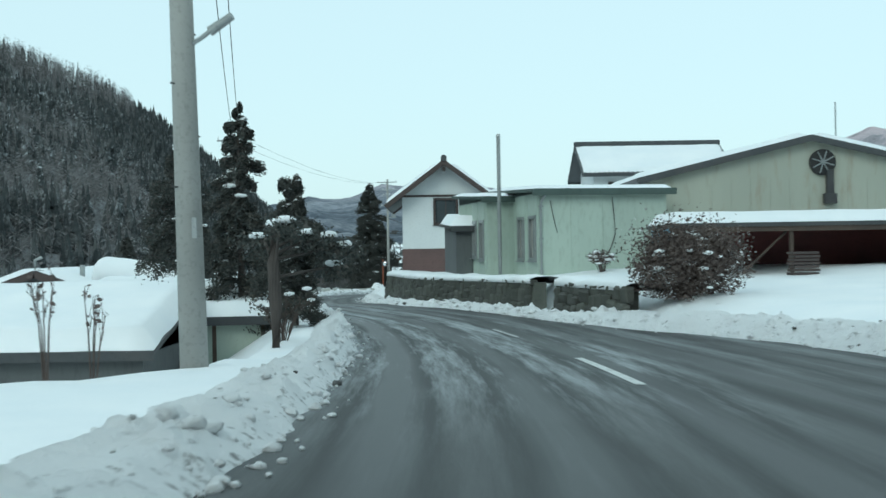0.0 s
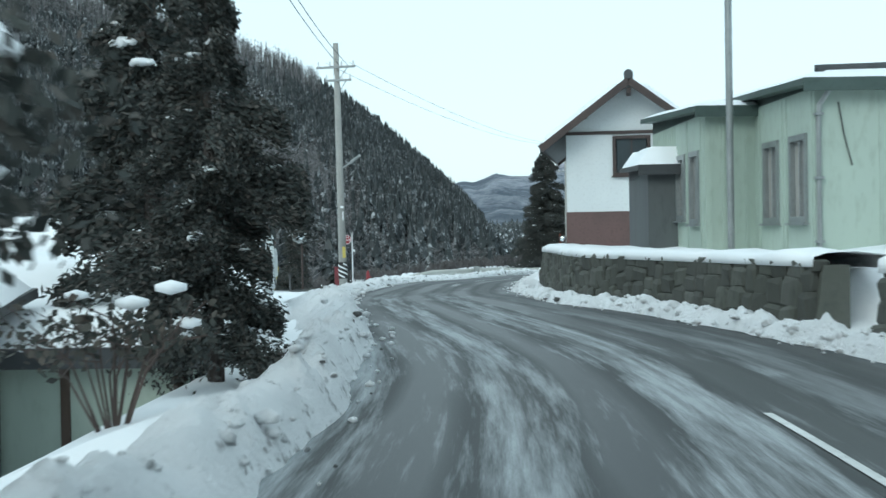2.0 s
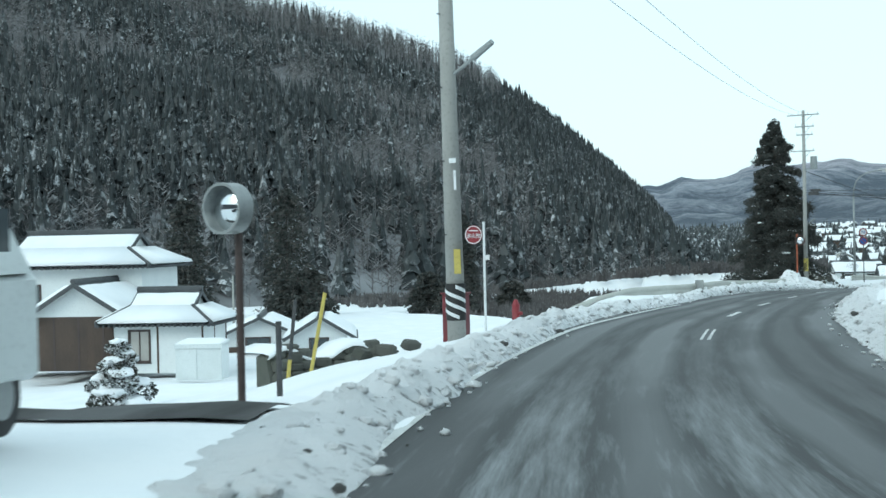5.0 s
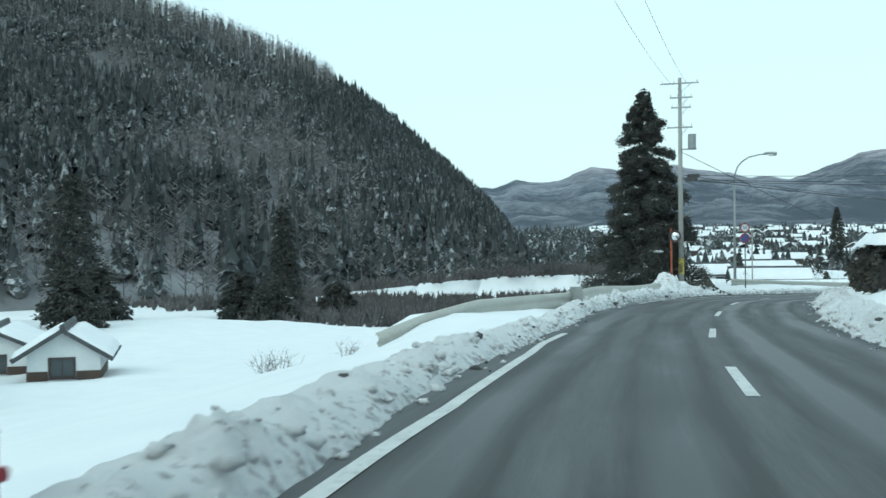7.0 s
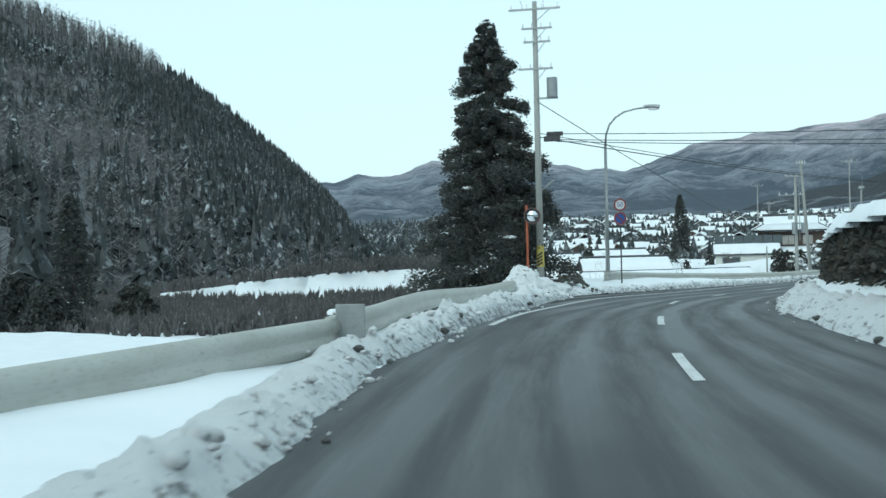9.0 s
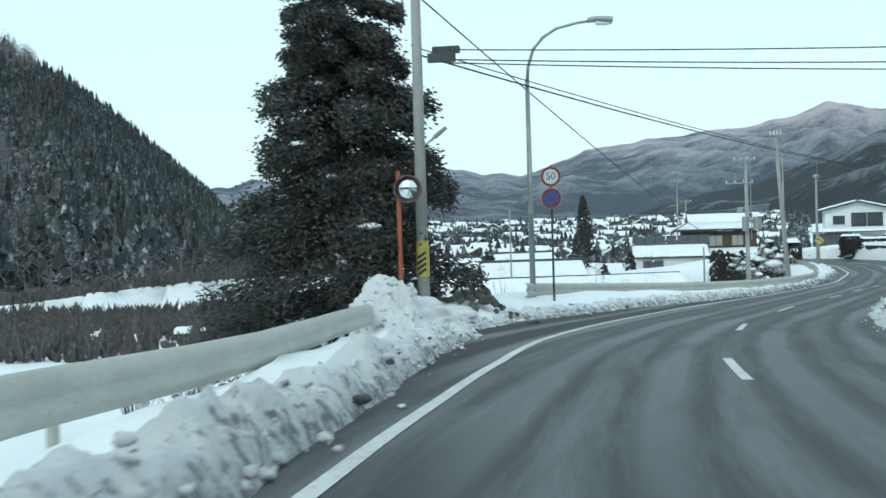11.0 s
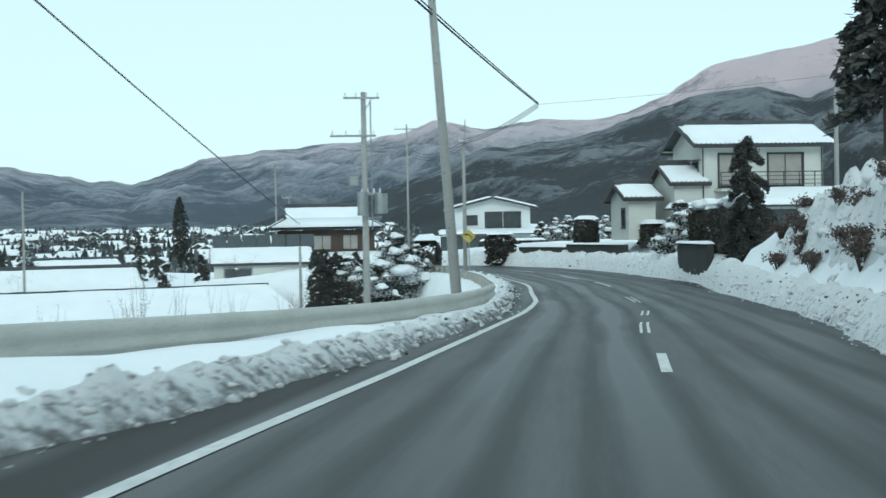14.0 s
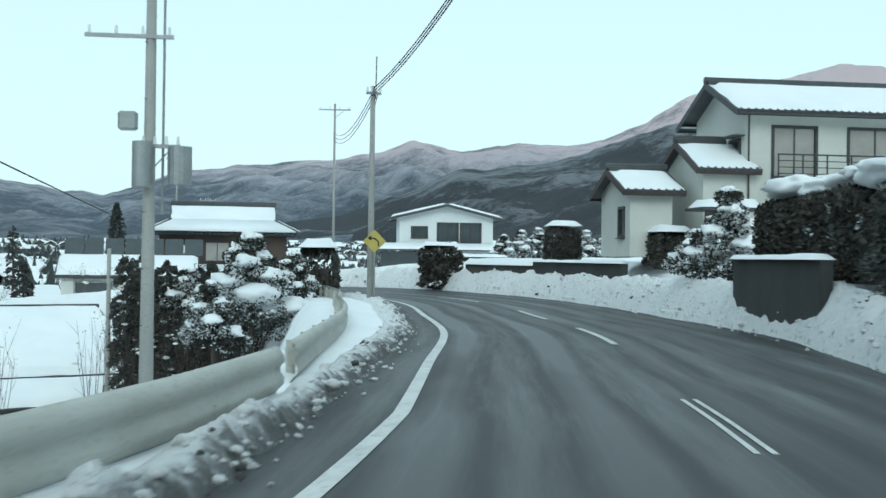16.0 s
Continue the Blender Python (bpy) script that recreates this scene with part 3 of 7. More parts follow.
        CF.append(jf + len(iv) * c)
        CG.append(np.full(len(iv), 1.3 if rnd.rand() < 0.06 * (1 - j / cols) else 0.1 + 0.4 * rnd.rand() * (1.1 - j / cols)))
    cl = raw("snow_clods", np.concatenate(CV), np.concatenate(CF), BANK, smooth=True)
    cl.data.attributes.new("grit", "FLOAT", "POINT").data.foreach_set("value", np.concatenate(CG))
    tagged(cl, "loose clods of ploughed snow and ice", "snow", kind="stuff")
    return ob


hl = curve([(-44, 0.3), (15, 0.32), (25, 0.42), (36, 0.48), (42, 0.56), (48, 0.5), (53, 0.2), (58, 0.2), (62, 0.28), (75, 0.32), (88, 0.3), (104, 0.28), (120, 0.4), (140, 0.5), (148, 0.3), (153, 0.15), (160, 0.35), (170, 0.36), (190, 0.3), (200, 0.26), (300, 0.26)])
hr = curve([(-44, 0.45), (28, 0.45), (36, 0.3), (60, 0.22), (66, 0.3), (100, 0.5), (150, 0.55), (200, 0.7), (212, 1.15), (230, 1.2), (300, 1.0)])
wl = curve([(-40, 2.2), (10, 2.2), (18, 1.6), (24, 1.35), (34, 1.2), (40, 1.4), (46, 1.9), (52, 2.2), (64, 1.8), (118, 1.3), (150, 1.6), (175, 1.9), (190, 1.1), (205, 0.85), (300, 1.0)])
wr = curve([(-40, 2.6), (31, 2.6), (35, 1.0), (64, 0.95), (70, 2.4), (300, 2.6)])
snow_bank("snow_bank", -8, 264, -1, wl, hl, seed=1)
snow_bank("snow_bank", -8, 264, 1, wr, hr, seed=5)

# ---- slumped snow on the high bank ----
ss_, us_ = np.arange(155, 207, 0.16), np.arange(1.2, 7.0, 0.16)
SS, UU = np.meshgrid(ss_, us_, indexing="ij")
PB = at(SS.ravel(), (u_right(SS) + UU).ravel())
zb = ground_z(PB[:, 0], PB[:, 1])
edge = (np.clip((SS - 155) / 3, 0, 1) * np.clip((207 - SS) / 3, 0, 1) * np.clip((UU - 1.2) / 0.5, 0, 1) * np.clip((7.0 - UU) / 0.8, 0, 1)).ravel()
rough_ = np.array([0.6 * noise.fractal((p[0] * 0.9, p[1] * 0.9, 3.0), 0.8, 2.1, 4) + 0.7 * max(0.0, 1 - (noise.voronoi((p[0] * 1.3, p[1] * 1.3, 2.0))[0][0] / 0.6) ** 2) + 0.3 * max(0.0, 1 - (noise.voronoi((p[0] * 3.3, p[1] * 3.3, 5.0))[0][0] / 0.6) ** 2) for p in PB])
PB[:, 2] = zb - 0.12 + edge * (0.25 + 0.6 * rough_)
slope = raw("snow_slope", PB, grid_faces(len(us_), len(ss_)), BANK, smooth=True)
slope.data.attributes.new("grit", "FLOAT", "POINT").data.foreach_set("value", np.clip(0.2 + 0.3 * rough_, 0, 0.7))
tagged(slope, "slumped snow on the high roadside bank", "snow bank", kind="stuff")
rnd_ = np.random.RandomState(77)
bmi_ = bmesh.new()
bmesh.ops.create_icosphere(bmi_, subdivisions=2, radius=1)
iv_ = np.array([v.co for v in bmi_.verts])
jf_ = np.array([[v.index for v in f.verts] for f in bmi_.faces])
bmi_.free()
CV_, CF_, CG_ = [], [], []
for c_ in range(520):
    p_ = PB[rnd_.randint(len(PB))]
    r_ = 0.06 + 0.22 * rnd_.rand() ** 3
    wob = np.array([1 + 0.45 * noise.noise((v[0] * 1.6 + c_, v[1] * 1.6, v[2] * 1.6)) for v in iv_])[:, None]
    CV_.append(iv_ * wob * r_ * (1.3, 1.1, 0.75) + p_)
    CF_.append(jf_ + len(iv_) * c_)
    CG_.append(np.full(len(iv_), 1.2 if rnd_.rand() < 0.08 else 0.3 * rnd_.rand()))
lump_ob = raw("snow_lumps", np.concatenate(CV_), np.concatenate(CF_), BANK, smooth=True)
lump_ob.data.attributes.new("grit", "FLOAT", "POINT").data.foreach_set("value", np.concatenate(CG_))
tagged(lump_ob, "slipped lumps of snow on the high bank", "snow", kind="stuff")

# ================= hills and mountains =================
def ring_land(name, origin, rows, r_in, r_out, rows_n, z_in, mat, label, rough=0.12, step=0.4, fall=1.5, power=1.0, freq=0.004, seed=0.0, spur=0.0, jag=0.0):
    """Land that rises from r_in to a skyline at r_out: rows of (bearing, elevation) in degrees as seen from the origin."""
    a = np.array(rows, float)
    bs = np.arange(a[0, 0], a[-1, 0] + 1e-6, step)
    ks = np.r_[np.linspace(0, 1, rows_n), 1.25, 1.7]
    V, SP = [], []
    for b in bs:
        e = np.interp(b, a[:, 0], a[:, 1]) + (jag * noise.fractal((b * 0.55, seed, 2.0), 0.7, 2.1, 5) if jag else 0.0)
        ri, ro = r_in(b), r_out(b)
        zc = origin[2] + ro * math.tan(radians(e))
        for k in ks:
            r = ri + (ro - ri) * k
            x, y = origin[0] + r * math.sin(radians(b)), origin[1] + r * math.cos(radians(b))
            if k <= 1:
                z = z_in + (zc - z_in) * k**power
                # spurs and gullies that fork as they fall
                wx, wy = (noise.noise((x * freq * 0.4, y * freq * 0.4, seed + q)) * 0.5 / freq for q in (5, 9))
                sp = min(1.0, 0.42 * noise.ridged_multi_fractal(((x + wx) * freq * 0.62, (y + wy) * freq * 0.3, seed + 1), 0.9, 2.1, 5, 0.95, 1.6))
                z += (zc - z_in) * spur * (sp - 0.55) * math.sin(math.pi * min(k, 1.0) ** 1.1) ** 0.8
                z += (zc - z_in) * -rough * (0.35 + 0.5 * noise.fractal((x * freq, y * freq, seed), 0.9, 2.1, 6) + 1.1 * abs(noise.noise((x * freq * 0.9, y * freq * 0.9, seed + 2)))) * math.sin(math.pi * min(k, 1.0) ** 1.5)
            else:
                z = zc - (zc - z_in) * (k - 1) / 0.7 * fall * 0.6
            V.append((x, y, z))
            SP.append(sp)
    ob = raw(name, V, grid_faces(len(ks), len(bs))[:, ::-1], mat, smooth=True)
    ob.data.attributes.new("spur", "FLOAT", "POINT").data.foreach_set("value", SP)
    return tagged(ob, label, "hill" if "hill" in name else "mountain", kind="structure"), bs, ks


HILL_O = (-8.0, 75.0, -0.7)
HILL_SKY = [(-110, 9), (-80, 11.6), (-60, 12.5), (-45, 12.7), (-32, 12.15), (-25.5, 10.95), (-21, 9.8), (-16.6, 8.2), (-14, 6.55), (-11.5, 4.5), (-9.3, 2.5), (-7.6, 0.9), (-6.6, -0.4), (-5.9, -2.4)]
hill_in = curve([(-110, 230), (-60, 215), (-30, 235), (-20, 255), (-12, 285), (-5, 330)])
hill_out = curve([(-110, 640), (-45, 680), (-25, 780), (-16, 880), (-10, 880), (-5, 760)])
hill, HB, HK = ring_land("wooded_hill", HILL_O, HILL_SKY, hill_in, hill_out, 40, -15.5, HILL_FLOOR, "steep wooded hill with snow between the trees", 0.1, 0.35, power=0.85, freq=0.006)

FAR_SKY = [(-95, 5), (-60, 5.5), (-40, 4.5), (-20, 3.0), (-9, 2.3), (-7.5, 2.45), (-6.4, 2.85), (-4.8, 2.6), (-2.8, 3.4), (-1.4, 3.2), (0.9, 3.45), (2.5, 3.15), (6.6, 2.6), (9.8, 3.75), (12.8, 4.2), (16, 4.45), (19, 4.85), (21, 5.5), (23.3, 5.0), (26, 5.5), (28.3, 5.3), (30, 5.6), (32, 6.5), (34, 7.7), (37.8, 8.3), (40.8, 8.95), (43, 8.6), (50, 8.0), (62, 7.0), (80, 6), (95, 5)]
ring_land("far_mountain", (0, 140, -3), FAR_SKY, lambda b: 1250, lambda b: 4000, 96, -6, FAR_SNOW, "distant snow-dusted mountains coloured with pink evening light", 0.12, 0.2, freq=0.0042, spur=0.42, jag=0.13)
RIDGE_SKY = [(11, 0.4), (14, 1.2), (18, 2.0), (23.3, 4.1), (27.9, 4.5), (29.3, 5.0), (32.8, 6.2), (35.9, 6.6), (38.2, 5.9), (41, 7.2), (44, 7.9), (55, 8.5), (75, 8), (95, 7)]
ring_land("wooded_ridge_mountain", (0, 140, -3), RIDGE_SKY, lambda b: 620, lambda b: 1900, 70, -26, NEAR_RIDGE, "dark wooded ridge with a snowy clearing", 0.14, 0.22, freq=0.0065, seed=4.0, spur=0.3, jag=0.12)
# the high ground behind the drive
ring_land("valley_mountain", (0, 0, 0), [(105, 6), (120, 8), (150, 11), (180, 13), (205, 13), (230, 12), (250, 11), (258, 9)], lambda b: 330, lambda b: 700, 16, -4, NEAR_RIDGE, "wooded ridge that closes the valley behind", 0.1, 2.0, freq=0.004)


# ================= buildings =================
def panel(bm, length, height, thick, holes=(), z0=0.0):
    """A wall along local x from 0 to length, from y 0 to thick, with openings (x0, z0, x1, z1) that go through."""
    xs = sorted({0.0, length, *(v for h in holes for v in (h[0], h[2]))})
    zs = sorted({z0, height, *(v for h in holes for v in (h[1], h[3]))})
    for a, b in zip(xs, xs[1:]):
        for c, d in zip(zs, zs[1:]):
            if not any(h[0] <= a and b <= h[2] and h[1] <= c and d <= h[3] for h in holes):
                box(bm, a, 0, c, b, thick, d)
    bmesh.ops.remove_doubles(bm, verts=bm.verts, dist=1e-4)
    return bm


def window(parent, m, w, h, frame_mat, pane_mat, bars=1, rail=False, sill=True):
    """A window in its opening; local x across, -y out, origin at the opening's lower left corner."""
    bm = B()
    t = 0.06
    for x0, x1, z0, z1 in ((-t, t, -t, h + t), (w - t, w + t, -t, h + t), (t, w - t, -t, t), (t, w - t, h - t, h + t)):
        box(bm, x0, -0.05, z0, x1, 0.1, z1)
    fr = part("window", bm, frame_mat, parent)
    fr.matrix_basis = m
    n = bars + 1
    for i in range(n):
        a, b = t + (w - 2 * t) * i / n, t + (w - 2 * t) * (i + 1) / n
        part("pane", box(B(), a + 0.02, 0.05 + 0.015 * (i % 2), t, b - 0.02, 0.065 + 0.015 * (i % 2), h - t), pane_mat, fr)
        if i:
            part("mullion", box(B(), a - 0.025, 0.0, t, a + 0.025, 0.09, h - t), frame_mat, fr)
    if rail:
        part("transom", box(B(), t, 0.0, h * 0.5 - 0.02, w - t, 0.085, h * 0.5 + 0.02), frame_mat, fr)
    if sill:
        part("sill", box(B(), -0.1, -0.12, -0.11, w + 0.1, 0.0, -0.062), frame_mat, fr)
    return fr


def snow_sheet(parent, length, depth, thick, m, seed=0, name="roof_snow", sag=0.12, label="thick settled snow"):
    """Snow over a rectangle, x 0..length and y 0..depth, with a soft top and rolled, uneven edges."""
    nx, ny = max(6, int(length / 0.3)), max(6, int(depth / 0.3))
    xs, ys = np.linspace(0, 1, nx), np.linspace(0, 1, ny)
    top, V = {}, []
    for j, b in enumerate(ys):
        for i, a in enumerate(xs):
            x, y = a * length, b * depth
            e = min(x, length - x, y, depth - y)
            wob = 0.16 * noise.noise((x * 0.9 + seed, y * 0.9, 3.1))
            roll = min(1.0, e / (thick * 0.7 + 1e-6))
            z = thick * math.sqrt(max(0.0, 1 - (1 - roll) ** 2)) * (0.92 + 0.5 * noise.noise((x * 0.5, y * 0.5, seed)) * sag * 3) + 0.01
            edge = (i in (0, nx - 1)) or (j in (0, ny - 1))
            if edge:
                x += wob * (-1 if i == 0 else (1 if i == nx - 1 else 0)) * 0.6
                y += wob * (-1 if j == 0 else (1 if j == ny - 1 else 0)) * 0.6
                z = 0.0
            V.append((x, y, z))
    F = [tuple(f) for f in grid_faces(nx, ny)]
    k = len(V)
    V += [(0.05, 0.05, -0.005), (length - 0.05, 0.05, -0.005), (length - 0.05, depth - 0.05, -0.005), (0.05, depth - 0.05, -0.005)]
    F.append((k + 3, k + 2, k + 1, k))
    ob = raw(name, V, F, SNOW, parent, smooth=True)
    ob.matrix_basis = m
    return tagged(ob, label) if label else ob


def frame_of(xaxis, yaxis, o):
    x, y = Vector(xaxis).normalized(), Vector(yaxis).normalized()
    z = x.cross(y)
    return Matrix(((x.x, y.x, z.x, o[0]), (x.y, y.y, z.y, o[1]), (x.z, y.z, z.z, o[2]), (0, 0, 0, 1)))


def gable_roof(parent, w, d, h, rise, over, gable_over, roof_mat, snow=0.3, ridge_cap=True, fascia=None, seed=0, tiles=False, slopes="fb"):
    """Two slopes over a body of w (along the ridge) by d, eaves at height h."""
    L = w + 2 * gable_over
    run = d / 2 + over
    drop = rise * over / (d / 2)
    sl = math.hypot(run, rise + drop)
    for side in (-1, 1):
        o = (-L / 2, side * run, h - drop) if side < 0 else (L / 2, side * run, h - drop)
        m = frame_of((1 if side < 0 else -1, 0, 0), (0, -side * run, rise + drop), o)
        ob = part("roof_slope", box(B(), 0, 0, 0.0, L, sl, 0.14), roof_mat, parent)
        ob.matrix_basis = m
        if tiles:
            bm = B()
            n = int(L / 0.3)
            for i in range(n):
                x = (i + 0.5) * L / n
                tube(bm, (x, -0.04, 0.1), (x, 0.16, 0.1), 0.085, sides=8)
            e = tagged(part("eave_tiles", bm, roof_mat, parent), kind="stuff")
            e.matrix_basis = m
        fb = part("fascia", box(B(), 0, -0.035, -0.1, L, -0.003, 0.1), fascia or roof_mat, parent)
        fb.matrix_basis = m
        for gx0 in (-0.04, L + 0.003):
            bb = part("bargeboard", box(B(), gx0, 0, -0.12, gx0 + 0.037, sl, 0.13), fascia or roof_mat, parent)
            bb.matrix_basis = m
        if snow:
            snow_sheet(parent, L - 0.1, sl - 0.12 - (0.2 if ridge_cap else 0.0), snow, m @ Matrix.Translation((0.05, 0.05, 0.145)), seed + side)
    if ridge_cap:
        bm = B()
        box(bm, -L / 2 + 0.05, -0.16, h + rise + 0.05, L / 2 - 0.05, 0.16, h + rise + 0.28, 0.03)
        tube(bm, (-L / 2 + 0.02, 0, h + rise + 0.3), (L / 2 - 0.02, 0, h + rise + 0.3), 0.11, sides=10)
        part("ridge", bm, roof_mat, parent)
        for e in (-1, 1):
            bm = B()
            tube(bm, (e * (L / 2 + 0.05), 0, h + rise + 0.24), (e * (L / 2 - 0.08), 0, h + rise + 0.24), 0.17, sides=12)
            part("ridge_end_tile", bm, roof_mat, parent)


def gable_ends(parent, w, d, h, rise, mat, thick=0.12):
    for e in (-1, 1):
        bm = B()
        x0, x1 = (e * w / 2, e * (w / 2 - thick))
        a = [bm.verts.new((x0, -d / 2, h)), bm.verts.new((x0, d / 2, h)), bm.verts.new((x0, 0, h + rise))]
        b = [bm.verts.new((x1, -d / 2, h)), bm.verts.new((x1, d / 2, h)), bm.verts.new((x1, 0, h + rise))]
        bm.faces.new(a)
        bm.faces.new(b[::-1])
        for i in range(3):
            bm.faces.new((a[i], b[i], b[(i + 1) % 3], a[(i + 1) % 3]))
        bmesh.ops.recalc_face_normals(bm, faces=bm.faces)
        part("gable", bm, mat, parent)


def body(parent, w, d, h, mat, wins=(), band=None, frame_mat=None, posts=None):
    """Four walls round the origin. wins: (face, x0 from the wall's left end as seen from outside, z0, width, height, bars, pane)."""
    fm = frame_mat or TRIM_WOOD
    sides = {"f": (0, (-w / 2, -d / 2), w), "r": (90, (w / 2, -d / 2), d), "b": (180, (w / 2, d / 2), w), "l": (270, (-w / 2, d / 2), d)}
    for k, (rz, o, ln) in sides.items():
        m = Matrix.Translation((*o, 0)) @ pose(0, 0, 0, 0, 0, rz)
        ws = [v for v in wins if v[0] == k]
        holes = [(v[1], v[2], v[1] + v[3], v[2] + v[4]) for v in ws]
        inset = 0.0 if k in "fb" else 0.12
        wl = part("wall", panel(B(), ln - 2 * inset, h, 0.12, [(a - inset, b, c - inset, dd) for a, b, c, dd in holes]), mat, parent)
        wl.matrix_basis = m @ Matrix.Translation((inset, 0, 0))
        for v in ws:
            window(parent, m @ Matrix.Translation((v[1], 0, v[2])), v[3], v[4], fm, v[6] if len(v) > 6 else GLASS, v[5])
        if band:
            hs = sorted((v[1] - 0.08, v[1] + v[3] + 0.08) for v in ws if v[2] < band[0])
            xs = [-0.02, *(x for hh in hs for x in hh), ln + 0.02]
            for a, b in zip(xs[::2], xs[1::2]):
                if b > a:
                    bb = part("base_band", box(B(), a, -0.025, 0.0, b, -0.003, band[0]), band[1], parent)
                    bb.matrix_basis = m
        if posts:
            n = max(1, round(ln / posts[0]))
            for i in range(n + 1):
                x = ln * i / n
                if not any(hh[0] - 0.1 < x < hh[2] + 0.1 for hh in holes):
                    pb = part("timber_post", box(B(), x - 0.06, -0.02, 0, x + 0.06, -0.003, h), posts[1], parent)
                    pb.matrix_basis = m
    part("inner_floor", box(B(), -w / 2 + 0.13, -d / 2 + 0.13, 0.0, w / 2 - 0.13, d / 2 - 0.13, 0.05), WOOD, parent)
    part("ceiling_board", box(B(), -w / 2 + 0.13, -d / 2 + 0.13, h - 0.06, w / 2 - 0.13, d / 2 - 0.13, h - 0.02), WOOD, parent)


def corrugation(parent, face, w, d, h, mat, pitch=0.26, z0=0.0, skip=()):
    """Standing ribs on one face of a body."""
    rz, o, ln = {"f": (0, (-w / 2, -d / 2), w), "r": (90, (w / 2, -d / 2), d), "b": (180, (w / 2, d / 2), w), "l": (270, (-w / 2, d / 2), d)}[face]
    bm = B()
    n = int(ln / pitch)
    for i in range(n):
        x = (i + 0.5) * ln / n
        if not any(a - 0.1 < x < b + 0.1 for a, b in skip):
            box(bm, x - 0.03, -0.022, z0, x + 0.03, -0.002, h)
    ob = tagged(part("cladding_ribs", bm, mat, parent), kind="stuff")
    ob.matrix_basis = Matrix.Translation((*o, 0)) @ pose(0, 0, 0, 0, 0, rz)


def flat_roof(parent, w, d, h, over, slope, fascia_mat, snow=0.28, seed=0, infill=None):
    """A low single pitch that falls towards -y by slope metres."""
    W, D = w + 2 * over, d + 2 * over
    m = frame_of((1, 0, 0), (0, D, slope), (-W / 2, -D / 2, h))
    sl = math.hypot(D, slope)
    ob = part("roof_slope", box(B(), 0, 0, 0, W, sl, 0.12), fascia_mat, parent)
    ob.matrix_basis = m
    bm = B()
    box(bm, 0, -0.04, -0.12, W, -0.003, 0.13)
    ob = part("fascia", bm, fascia_mat, parent)
    ob.matrix_basis = m
    if snow:
        snow_sheet(parent, W - 0.04, sl - 0.04, snow, m @ Matrix.Translation((0.02, 0.02, 0.125)), seed)
    for sx in (-1, 1):
        bm = B()
        a = [bm.verts.new((sx * w / 2, -d / 2, h - 0.02)), bm.verts.new((sx * w / 2, d / 2, h - 0.02)), bm.verts.new((sx * w / 2, d / 2, h + slope * 0.95)), bm.verts.new((sx * w / 2, -d / 2, h + slope * 0.05))]
        bm.faces.new(a)
        bmesh.ops.solidify(bm, geom=bm.faces[:], thickness=0.06)
        part("side_infill", bm, infill or fascia_mat, parent)


# ---- storehouse: white gable wall over a brown base ----
sh = thing("storehouse", 1.03, 67.2, -0.40, 90, "white plastered storehouse with a brown base and snowy roof", "house")
body(sh, 8.0, 4.6, 4.32, PLASTER, [("l", 1.75, 2.75, 1.25, 1.35, 1), ("f", 3.0, 2.6, 1.2, 1.2, 1)], band=(1.4, BROWN_BAND))
gable_ends(sh, 8.0, 4.6, 4.32, 1.72, PLASTER)
gable_roof(sh, 8.0, 4.6, 4.32, 1.72, 0.85, 0.95, ROOF_TILE, 0.16, fascia=TRIM_WOOD, seed=3, tiles=True)
part("wall_trim", box(B(), -4.05, -2.32, 4.22, -4.003, 2.32, 4.34), TRIM_WOOD, sh, "thin brown trim under the gable")
for yy in (-1.6, 0.0, 1.6):
    part("purlin_end", box(B(), -4.9, yy - 0.08, 4.5 + 1.2 * (1 - abs(yy) / 2.4) - 0.1, -4.0, yy + 0.08, 4.5 + 1.2 * (1 - abs(yy) / 2.4) + 0.1), TRIM_WOOD, sh)

ga = thing("grey_annex", 2.35, 52.2, -0.4, 4, "low grey boarded annex under a cap of snow", "shed")
body(ga, 2.3, 6.4, 2.2, GREY_WALL)
flat_roof(ga, 2.3, 6.4, 2.2, 0.25, 0.25, ROOF_DARK, 0.5, 8)

# ---- green workshop in two blocks ----
g1 = thing("green_workshop_wing", 4.2, 49.4, -0.44, 10, "pale green corrugated workshop wing with narrow side windows", "workshop", "green workshop")
body(g1, 4.2, 5.8, 3.35, GREEN_WALL, [("l", 3.0, 1.05, 0.8, 1.45, 1, CURTAIN_GLASS), ("l", 4.4, 0.95, 0.8, 1.55, 1, CURTAIN_GLASS)], frame_mat=STEEL)
corrugation(g1, "f", 4.2, 5.8, 3.3, GREEN_WALL)
corrugation(g1, "l", 4.2, 5.8, 3.3, GREEN_WALL, skip=((2.9, 3.9), (4.3, 5.3)))
flat_roof(g1, 4.2, 5.8, 3.35, 0.28, 0.3, ROOF_GREEN, 0.14, 11)
g2 = thing("green_workshop_wing", 6.22, 46.68, -0.5, 10, "pale green corrugated workshop wing with drainpipe and loose cables", "workshop", "green workshop")
body(g2, 5.0, 7.6, 3.5, GREEN_WALL, [("l", 4.4, 1.0, 0.95, 1.6, 1, CURTAIN_GLASS), ("l", 6.2, 1.0, 0.95, 1.6, 1, CURTAIN_GLASS)], frame_mat=STEEL)
corrugation(g2, "l", 5.0, 7.6, 3.45, GREEN_WALL, skip=((4.3, 5.5), (6.1, 7.3)))
flat_roof(g2, 5.0, 7.6, 3.5, 0.3, 0.3, ROOF_GREEN, 0.14, 12)
part("drainpipe", chain(B(), [(-2.3, -4.05, 3.4), (-2.42, -3.88, 3.15), (-2.44, -3.86, 2.9), (-2.44, -3.86, 0.05)], 0.05), STEEL, g2, "grey drainpipe at the corner")
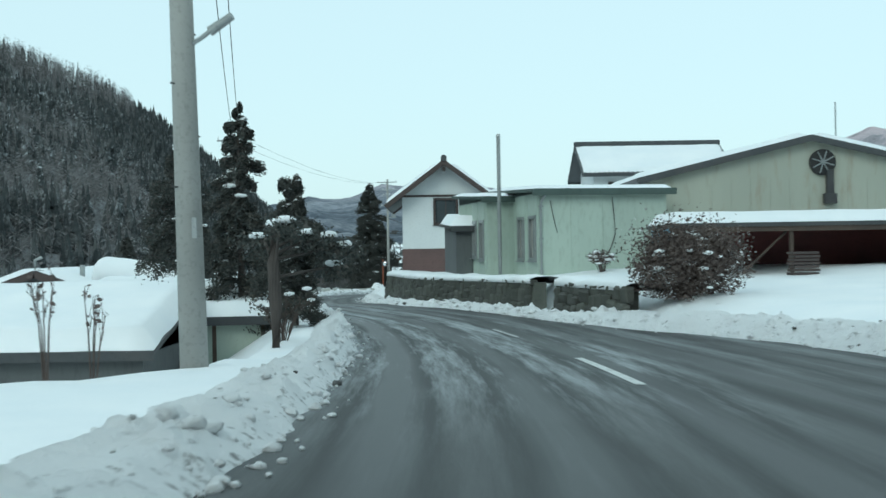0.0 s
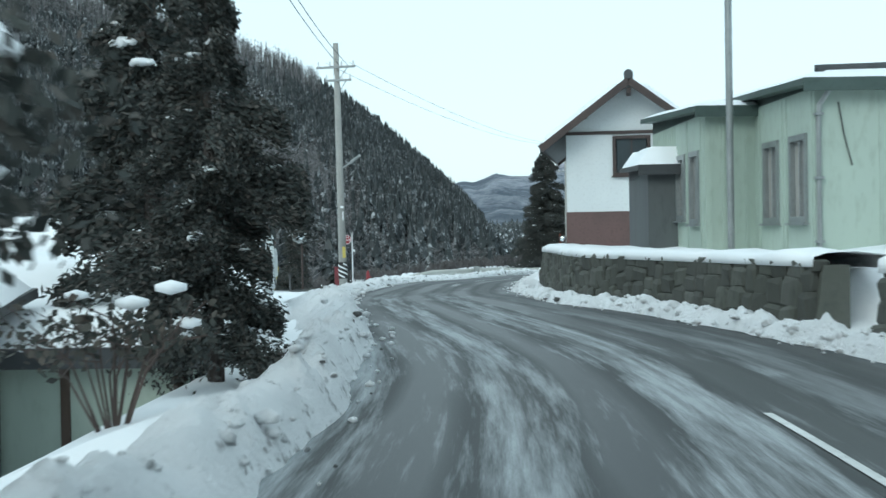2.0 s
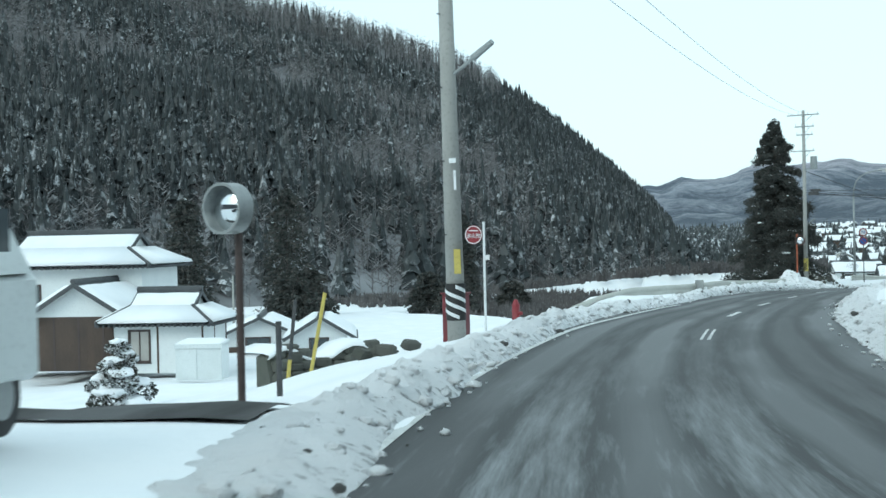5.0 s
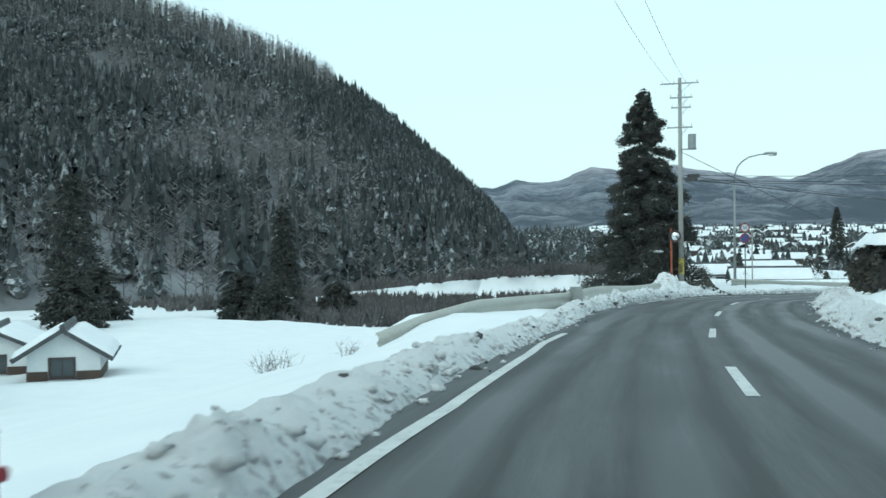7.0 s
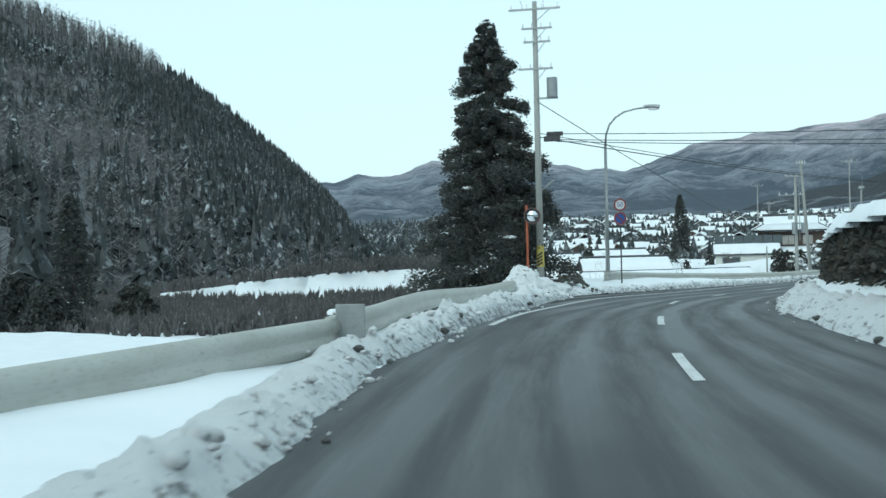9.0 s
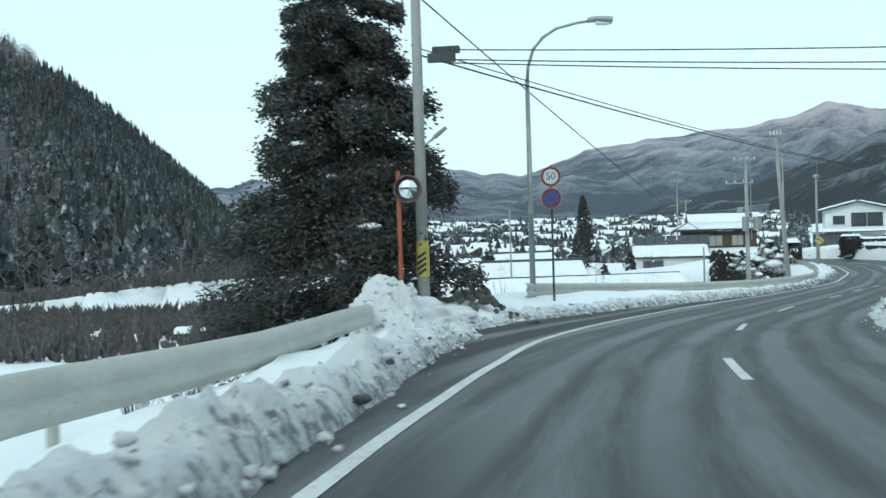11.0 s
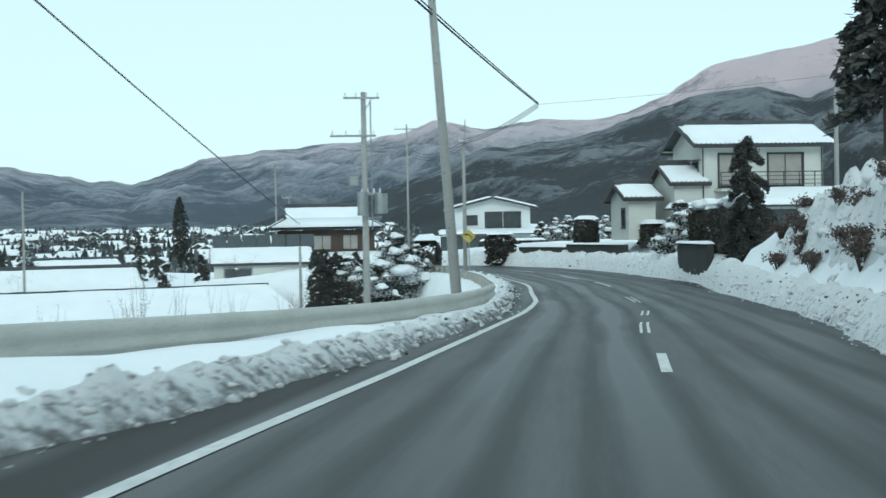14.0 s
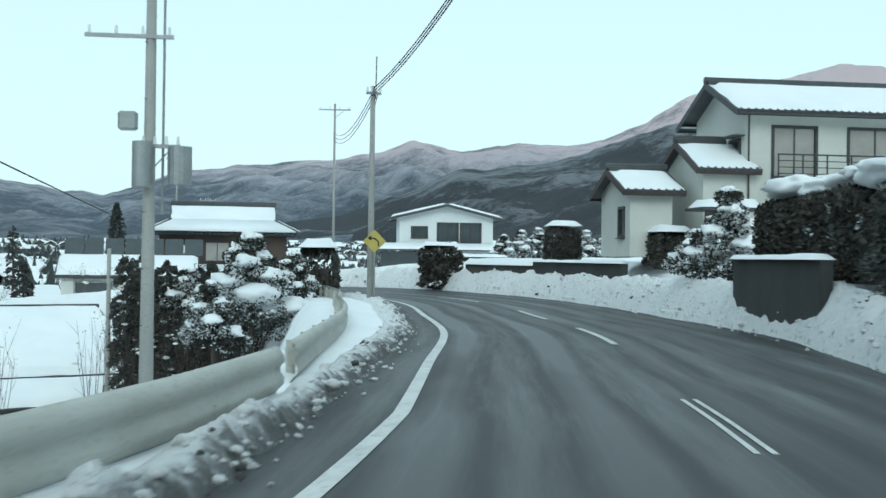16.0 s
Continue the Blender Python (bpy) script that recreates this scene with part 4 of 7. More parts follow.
part("cable", chain(B(), [(0.35, -3.83, 3.3), (0.42, -3.83, 2.6), (0.45, -3.83, 1.9), (0.25, -3.83, 1.35), (0.05, -3.83, 1.1)], 0.018, sides=5), DARK, g2, "loose black cable on the wall")
part("cable", chain(B(), [(-2.05, -3.83, 3.2), (-1.95, -3.83, 2.6), (-1.8, -3.83, 2.0)], 0.015, sides=5), DARK, g2)
for zz in (0.0, 1.2, 2.4):
    part("pipe_clip", box(B(), -2.52, -3.93, 0.55 + zz, -2.36, -3.805, 0.6 + zz), STEEL, g2)
for x in (-1.25, 0.0, 1.25):
    part("sheet_joint", box(B(), x - 0.02, -3.818, 0.0, x + 0.02, -3.803, 3.45), GREEN_WALL, g2)

fp = thing("flue_pole", 3.1, 45.3, -0.4, 0, "tall thin grey steel flue pole beside the workshop", "pole")
part("shaft", tube(B(), (0, 0, -0.3), (0, 0, 5.75), 0.075, sides=12), STEEL, fp)
part("cap", tube(B(), (0, 0, 5.75), (0, 0, 5.87), 0.1, 0.06, sides=12), STEEL, fp)

# ---- big shed with the round fan ----
bs_ = thing("workshop_shed", 15.51, 52.6, -0.58, 90, "large weathered cream shed with rust stains and snowy roof", "shed")
body(bs_, 14.0, 13.2, 4.15, SHED_WALL)
gable_ends(bs_, 14.0, 13.2, 4.15, 1.55, SHED_WALL)
gable_roof(bs_, 14.0, 13.2, 4.15, 1.55, 0.3, 0.35, ROOF_DARK, 0.2, ridge_cap=False, seed=21)
corrugation(bs_, "l", 14.0, 13.2, 4.15, SHED_WALL, 0.75)
bm = B()
tube(bm, (-7.14, -0.5, 4.75), (-7.0, -0.5, 4.75), 0.52, sides=24)
fan = part("fan_housing", bm, BLACK, bs_, "round dark fan opening")
for k in range(4):
    a = k * math.pi / 4 + 0.3
    part("fan_blade", tube(B(), (-7.17, -0.5 - 0.46 * math.cos(a), 4.75 - 0.46 * math.sin(a)), (-7.17, -0.5 + 0.46 * math.cos(a), 4.75 + 0.46 * math.sin(a)), 0.03, sides=5), STEEL, fan)
part("duct", box(B(), -7.24, -0.9, 3.3, -7.02, -0.62, 4.45, 0.02), DARK, bs_, "dark duct below the fan")
part("vent_box", box(B(), -7.3, -1.0, 3.1, -7.03, -0.5, 3.5, 0.02), DARK, bs_)
part("antenna_mast", tube(B(), (-6.6, -1.2, 5.4), (-6.6, -1.2, 7.2), 0.03, sides=6), STEEL, bs_)

# ---- open carport with stored timber ----
cp = thing("carport", 13.94, 39.4, -0.92, 0, "open carport with a snow-laden flat roof and dark red back wall", "carport")
part("roof_sheet", box(B(), -5.6, -2.0, 2.45, 5.8, 2.6, 2.58), ROOF_DARK, cp)
snow_sheet(cp, 11.4, 4.6, 0.42, Matrix.Translation((-5.6, -2.0, 2.585)), 31)
part("back_wall", box(B(), -4.6, 2.3, 0, 3.6, 2.42, 2.42), RUST_RED, cp, "dark red sheet wall")
part("side_sheet", box(B(), -5.5, -1.2, 1.5, -5.44, 2.2, 2.42), BLUE_SHEET, cp, "faded blue sheet under the eave")
for x in (-5.4, -1.6, 2.2, 5.6):
    part("post", box(B(), x - 0.06, -1.9, 0, x + 0.06, -1.78, 2.45), WOOD, cp)
part("brace", tube(B(), (-3.2, -1.7, 0.9), (-1.7, -1.7, 2.3), 0.04, sides=6), WOOD, cp)
part("beam", box(B(), -5.6, -1.95, 2.28, 5.8, -1.8, 2.448), WOOD, cp)
cp2 = thing("lean_to", 19.67, 37.9, -0.55, 0, "low lean-to roof under deep snow", "shed")
body(cp2, 5.0, 4.5, 2.3, WOOD)
flat_roof(cp2, 5.0, 4.5, 2.3, 0.4, 0.8, ROOF_DARK, 0.45, 33)
st = thing("timber_stack", 12.3, 36.2, gz(12.3, 36.2), 8, "small stack of weathered boards under the carport edge", "timber")
for i in range(7):
    part("board", box(B(), -0.45 + 0.03 * (i % 3), -0.25, 0.11 * i, 0.42 + 0.04 * (i % 2), 0.25, 0.11 * i + 0.08), TRIM_WOOD, st)

tf = thing("tiled_house", 14.95, 79.0, -0.28, 0, "far two-storey house with grey tiled roof under snow", "house")
body(tf, 8.2, 7.0, 6.3, PLASTER, [("f", 1.0, 4.2, 1.6, 1.2, 1), ("f", 5.0, 4.2, 1.6, 1.2, 1)])
gable_ends(tf, 8.2, 7.0, 6.3, 1.7, PLASTER)
gable_roof(tf, 8.2, 7.0, 6.3, 1.7, 0.9, 0.8, ROOF_TILE, 0.2, seed=41, tiles=True)

# ---- yard on the low side ----
yh1 = thing("farm_outbuilding", -13.69, 45.5, -2.73, 90, "old low farm building with worn plaster gable and snow", "house")
body(yh1, 9.0, 5.0, 2.1, GREY_WALL)
gable_ends(yh1, 9.0, 5.0, 2.1, 0.9, GREY_WALL)
gable_roof(yh1, 9.0, 5.0, 2.1, 0.9, 0.6, 0.5, ROOF_DARK, 0.22, ridge_cap=False, fascia=TRIM_WOOD, seed=51)
part("plaster_patch", box(B(), -4.54, -1.9, 0.6, -4.503, 0.3, 2.2, 0.01), PLASTER, yh1, "worn patch of pale plaster")
part("chimney", tube(B(), (-3.6, -1.3, 2.3), (-3.6, -1.3, 3.3), 0.1, sides=10), STEEL, yh1)
part("roof_vent", chain(B(), [(-4.0, 0.3, 2.9), (-4.0, 0.3, 3.5), (-4.0, 0.05, 3.6)], 0.06), STEEL, yh1)
ya = thing("low_shed", -9.39, 30.0, -2.53, 0, "low shed with a broad snow-covered roof slope", "shed")
body(ya, 5.6, 5.2, 1.0, GREY_WALL)
flat_roof(ya, 5.6, 5.2, 1.0, 0.35, 1.2, ROOF_DARK, 0.5, 52, GREY_WALL)
yb = thing("low_shed", -6.77, 34.6, -2.59, 6, "pale green shed with dark posts under snow", "shed")
body(yb, 4.2, 3.6, 1.55, GREEN_WALL, posts=(1.4, WOOD))
flat_roof(yb, 4.2, 3.6, 1.55, 0.35, 0.35, ROOF_DARK, 0.42, 53)

def road_shed(s, u, w, d, h, slope, z, snow, seed, label, mat):
    """A shed along the road (w) whose roof falls towards it; its roof carries a pillow of snow that hangs over the eave."""
    p = at(s, u)
    t = thing("roadside_shed", p[0], p[1], z, heading(s) + 90, label, "shed")
    body(t, w, d, h, mat, posts=(1.1, WOOD))
    flat_roof(t, w, d, h, 0.25, slope, ROOF_DARK, 0, seed)
    W, Dd = w + 0.7, d + 0.8
    nx, ny = int(W / 0.12), int(Dd / 0.12)
    V = []
    for j in range(ny + 1):
        for i in range(nx + 1):
            a, b = i / nx, j / ny
            x, y = -W / 2 + a * W, -Dd / 2 - 0.1 + b * Dd
            ex = min(a * W, (1 - a) * W, b * Dd, (1 - b) * Dd)
            k = min(1.0, ex / 0.75)
            bulge = math.sqrt(max(0.0, 1 - (1 - k) ** 2.4))
            n1 = noise.noise((x * 0.5, y * 0.5, seed)) + 0.35 * noise.noise((x * 1.7, y * 1.7, seed + 4))
            base = h + 0.17 + slope * b
            lip = -0.12 * (1 + noise.noise((x * 0.9, seed, 0.5))) * max(0.0, 1 - b * Dd / 0.4)
            V.append((x, y, base + lip + snow * bulge * (1 + 0.13 * n1)))
    n0 = len(V)
    V += [(v[0] * 0.96, v[1] * 0.96, h + 0.11 + slope * (j // (nx + 1)) / ny) for j, v in enumerate(V)]
    F = [tuple(f) for f in grid_faces(nx + 1, ny + 1)]
    F += [tuple(int(q) + n0 for q in f[::-1]) for f in grid_faces(nx + 1, ny + 1)]
    rim = [i for i in range(nx + 1)] + [(j + 1) * (nx + 1) - 1 for j in range(1, ny + 1)] + [ny * (nx + 1) + i for i in range(nx - 1, -1, -1)] + [j * (nx + 1) for j in range(ny - 1, 0, -1)]
    for a, b in zip(rim, rim[1:] + rim[:1]):
        F.append((b, a, a + n0, b + n0))
    sn = raw("roof_snow", V, F, SNOW, t, smooth=True)
    tagged(sn, "thick rounded pillow of snow hanging over the eave")
    return t


SHED_DARK = surf("dark_green_boards", (0.05, 0.058, 0.045), (0.035, 0.042, 0.035), 0.8, 9, 0.7, 0.3, c3=(0.09, 0.085, 0.06), stretch=(1, 1, 0.3))
road_shed(46.9, -6.1, 4.6, 5.0, 1.6, 0.7, -2.5, 0.95, 61, "dark green roadside shed under very thick rounded snow", SHED_DARK)
road_shed(41.2, -6.2, 5.6, 4.6, 1.5, 0.3, -2.44, 0.7, 62, "low dark shed under a pillow of snow", SHED_DARK)

# ---- farmhouse group in the hollow ----
def hip_gable(parent, w, d, h, rise, over, mat, snow=0.25, seed=0, share=0.5):
    """A hipped skirt with a small gabled roof on top, ridge along x."""
    W, D = w / 2 + over, d / 2 + over
    k = share
    zt = h + rise * (1 - k)
    low = [(-W, -D, h), (W, -D, h), (W, D, h), (-W, D, h)]
    up = [(-W + (D) * (1 - k), -D * k, zt), (W - D * (1 - k), -D * k, zt), (W - D * (1 - k), D * k, zt), (-W + D * (1 - k), D * k, zt)]
    for i in range(4):
        q = [low[i], low[(i + 1) % 4], up[(i + 1) % 4], up[i]]
        bm = B()
        f = bm.faces.new([bm.verts.new(v) for v in q])
        bmesh.ops.solidify(bm, geom=[f], thickness=-0.14)
        part("roof_slope", bm, mat, parent)
        # snow on the skirt, held back from the eave
        c = sum((Vector(v) for v in q), Vector()) / 4
        nrm = (Vector(q[1]) - Vector(q[0])).cross(Vector(q[3]) - Vector(q[0])).normalized()
        bm = B()
        inner = [Vector(v) + (c - Vector(v)) * 0.035 + nrm * 0.15 for v in q]
        f = bm.faces.new([bm.verts.new(v) for v in inner])
        r = bmesh.ops.extrude_face_region(bm, geom=[f])
        bmesh.ops.translate(bm, verts=[v for v in r["geom"] if isinstance(v, bmesh.types.BMVert)], vec=nrm * snow)
        bmesh.ops.recalc_face_normals(bm, faces=bm.faces)
        bmesh.ops.bevel(bm, geom=bm.edges[:], offset=snow * 0.35, segments=2, affect="EDGES")
        part("roof_snow", bm, SNOW, parent, "settled snow", True)
        bm = B()
        n = int((Vector(q[1]) - Vector(q[0])).length / 0.33)
        for j in range(n):
            p = Vector(q[0]).lerp(Vector(q[1]), (j + 0.5) / n)
            o = Vector((p.x - c.x, p.y - c.y, 0)).normalized() * 0.06
            tube(bm, p + o + Vector((0, 0, 0.05)), p - o + Vector((0, 0, 0.05)), 0.1, sides=6)
        tagged(part("eave_tiles", bm, mat, parent), kind="stuff")
        part("hip_ridge", chain(B(), [Vector(low[i]) + Vector((0, 0, 0.16)), Vector(up[i]) + Vector((0, 0, 0.2))], 0.13), mat, parent)
    gw = 2 * (W - D * (1 - k))
    gd = 2 * D * k
    e = new("upper_gable")
    e.parent = parent
    gable_ends(e, gw - 0.3, gd - 0.2, zt, rise * k * 0.95, PLASTER)
    gable_roof(e, gw - 0.3, gd, zt, rise * k, 0.12, 0.25, mat, snow * 0.8, seed=seed)
    for c in list(e.children):
        c.parent = parent
    bpy.data.objects.remove(e)


fm = thing("farmhouse", -55.0, 122.0, -7.8, 12, "white two-storey farmhouse with hipped tiled roofs under snow", "house")
body(fm, 11.0, 7.5, 6.3, PLASTER, [("f", 2.0, 3.9, 1.8, 1.3, 1), ("f", 7.0, 3.9, 1.8, 1.3, 1)])
hip_gable(fm, 11.0, 7.5, 6.3, 2.3, 0.9, ROOF_TILE, 0.25, 71)
fw = thing("farmhouse_wing", -50.0, 116.5, -7.8, 102, "farmhouse wing with a dark timber front and snowy gable roof", "house")
body(fw, 8.0, 6.4, 3.4, WOOD, posts=(1.6, TRIM_WOOD))
gable_ends(fw, 8.0, 6.4, 3.4, 2.0, PLASTER)
gable_roof(fw, 8.0, 6.4, 3.4, 2.0, 0.7, 0.7, ROOF_TILE, 0.22, seed=72, tiles=True)
fx = thing("farmhouse_wing", -43.8, 114.6, -7.8, 12, "white farmhouse wing with a shuttered window and hipped snowy roof", "house")
body(fx, 5.6, 5.0, 2.9, PLASTER, [("f", 1.0, 0.7, 1.3, 1.9, 1, CURTAIN_GLASS)], posts=(2.8, WOOD))
hip_gable(fx, 5.6, 5.0, 2.9, 1.9, 0.8, ROOF_TILE, 0.22, 73)
wb = thing("white_storage_box", -38.2, 108.5, -7.6, 14, "small white storage shed with snow on top", "shed")
body(wb, 2.6, 1.8, 1.9, CAR_WHITE)
flat_roof(wb, 2.6, 1.8, 1.9, 0.05, 0.1, CAR_WHITE, 0.15, 74)
part("door", box(B(), -1.1, -0.94, 0.1, -0.1, -0.905, 1.75), CAR_WHITE, wb)
for (hx, hy, rz, w) in ((-54.5, 149.0, 112, 6.2), (-45.5, 142.0, 112, 4.4)):
    t = thing("village_house", hx, hy, gz(hx, hy) - 0.15, rz, "small white house with a dark tiled roof under snow", "house")
    body(t, 7.0, w, 2.1, PLASTER, [("l", w * 0.3, 0.5, w * 0.35, 1.2, 1), ("r", w * 0.3, 0.5, w * 0.35, 1.2, 1)], band=(0.9, WOOD))
    gable_ends(t, 7.0, w, 2.1, 1.35, PLASTER)
    gable_roof(t, 7.0, w, 2.1, 1.35, 0.8, 0.7, ROOF_TILE, 0.3, seed=75 + w, tiles=True)

# ---- below the second rail ----
lr = thing("low_barn", 14.8, 242.45, -12.0, 10.5, "low barn under an unbroken sheet of roof snow", "barn")
body(lr, 22.0, 7.5, 1.9, GREY_WALL)
flat_roof(lr, 22.0, 7.5, 1.9, 0.4, 2.6, ROOF_DARK, 0.3, 81)
part("ridge_board", box(B(), -11.4, 4.16, 4.45, 11.4, 4.3, 4.86), ROOF_DARK, lr)
m = frame_of((1, 0, 0), (0, 2.6, 0.85), (-11.3, -6.75, 0.9))
ob = part("lean_to_roof", box(B(), 0, 0, 0, 22.9, 2.7, 0.1), ROOF_DARK, lr)
ob.matrix_basis = m
snow_sheet(lr, 22.9, 2.7, 0.28, m @ Matrix.Translation((0, 0, 0.105)), 83)
for i in range(8):
    part("lean_to_post", box(B(), -11.1 + 3.1 * i, -6.6, 0, -10.98 + 3.1 * i, -6.48, 0.93), WOOD, lr)

oh = thing("old_farmhouse", 38.2, 279.0, -8.6, -12, "old dark timber two-storey farmhouse with snowy hipped roof", "house")
body(oh, 9.6, 7.0, 5.6, WOOD, [("f", 3.4, 3.6, 1.9, 1.5, 1, CURTAIN_GLASS), ("f", 6.4, 3.6, 1.6, 1.5, 1, CURTAIN_GLASS)], posts=(1.2, TRIM_WOOD))
hip_gable(oh, 9.6, 7.0, 5.7, 2.3, 1.0, ROOF_TILE, 0.2, 82, 0.6)
for side, (W, D) in (("f", (11.6, 1.7)),):
    m = frame_of((1, 0, 0), (0, 1.9, 0.7), (-5.8, -5.4, 2.5))
    ob = part("skirt_roof", box(B(), 0, 0, 0, 11.6, 2.0, 0.1), ROOF_TILE, oh)
    ob.matrix_basis = m
    snow_sheet(oh, 11.5, 1.9, 0.3, m @ Matrix.Translation((0.05, 0.03, 0.105)), 83)
dish = part("dish", tube(B(), (-3.2, -3.75, 4.5), (-3.2, -3.62, 4.52), 0.42, 0.3, 18), WHITE, oh, "white satellite dish")
an = thing("garage_annex", 30.0, 272.5, -8.4, -10, "low annex with a row of solar panels on its snowy roof", "garage")
body(an, 9.0, 6.0, 2.4, CREAM, [("f", 0.9, 0.0, 2.6, 1.9, 0)], frame_mat=STEEL)
gable_roof(an, 9.0, 6.0, 2.4, 1.2, 0.4, 0.4, ROOF_DARK, 0.3, ridge_cap=False, seed=84)
gable_ends(an, 9.0, 6.0, 2.4, 1.2, CREAM)
for i in range(7):
    m = frame_of((1, 0, 0), (0, 0.5, 1.0), (-4.6 + 1.42 * i, 0.4, 3.8))
    sp = part("solar_panel", box(B(), 0, 0, 0, 1.3, 1.35, 0.05), GLASS, an, "dark tilted solar panel")
    sp.matrix_basis = m

yw = thing("white_villa", 65.0, 297.5, -6.3, -18, "white two-storey house with broad low gable and wide windows", "house")
body(yw, 9.4, 8.0, 5.9, PLASTER, [("f", 1.2, 3.8, 1.6, 1.1, 1), ("f", 3.8, 3.2, 2.1, 2.1, 1), ("f", 6.1, 3.2, 2.1, 2.1, 1)])
m90 = pose(0, 0, 0, 0, 0, 90)
e = new("roof_frame")
gable_ends(e, 8.0, 9.4, 5.9, 1.15, PLASTER)
gable_roof(e, 8.0, 9.4, 5.9, 1.15, 0.9, 0.8, ROOF_DARK, 0.2, ridge_cap=False, seed=85)
for c in list(e.children):
    mm = c.matrix_basis.copy()
    c.parent = yw
    c.matrix_basis = m90 @ mm
bpy.data.objects.remove(e)
m = frame_of((1, 0, 0), (0, 2.4, 0.5), (-6.8, -6.6, 2.5))
ob = part("porch_roof", box(B(), 0, 0, 0, 12.5, 2.45, 0.12), ROOF_DARK, yw)
ob.matrix_basis = m
snow_sheet(yw, 12.4, 2.4, 0.25, m @ Matrix.Translation((0.05, 0.02, 0.125)), 86)
for i in range(6):
    part("porch_post", box(B(), -6.6 + 1.1 * i, -6.4, 0, -6.5 + 1.1 * i, -6.3, 2.5), TRIM_WOOD, yw)
part("porch_glass", box(B(), -6.55, -6.36, 0.4, -1.0, -6.33, 2.4), GLASS, yw)
vs = thing("village_house", 77.0, 309.0, -7.6, 20, "small house with flat snowy roof beside the villa", "house")
body(vs, 5.5, 5.0, 4.4, CREAM, [("f", 1.0, 2.8, 1.4, 1.0, 1)])
flat_roof(vs, 5.5, 5.0, 4.4, 0.5, 0.4, ROOF_DARK, 0.35, 87)

# ---- cream house above the road ----
HZ, HR = -4.3, -14.5
ch = thing("cream_house", 52.88, 226.04, HZ, HR, "cream two-storey house with a balcony and snowy gable roof", "house")
body(ch, 8.14, 5.98, 6.2, CREAM, [("f", 1.1, 3.35, 1.9, 2.1, 1, CURTAIN_GLASS), ("f", 4.4, 3.35, 2.4, 2.1, 1, CURTAIN_GLASS), ("l", 4.1, 4.0, 1.2, 0.95, 1)], frame_mat=DARK)
gable_ends(ch, 8.14, 5.98, 6.2, 1.26, CREAM)
gable_roof(ch, 8.14, 5.98, 6.2, 1.26, 0.7, 0.7, ROOF_TILE, 0.2, seed=91, tiles=True)
for q in (-1, 1):
    part("eave_soffit", box(B(), -4.7, q * 3.3 - 0.28, 6.0, 4.7, q * 3.3 + 0.28, 6.04), CREAM, ch)
part("gutter", tube(B(), (-4.75, -3.78, 5.86), (4.75, -3.78, 5.86), 0.06, sides=8), DARK, ch, "dark gutter along the eave")
for x in (-4.02, 3.98):
    part("downpipe", tube(B(), (x, -3.06, 0.0), (x, -3.06, 5.9), 0.04, sides=8), DARK, ch)
aw = part("window_awning", box(B(), -4.6, -2.75, 5.05, -4.08, -1.3, 5.1), ROOF_DARK, ch, "small awning over the gable window")
part("gable_board", box(B(), -4.1, -1.9, 6.2, -4.074, -1.82, 6.55), TRIM_WOOD, ch)
part("balcony_floor", box(B(), -3.3, -4.3, 3.0, 4.0, -3.0, 3.14), CREAM, ch)
bal = part("balcony_rail", box(B(), -3.3, -4.32, 4.16, 4.0, -4.26, 4.22), DARK, ch, "dark metal balcony rail")
for zz in (3.4, 3.66, 3.92):
    part("rail_bar", box(B(), -3.3, -4.3, zz, 4.0, -4.27, zz + 0.035), DARK, bal)
for q in range(8):
    part("rail_post", box(B(), -3.3 + 1.035 * q, -4.31, 3.14, -3.25 + 1.035 * q, -4.265, 4.16), DARK, bal)
m = frame_of((1, 0, 0), (0, 3.1, 1.05), (-2.9, -7.4, 1.9))
ob = part("skirt_roof", box(B(), 0, 0, 0, 8.6, 3.25, 0.12), ROOF_TILE, ch)
ob.matrix_basis = m
snow_sheet(ch, 8.5, 3.15, 0.3, m @ Matrix.Translation((0.05, 0.03, 0.125)), 92)
part("lower_front", box(B(), -2.3, -6.4, 0, 4.6, -3.01, 1.9), CREAM, ch)
part("lower_window", box(B(), -1.6, -6.43, 0.6, 1.4, -6.403, 1.75), GLASS, ch)
cw = thing("cream_house_wing", 47.95, 226.76, HZ, HR, "lower gabled wing of the cream house with brown eaves", "house")
body(cw, 1.9, 4.8, 3.71, CREAM)
gable_ends(cw, 1.9, 4.8, 3.71, 1.12, CREAM)
gable_roof(cw, 1.9, 4.8, 3.71, 1.12, 0.45, 0.4, ROOF_TILE, 0.16, fascia=TRIM_WOOD, seed=93, tiles=True)
part("porch_canopy", box(B(), -1.9, -5.0, 1.85, 0.7, -2.9, 1.96), ROOF_TILE, cw)
snow_sheet(cw, 2.6, 2.1, 0.38, Matrix.Translation((-1.9, -5.0, 1.965)), 95)
for x in (-1.75, 0.5):
    part("porch_post", box(B(), x, -4.85, 0.0, x + 0.11, -4.74, 1.85), TRIM_WOOD, cw)
part("entrance_door", box(B(), -0.75, -2.46, 0.05, 0.55, -2.405, 1.95), WOOD, cw, "dark sliding entrance door")
en = thing("entrance_wing", 45.3, 228.04, HZ, HR, "cream entrance wing with a small gable and brown eaves", "house")
body(en, 1.8, 4.36, 2.79, CREAM, [("l", 2.75, 0.85, 0.85, 1.2, 0)], frame_mat=DARK)
gable_ends(en, 1.8, 4.36, 2.79, 0.82, CREAM)
gable_roof(en, 1.8, 4.36, 2.79, 0.82, 0.5, 0.4, ROOF_TILE, 0.18, fascia=TRIM_WOOD, seed=94, tiles=True)


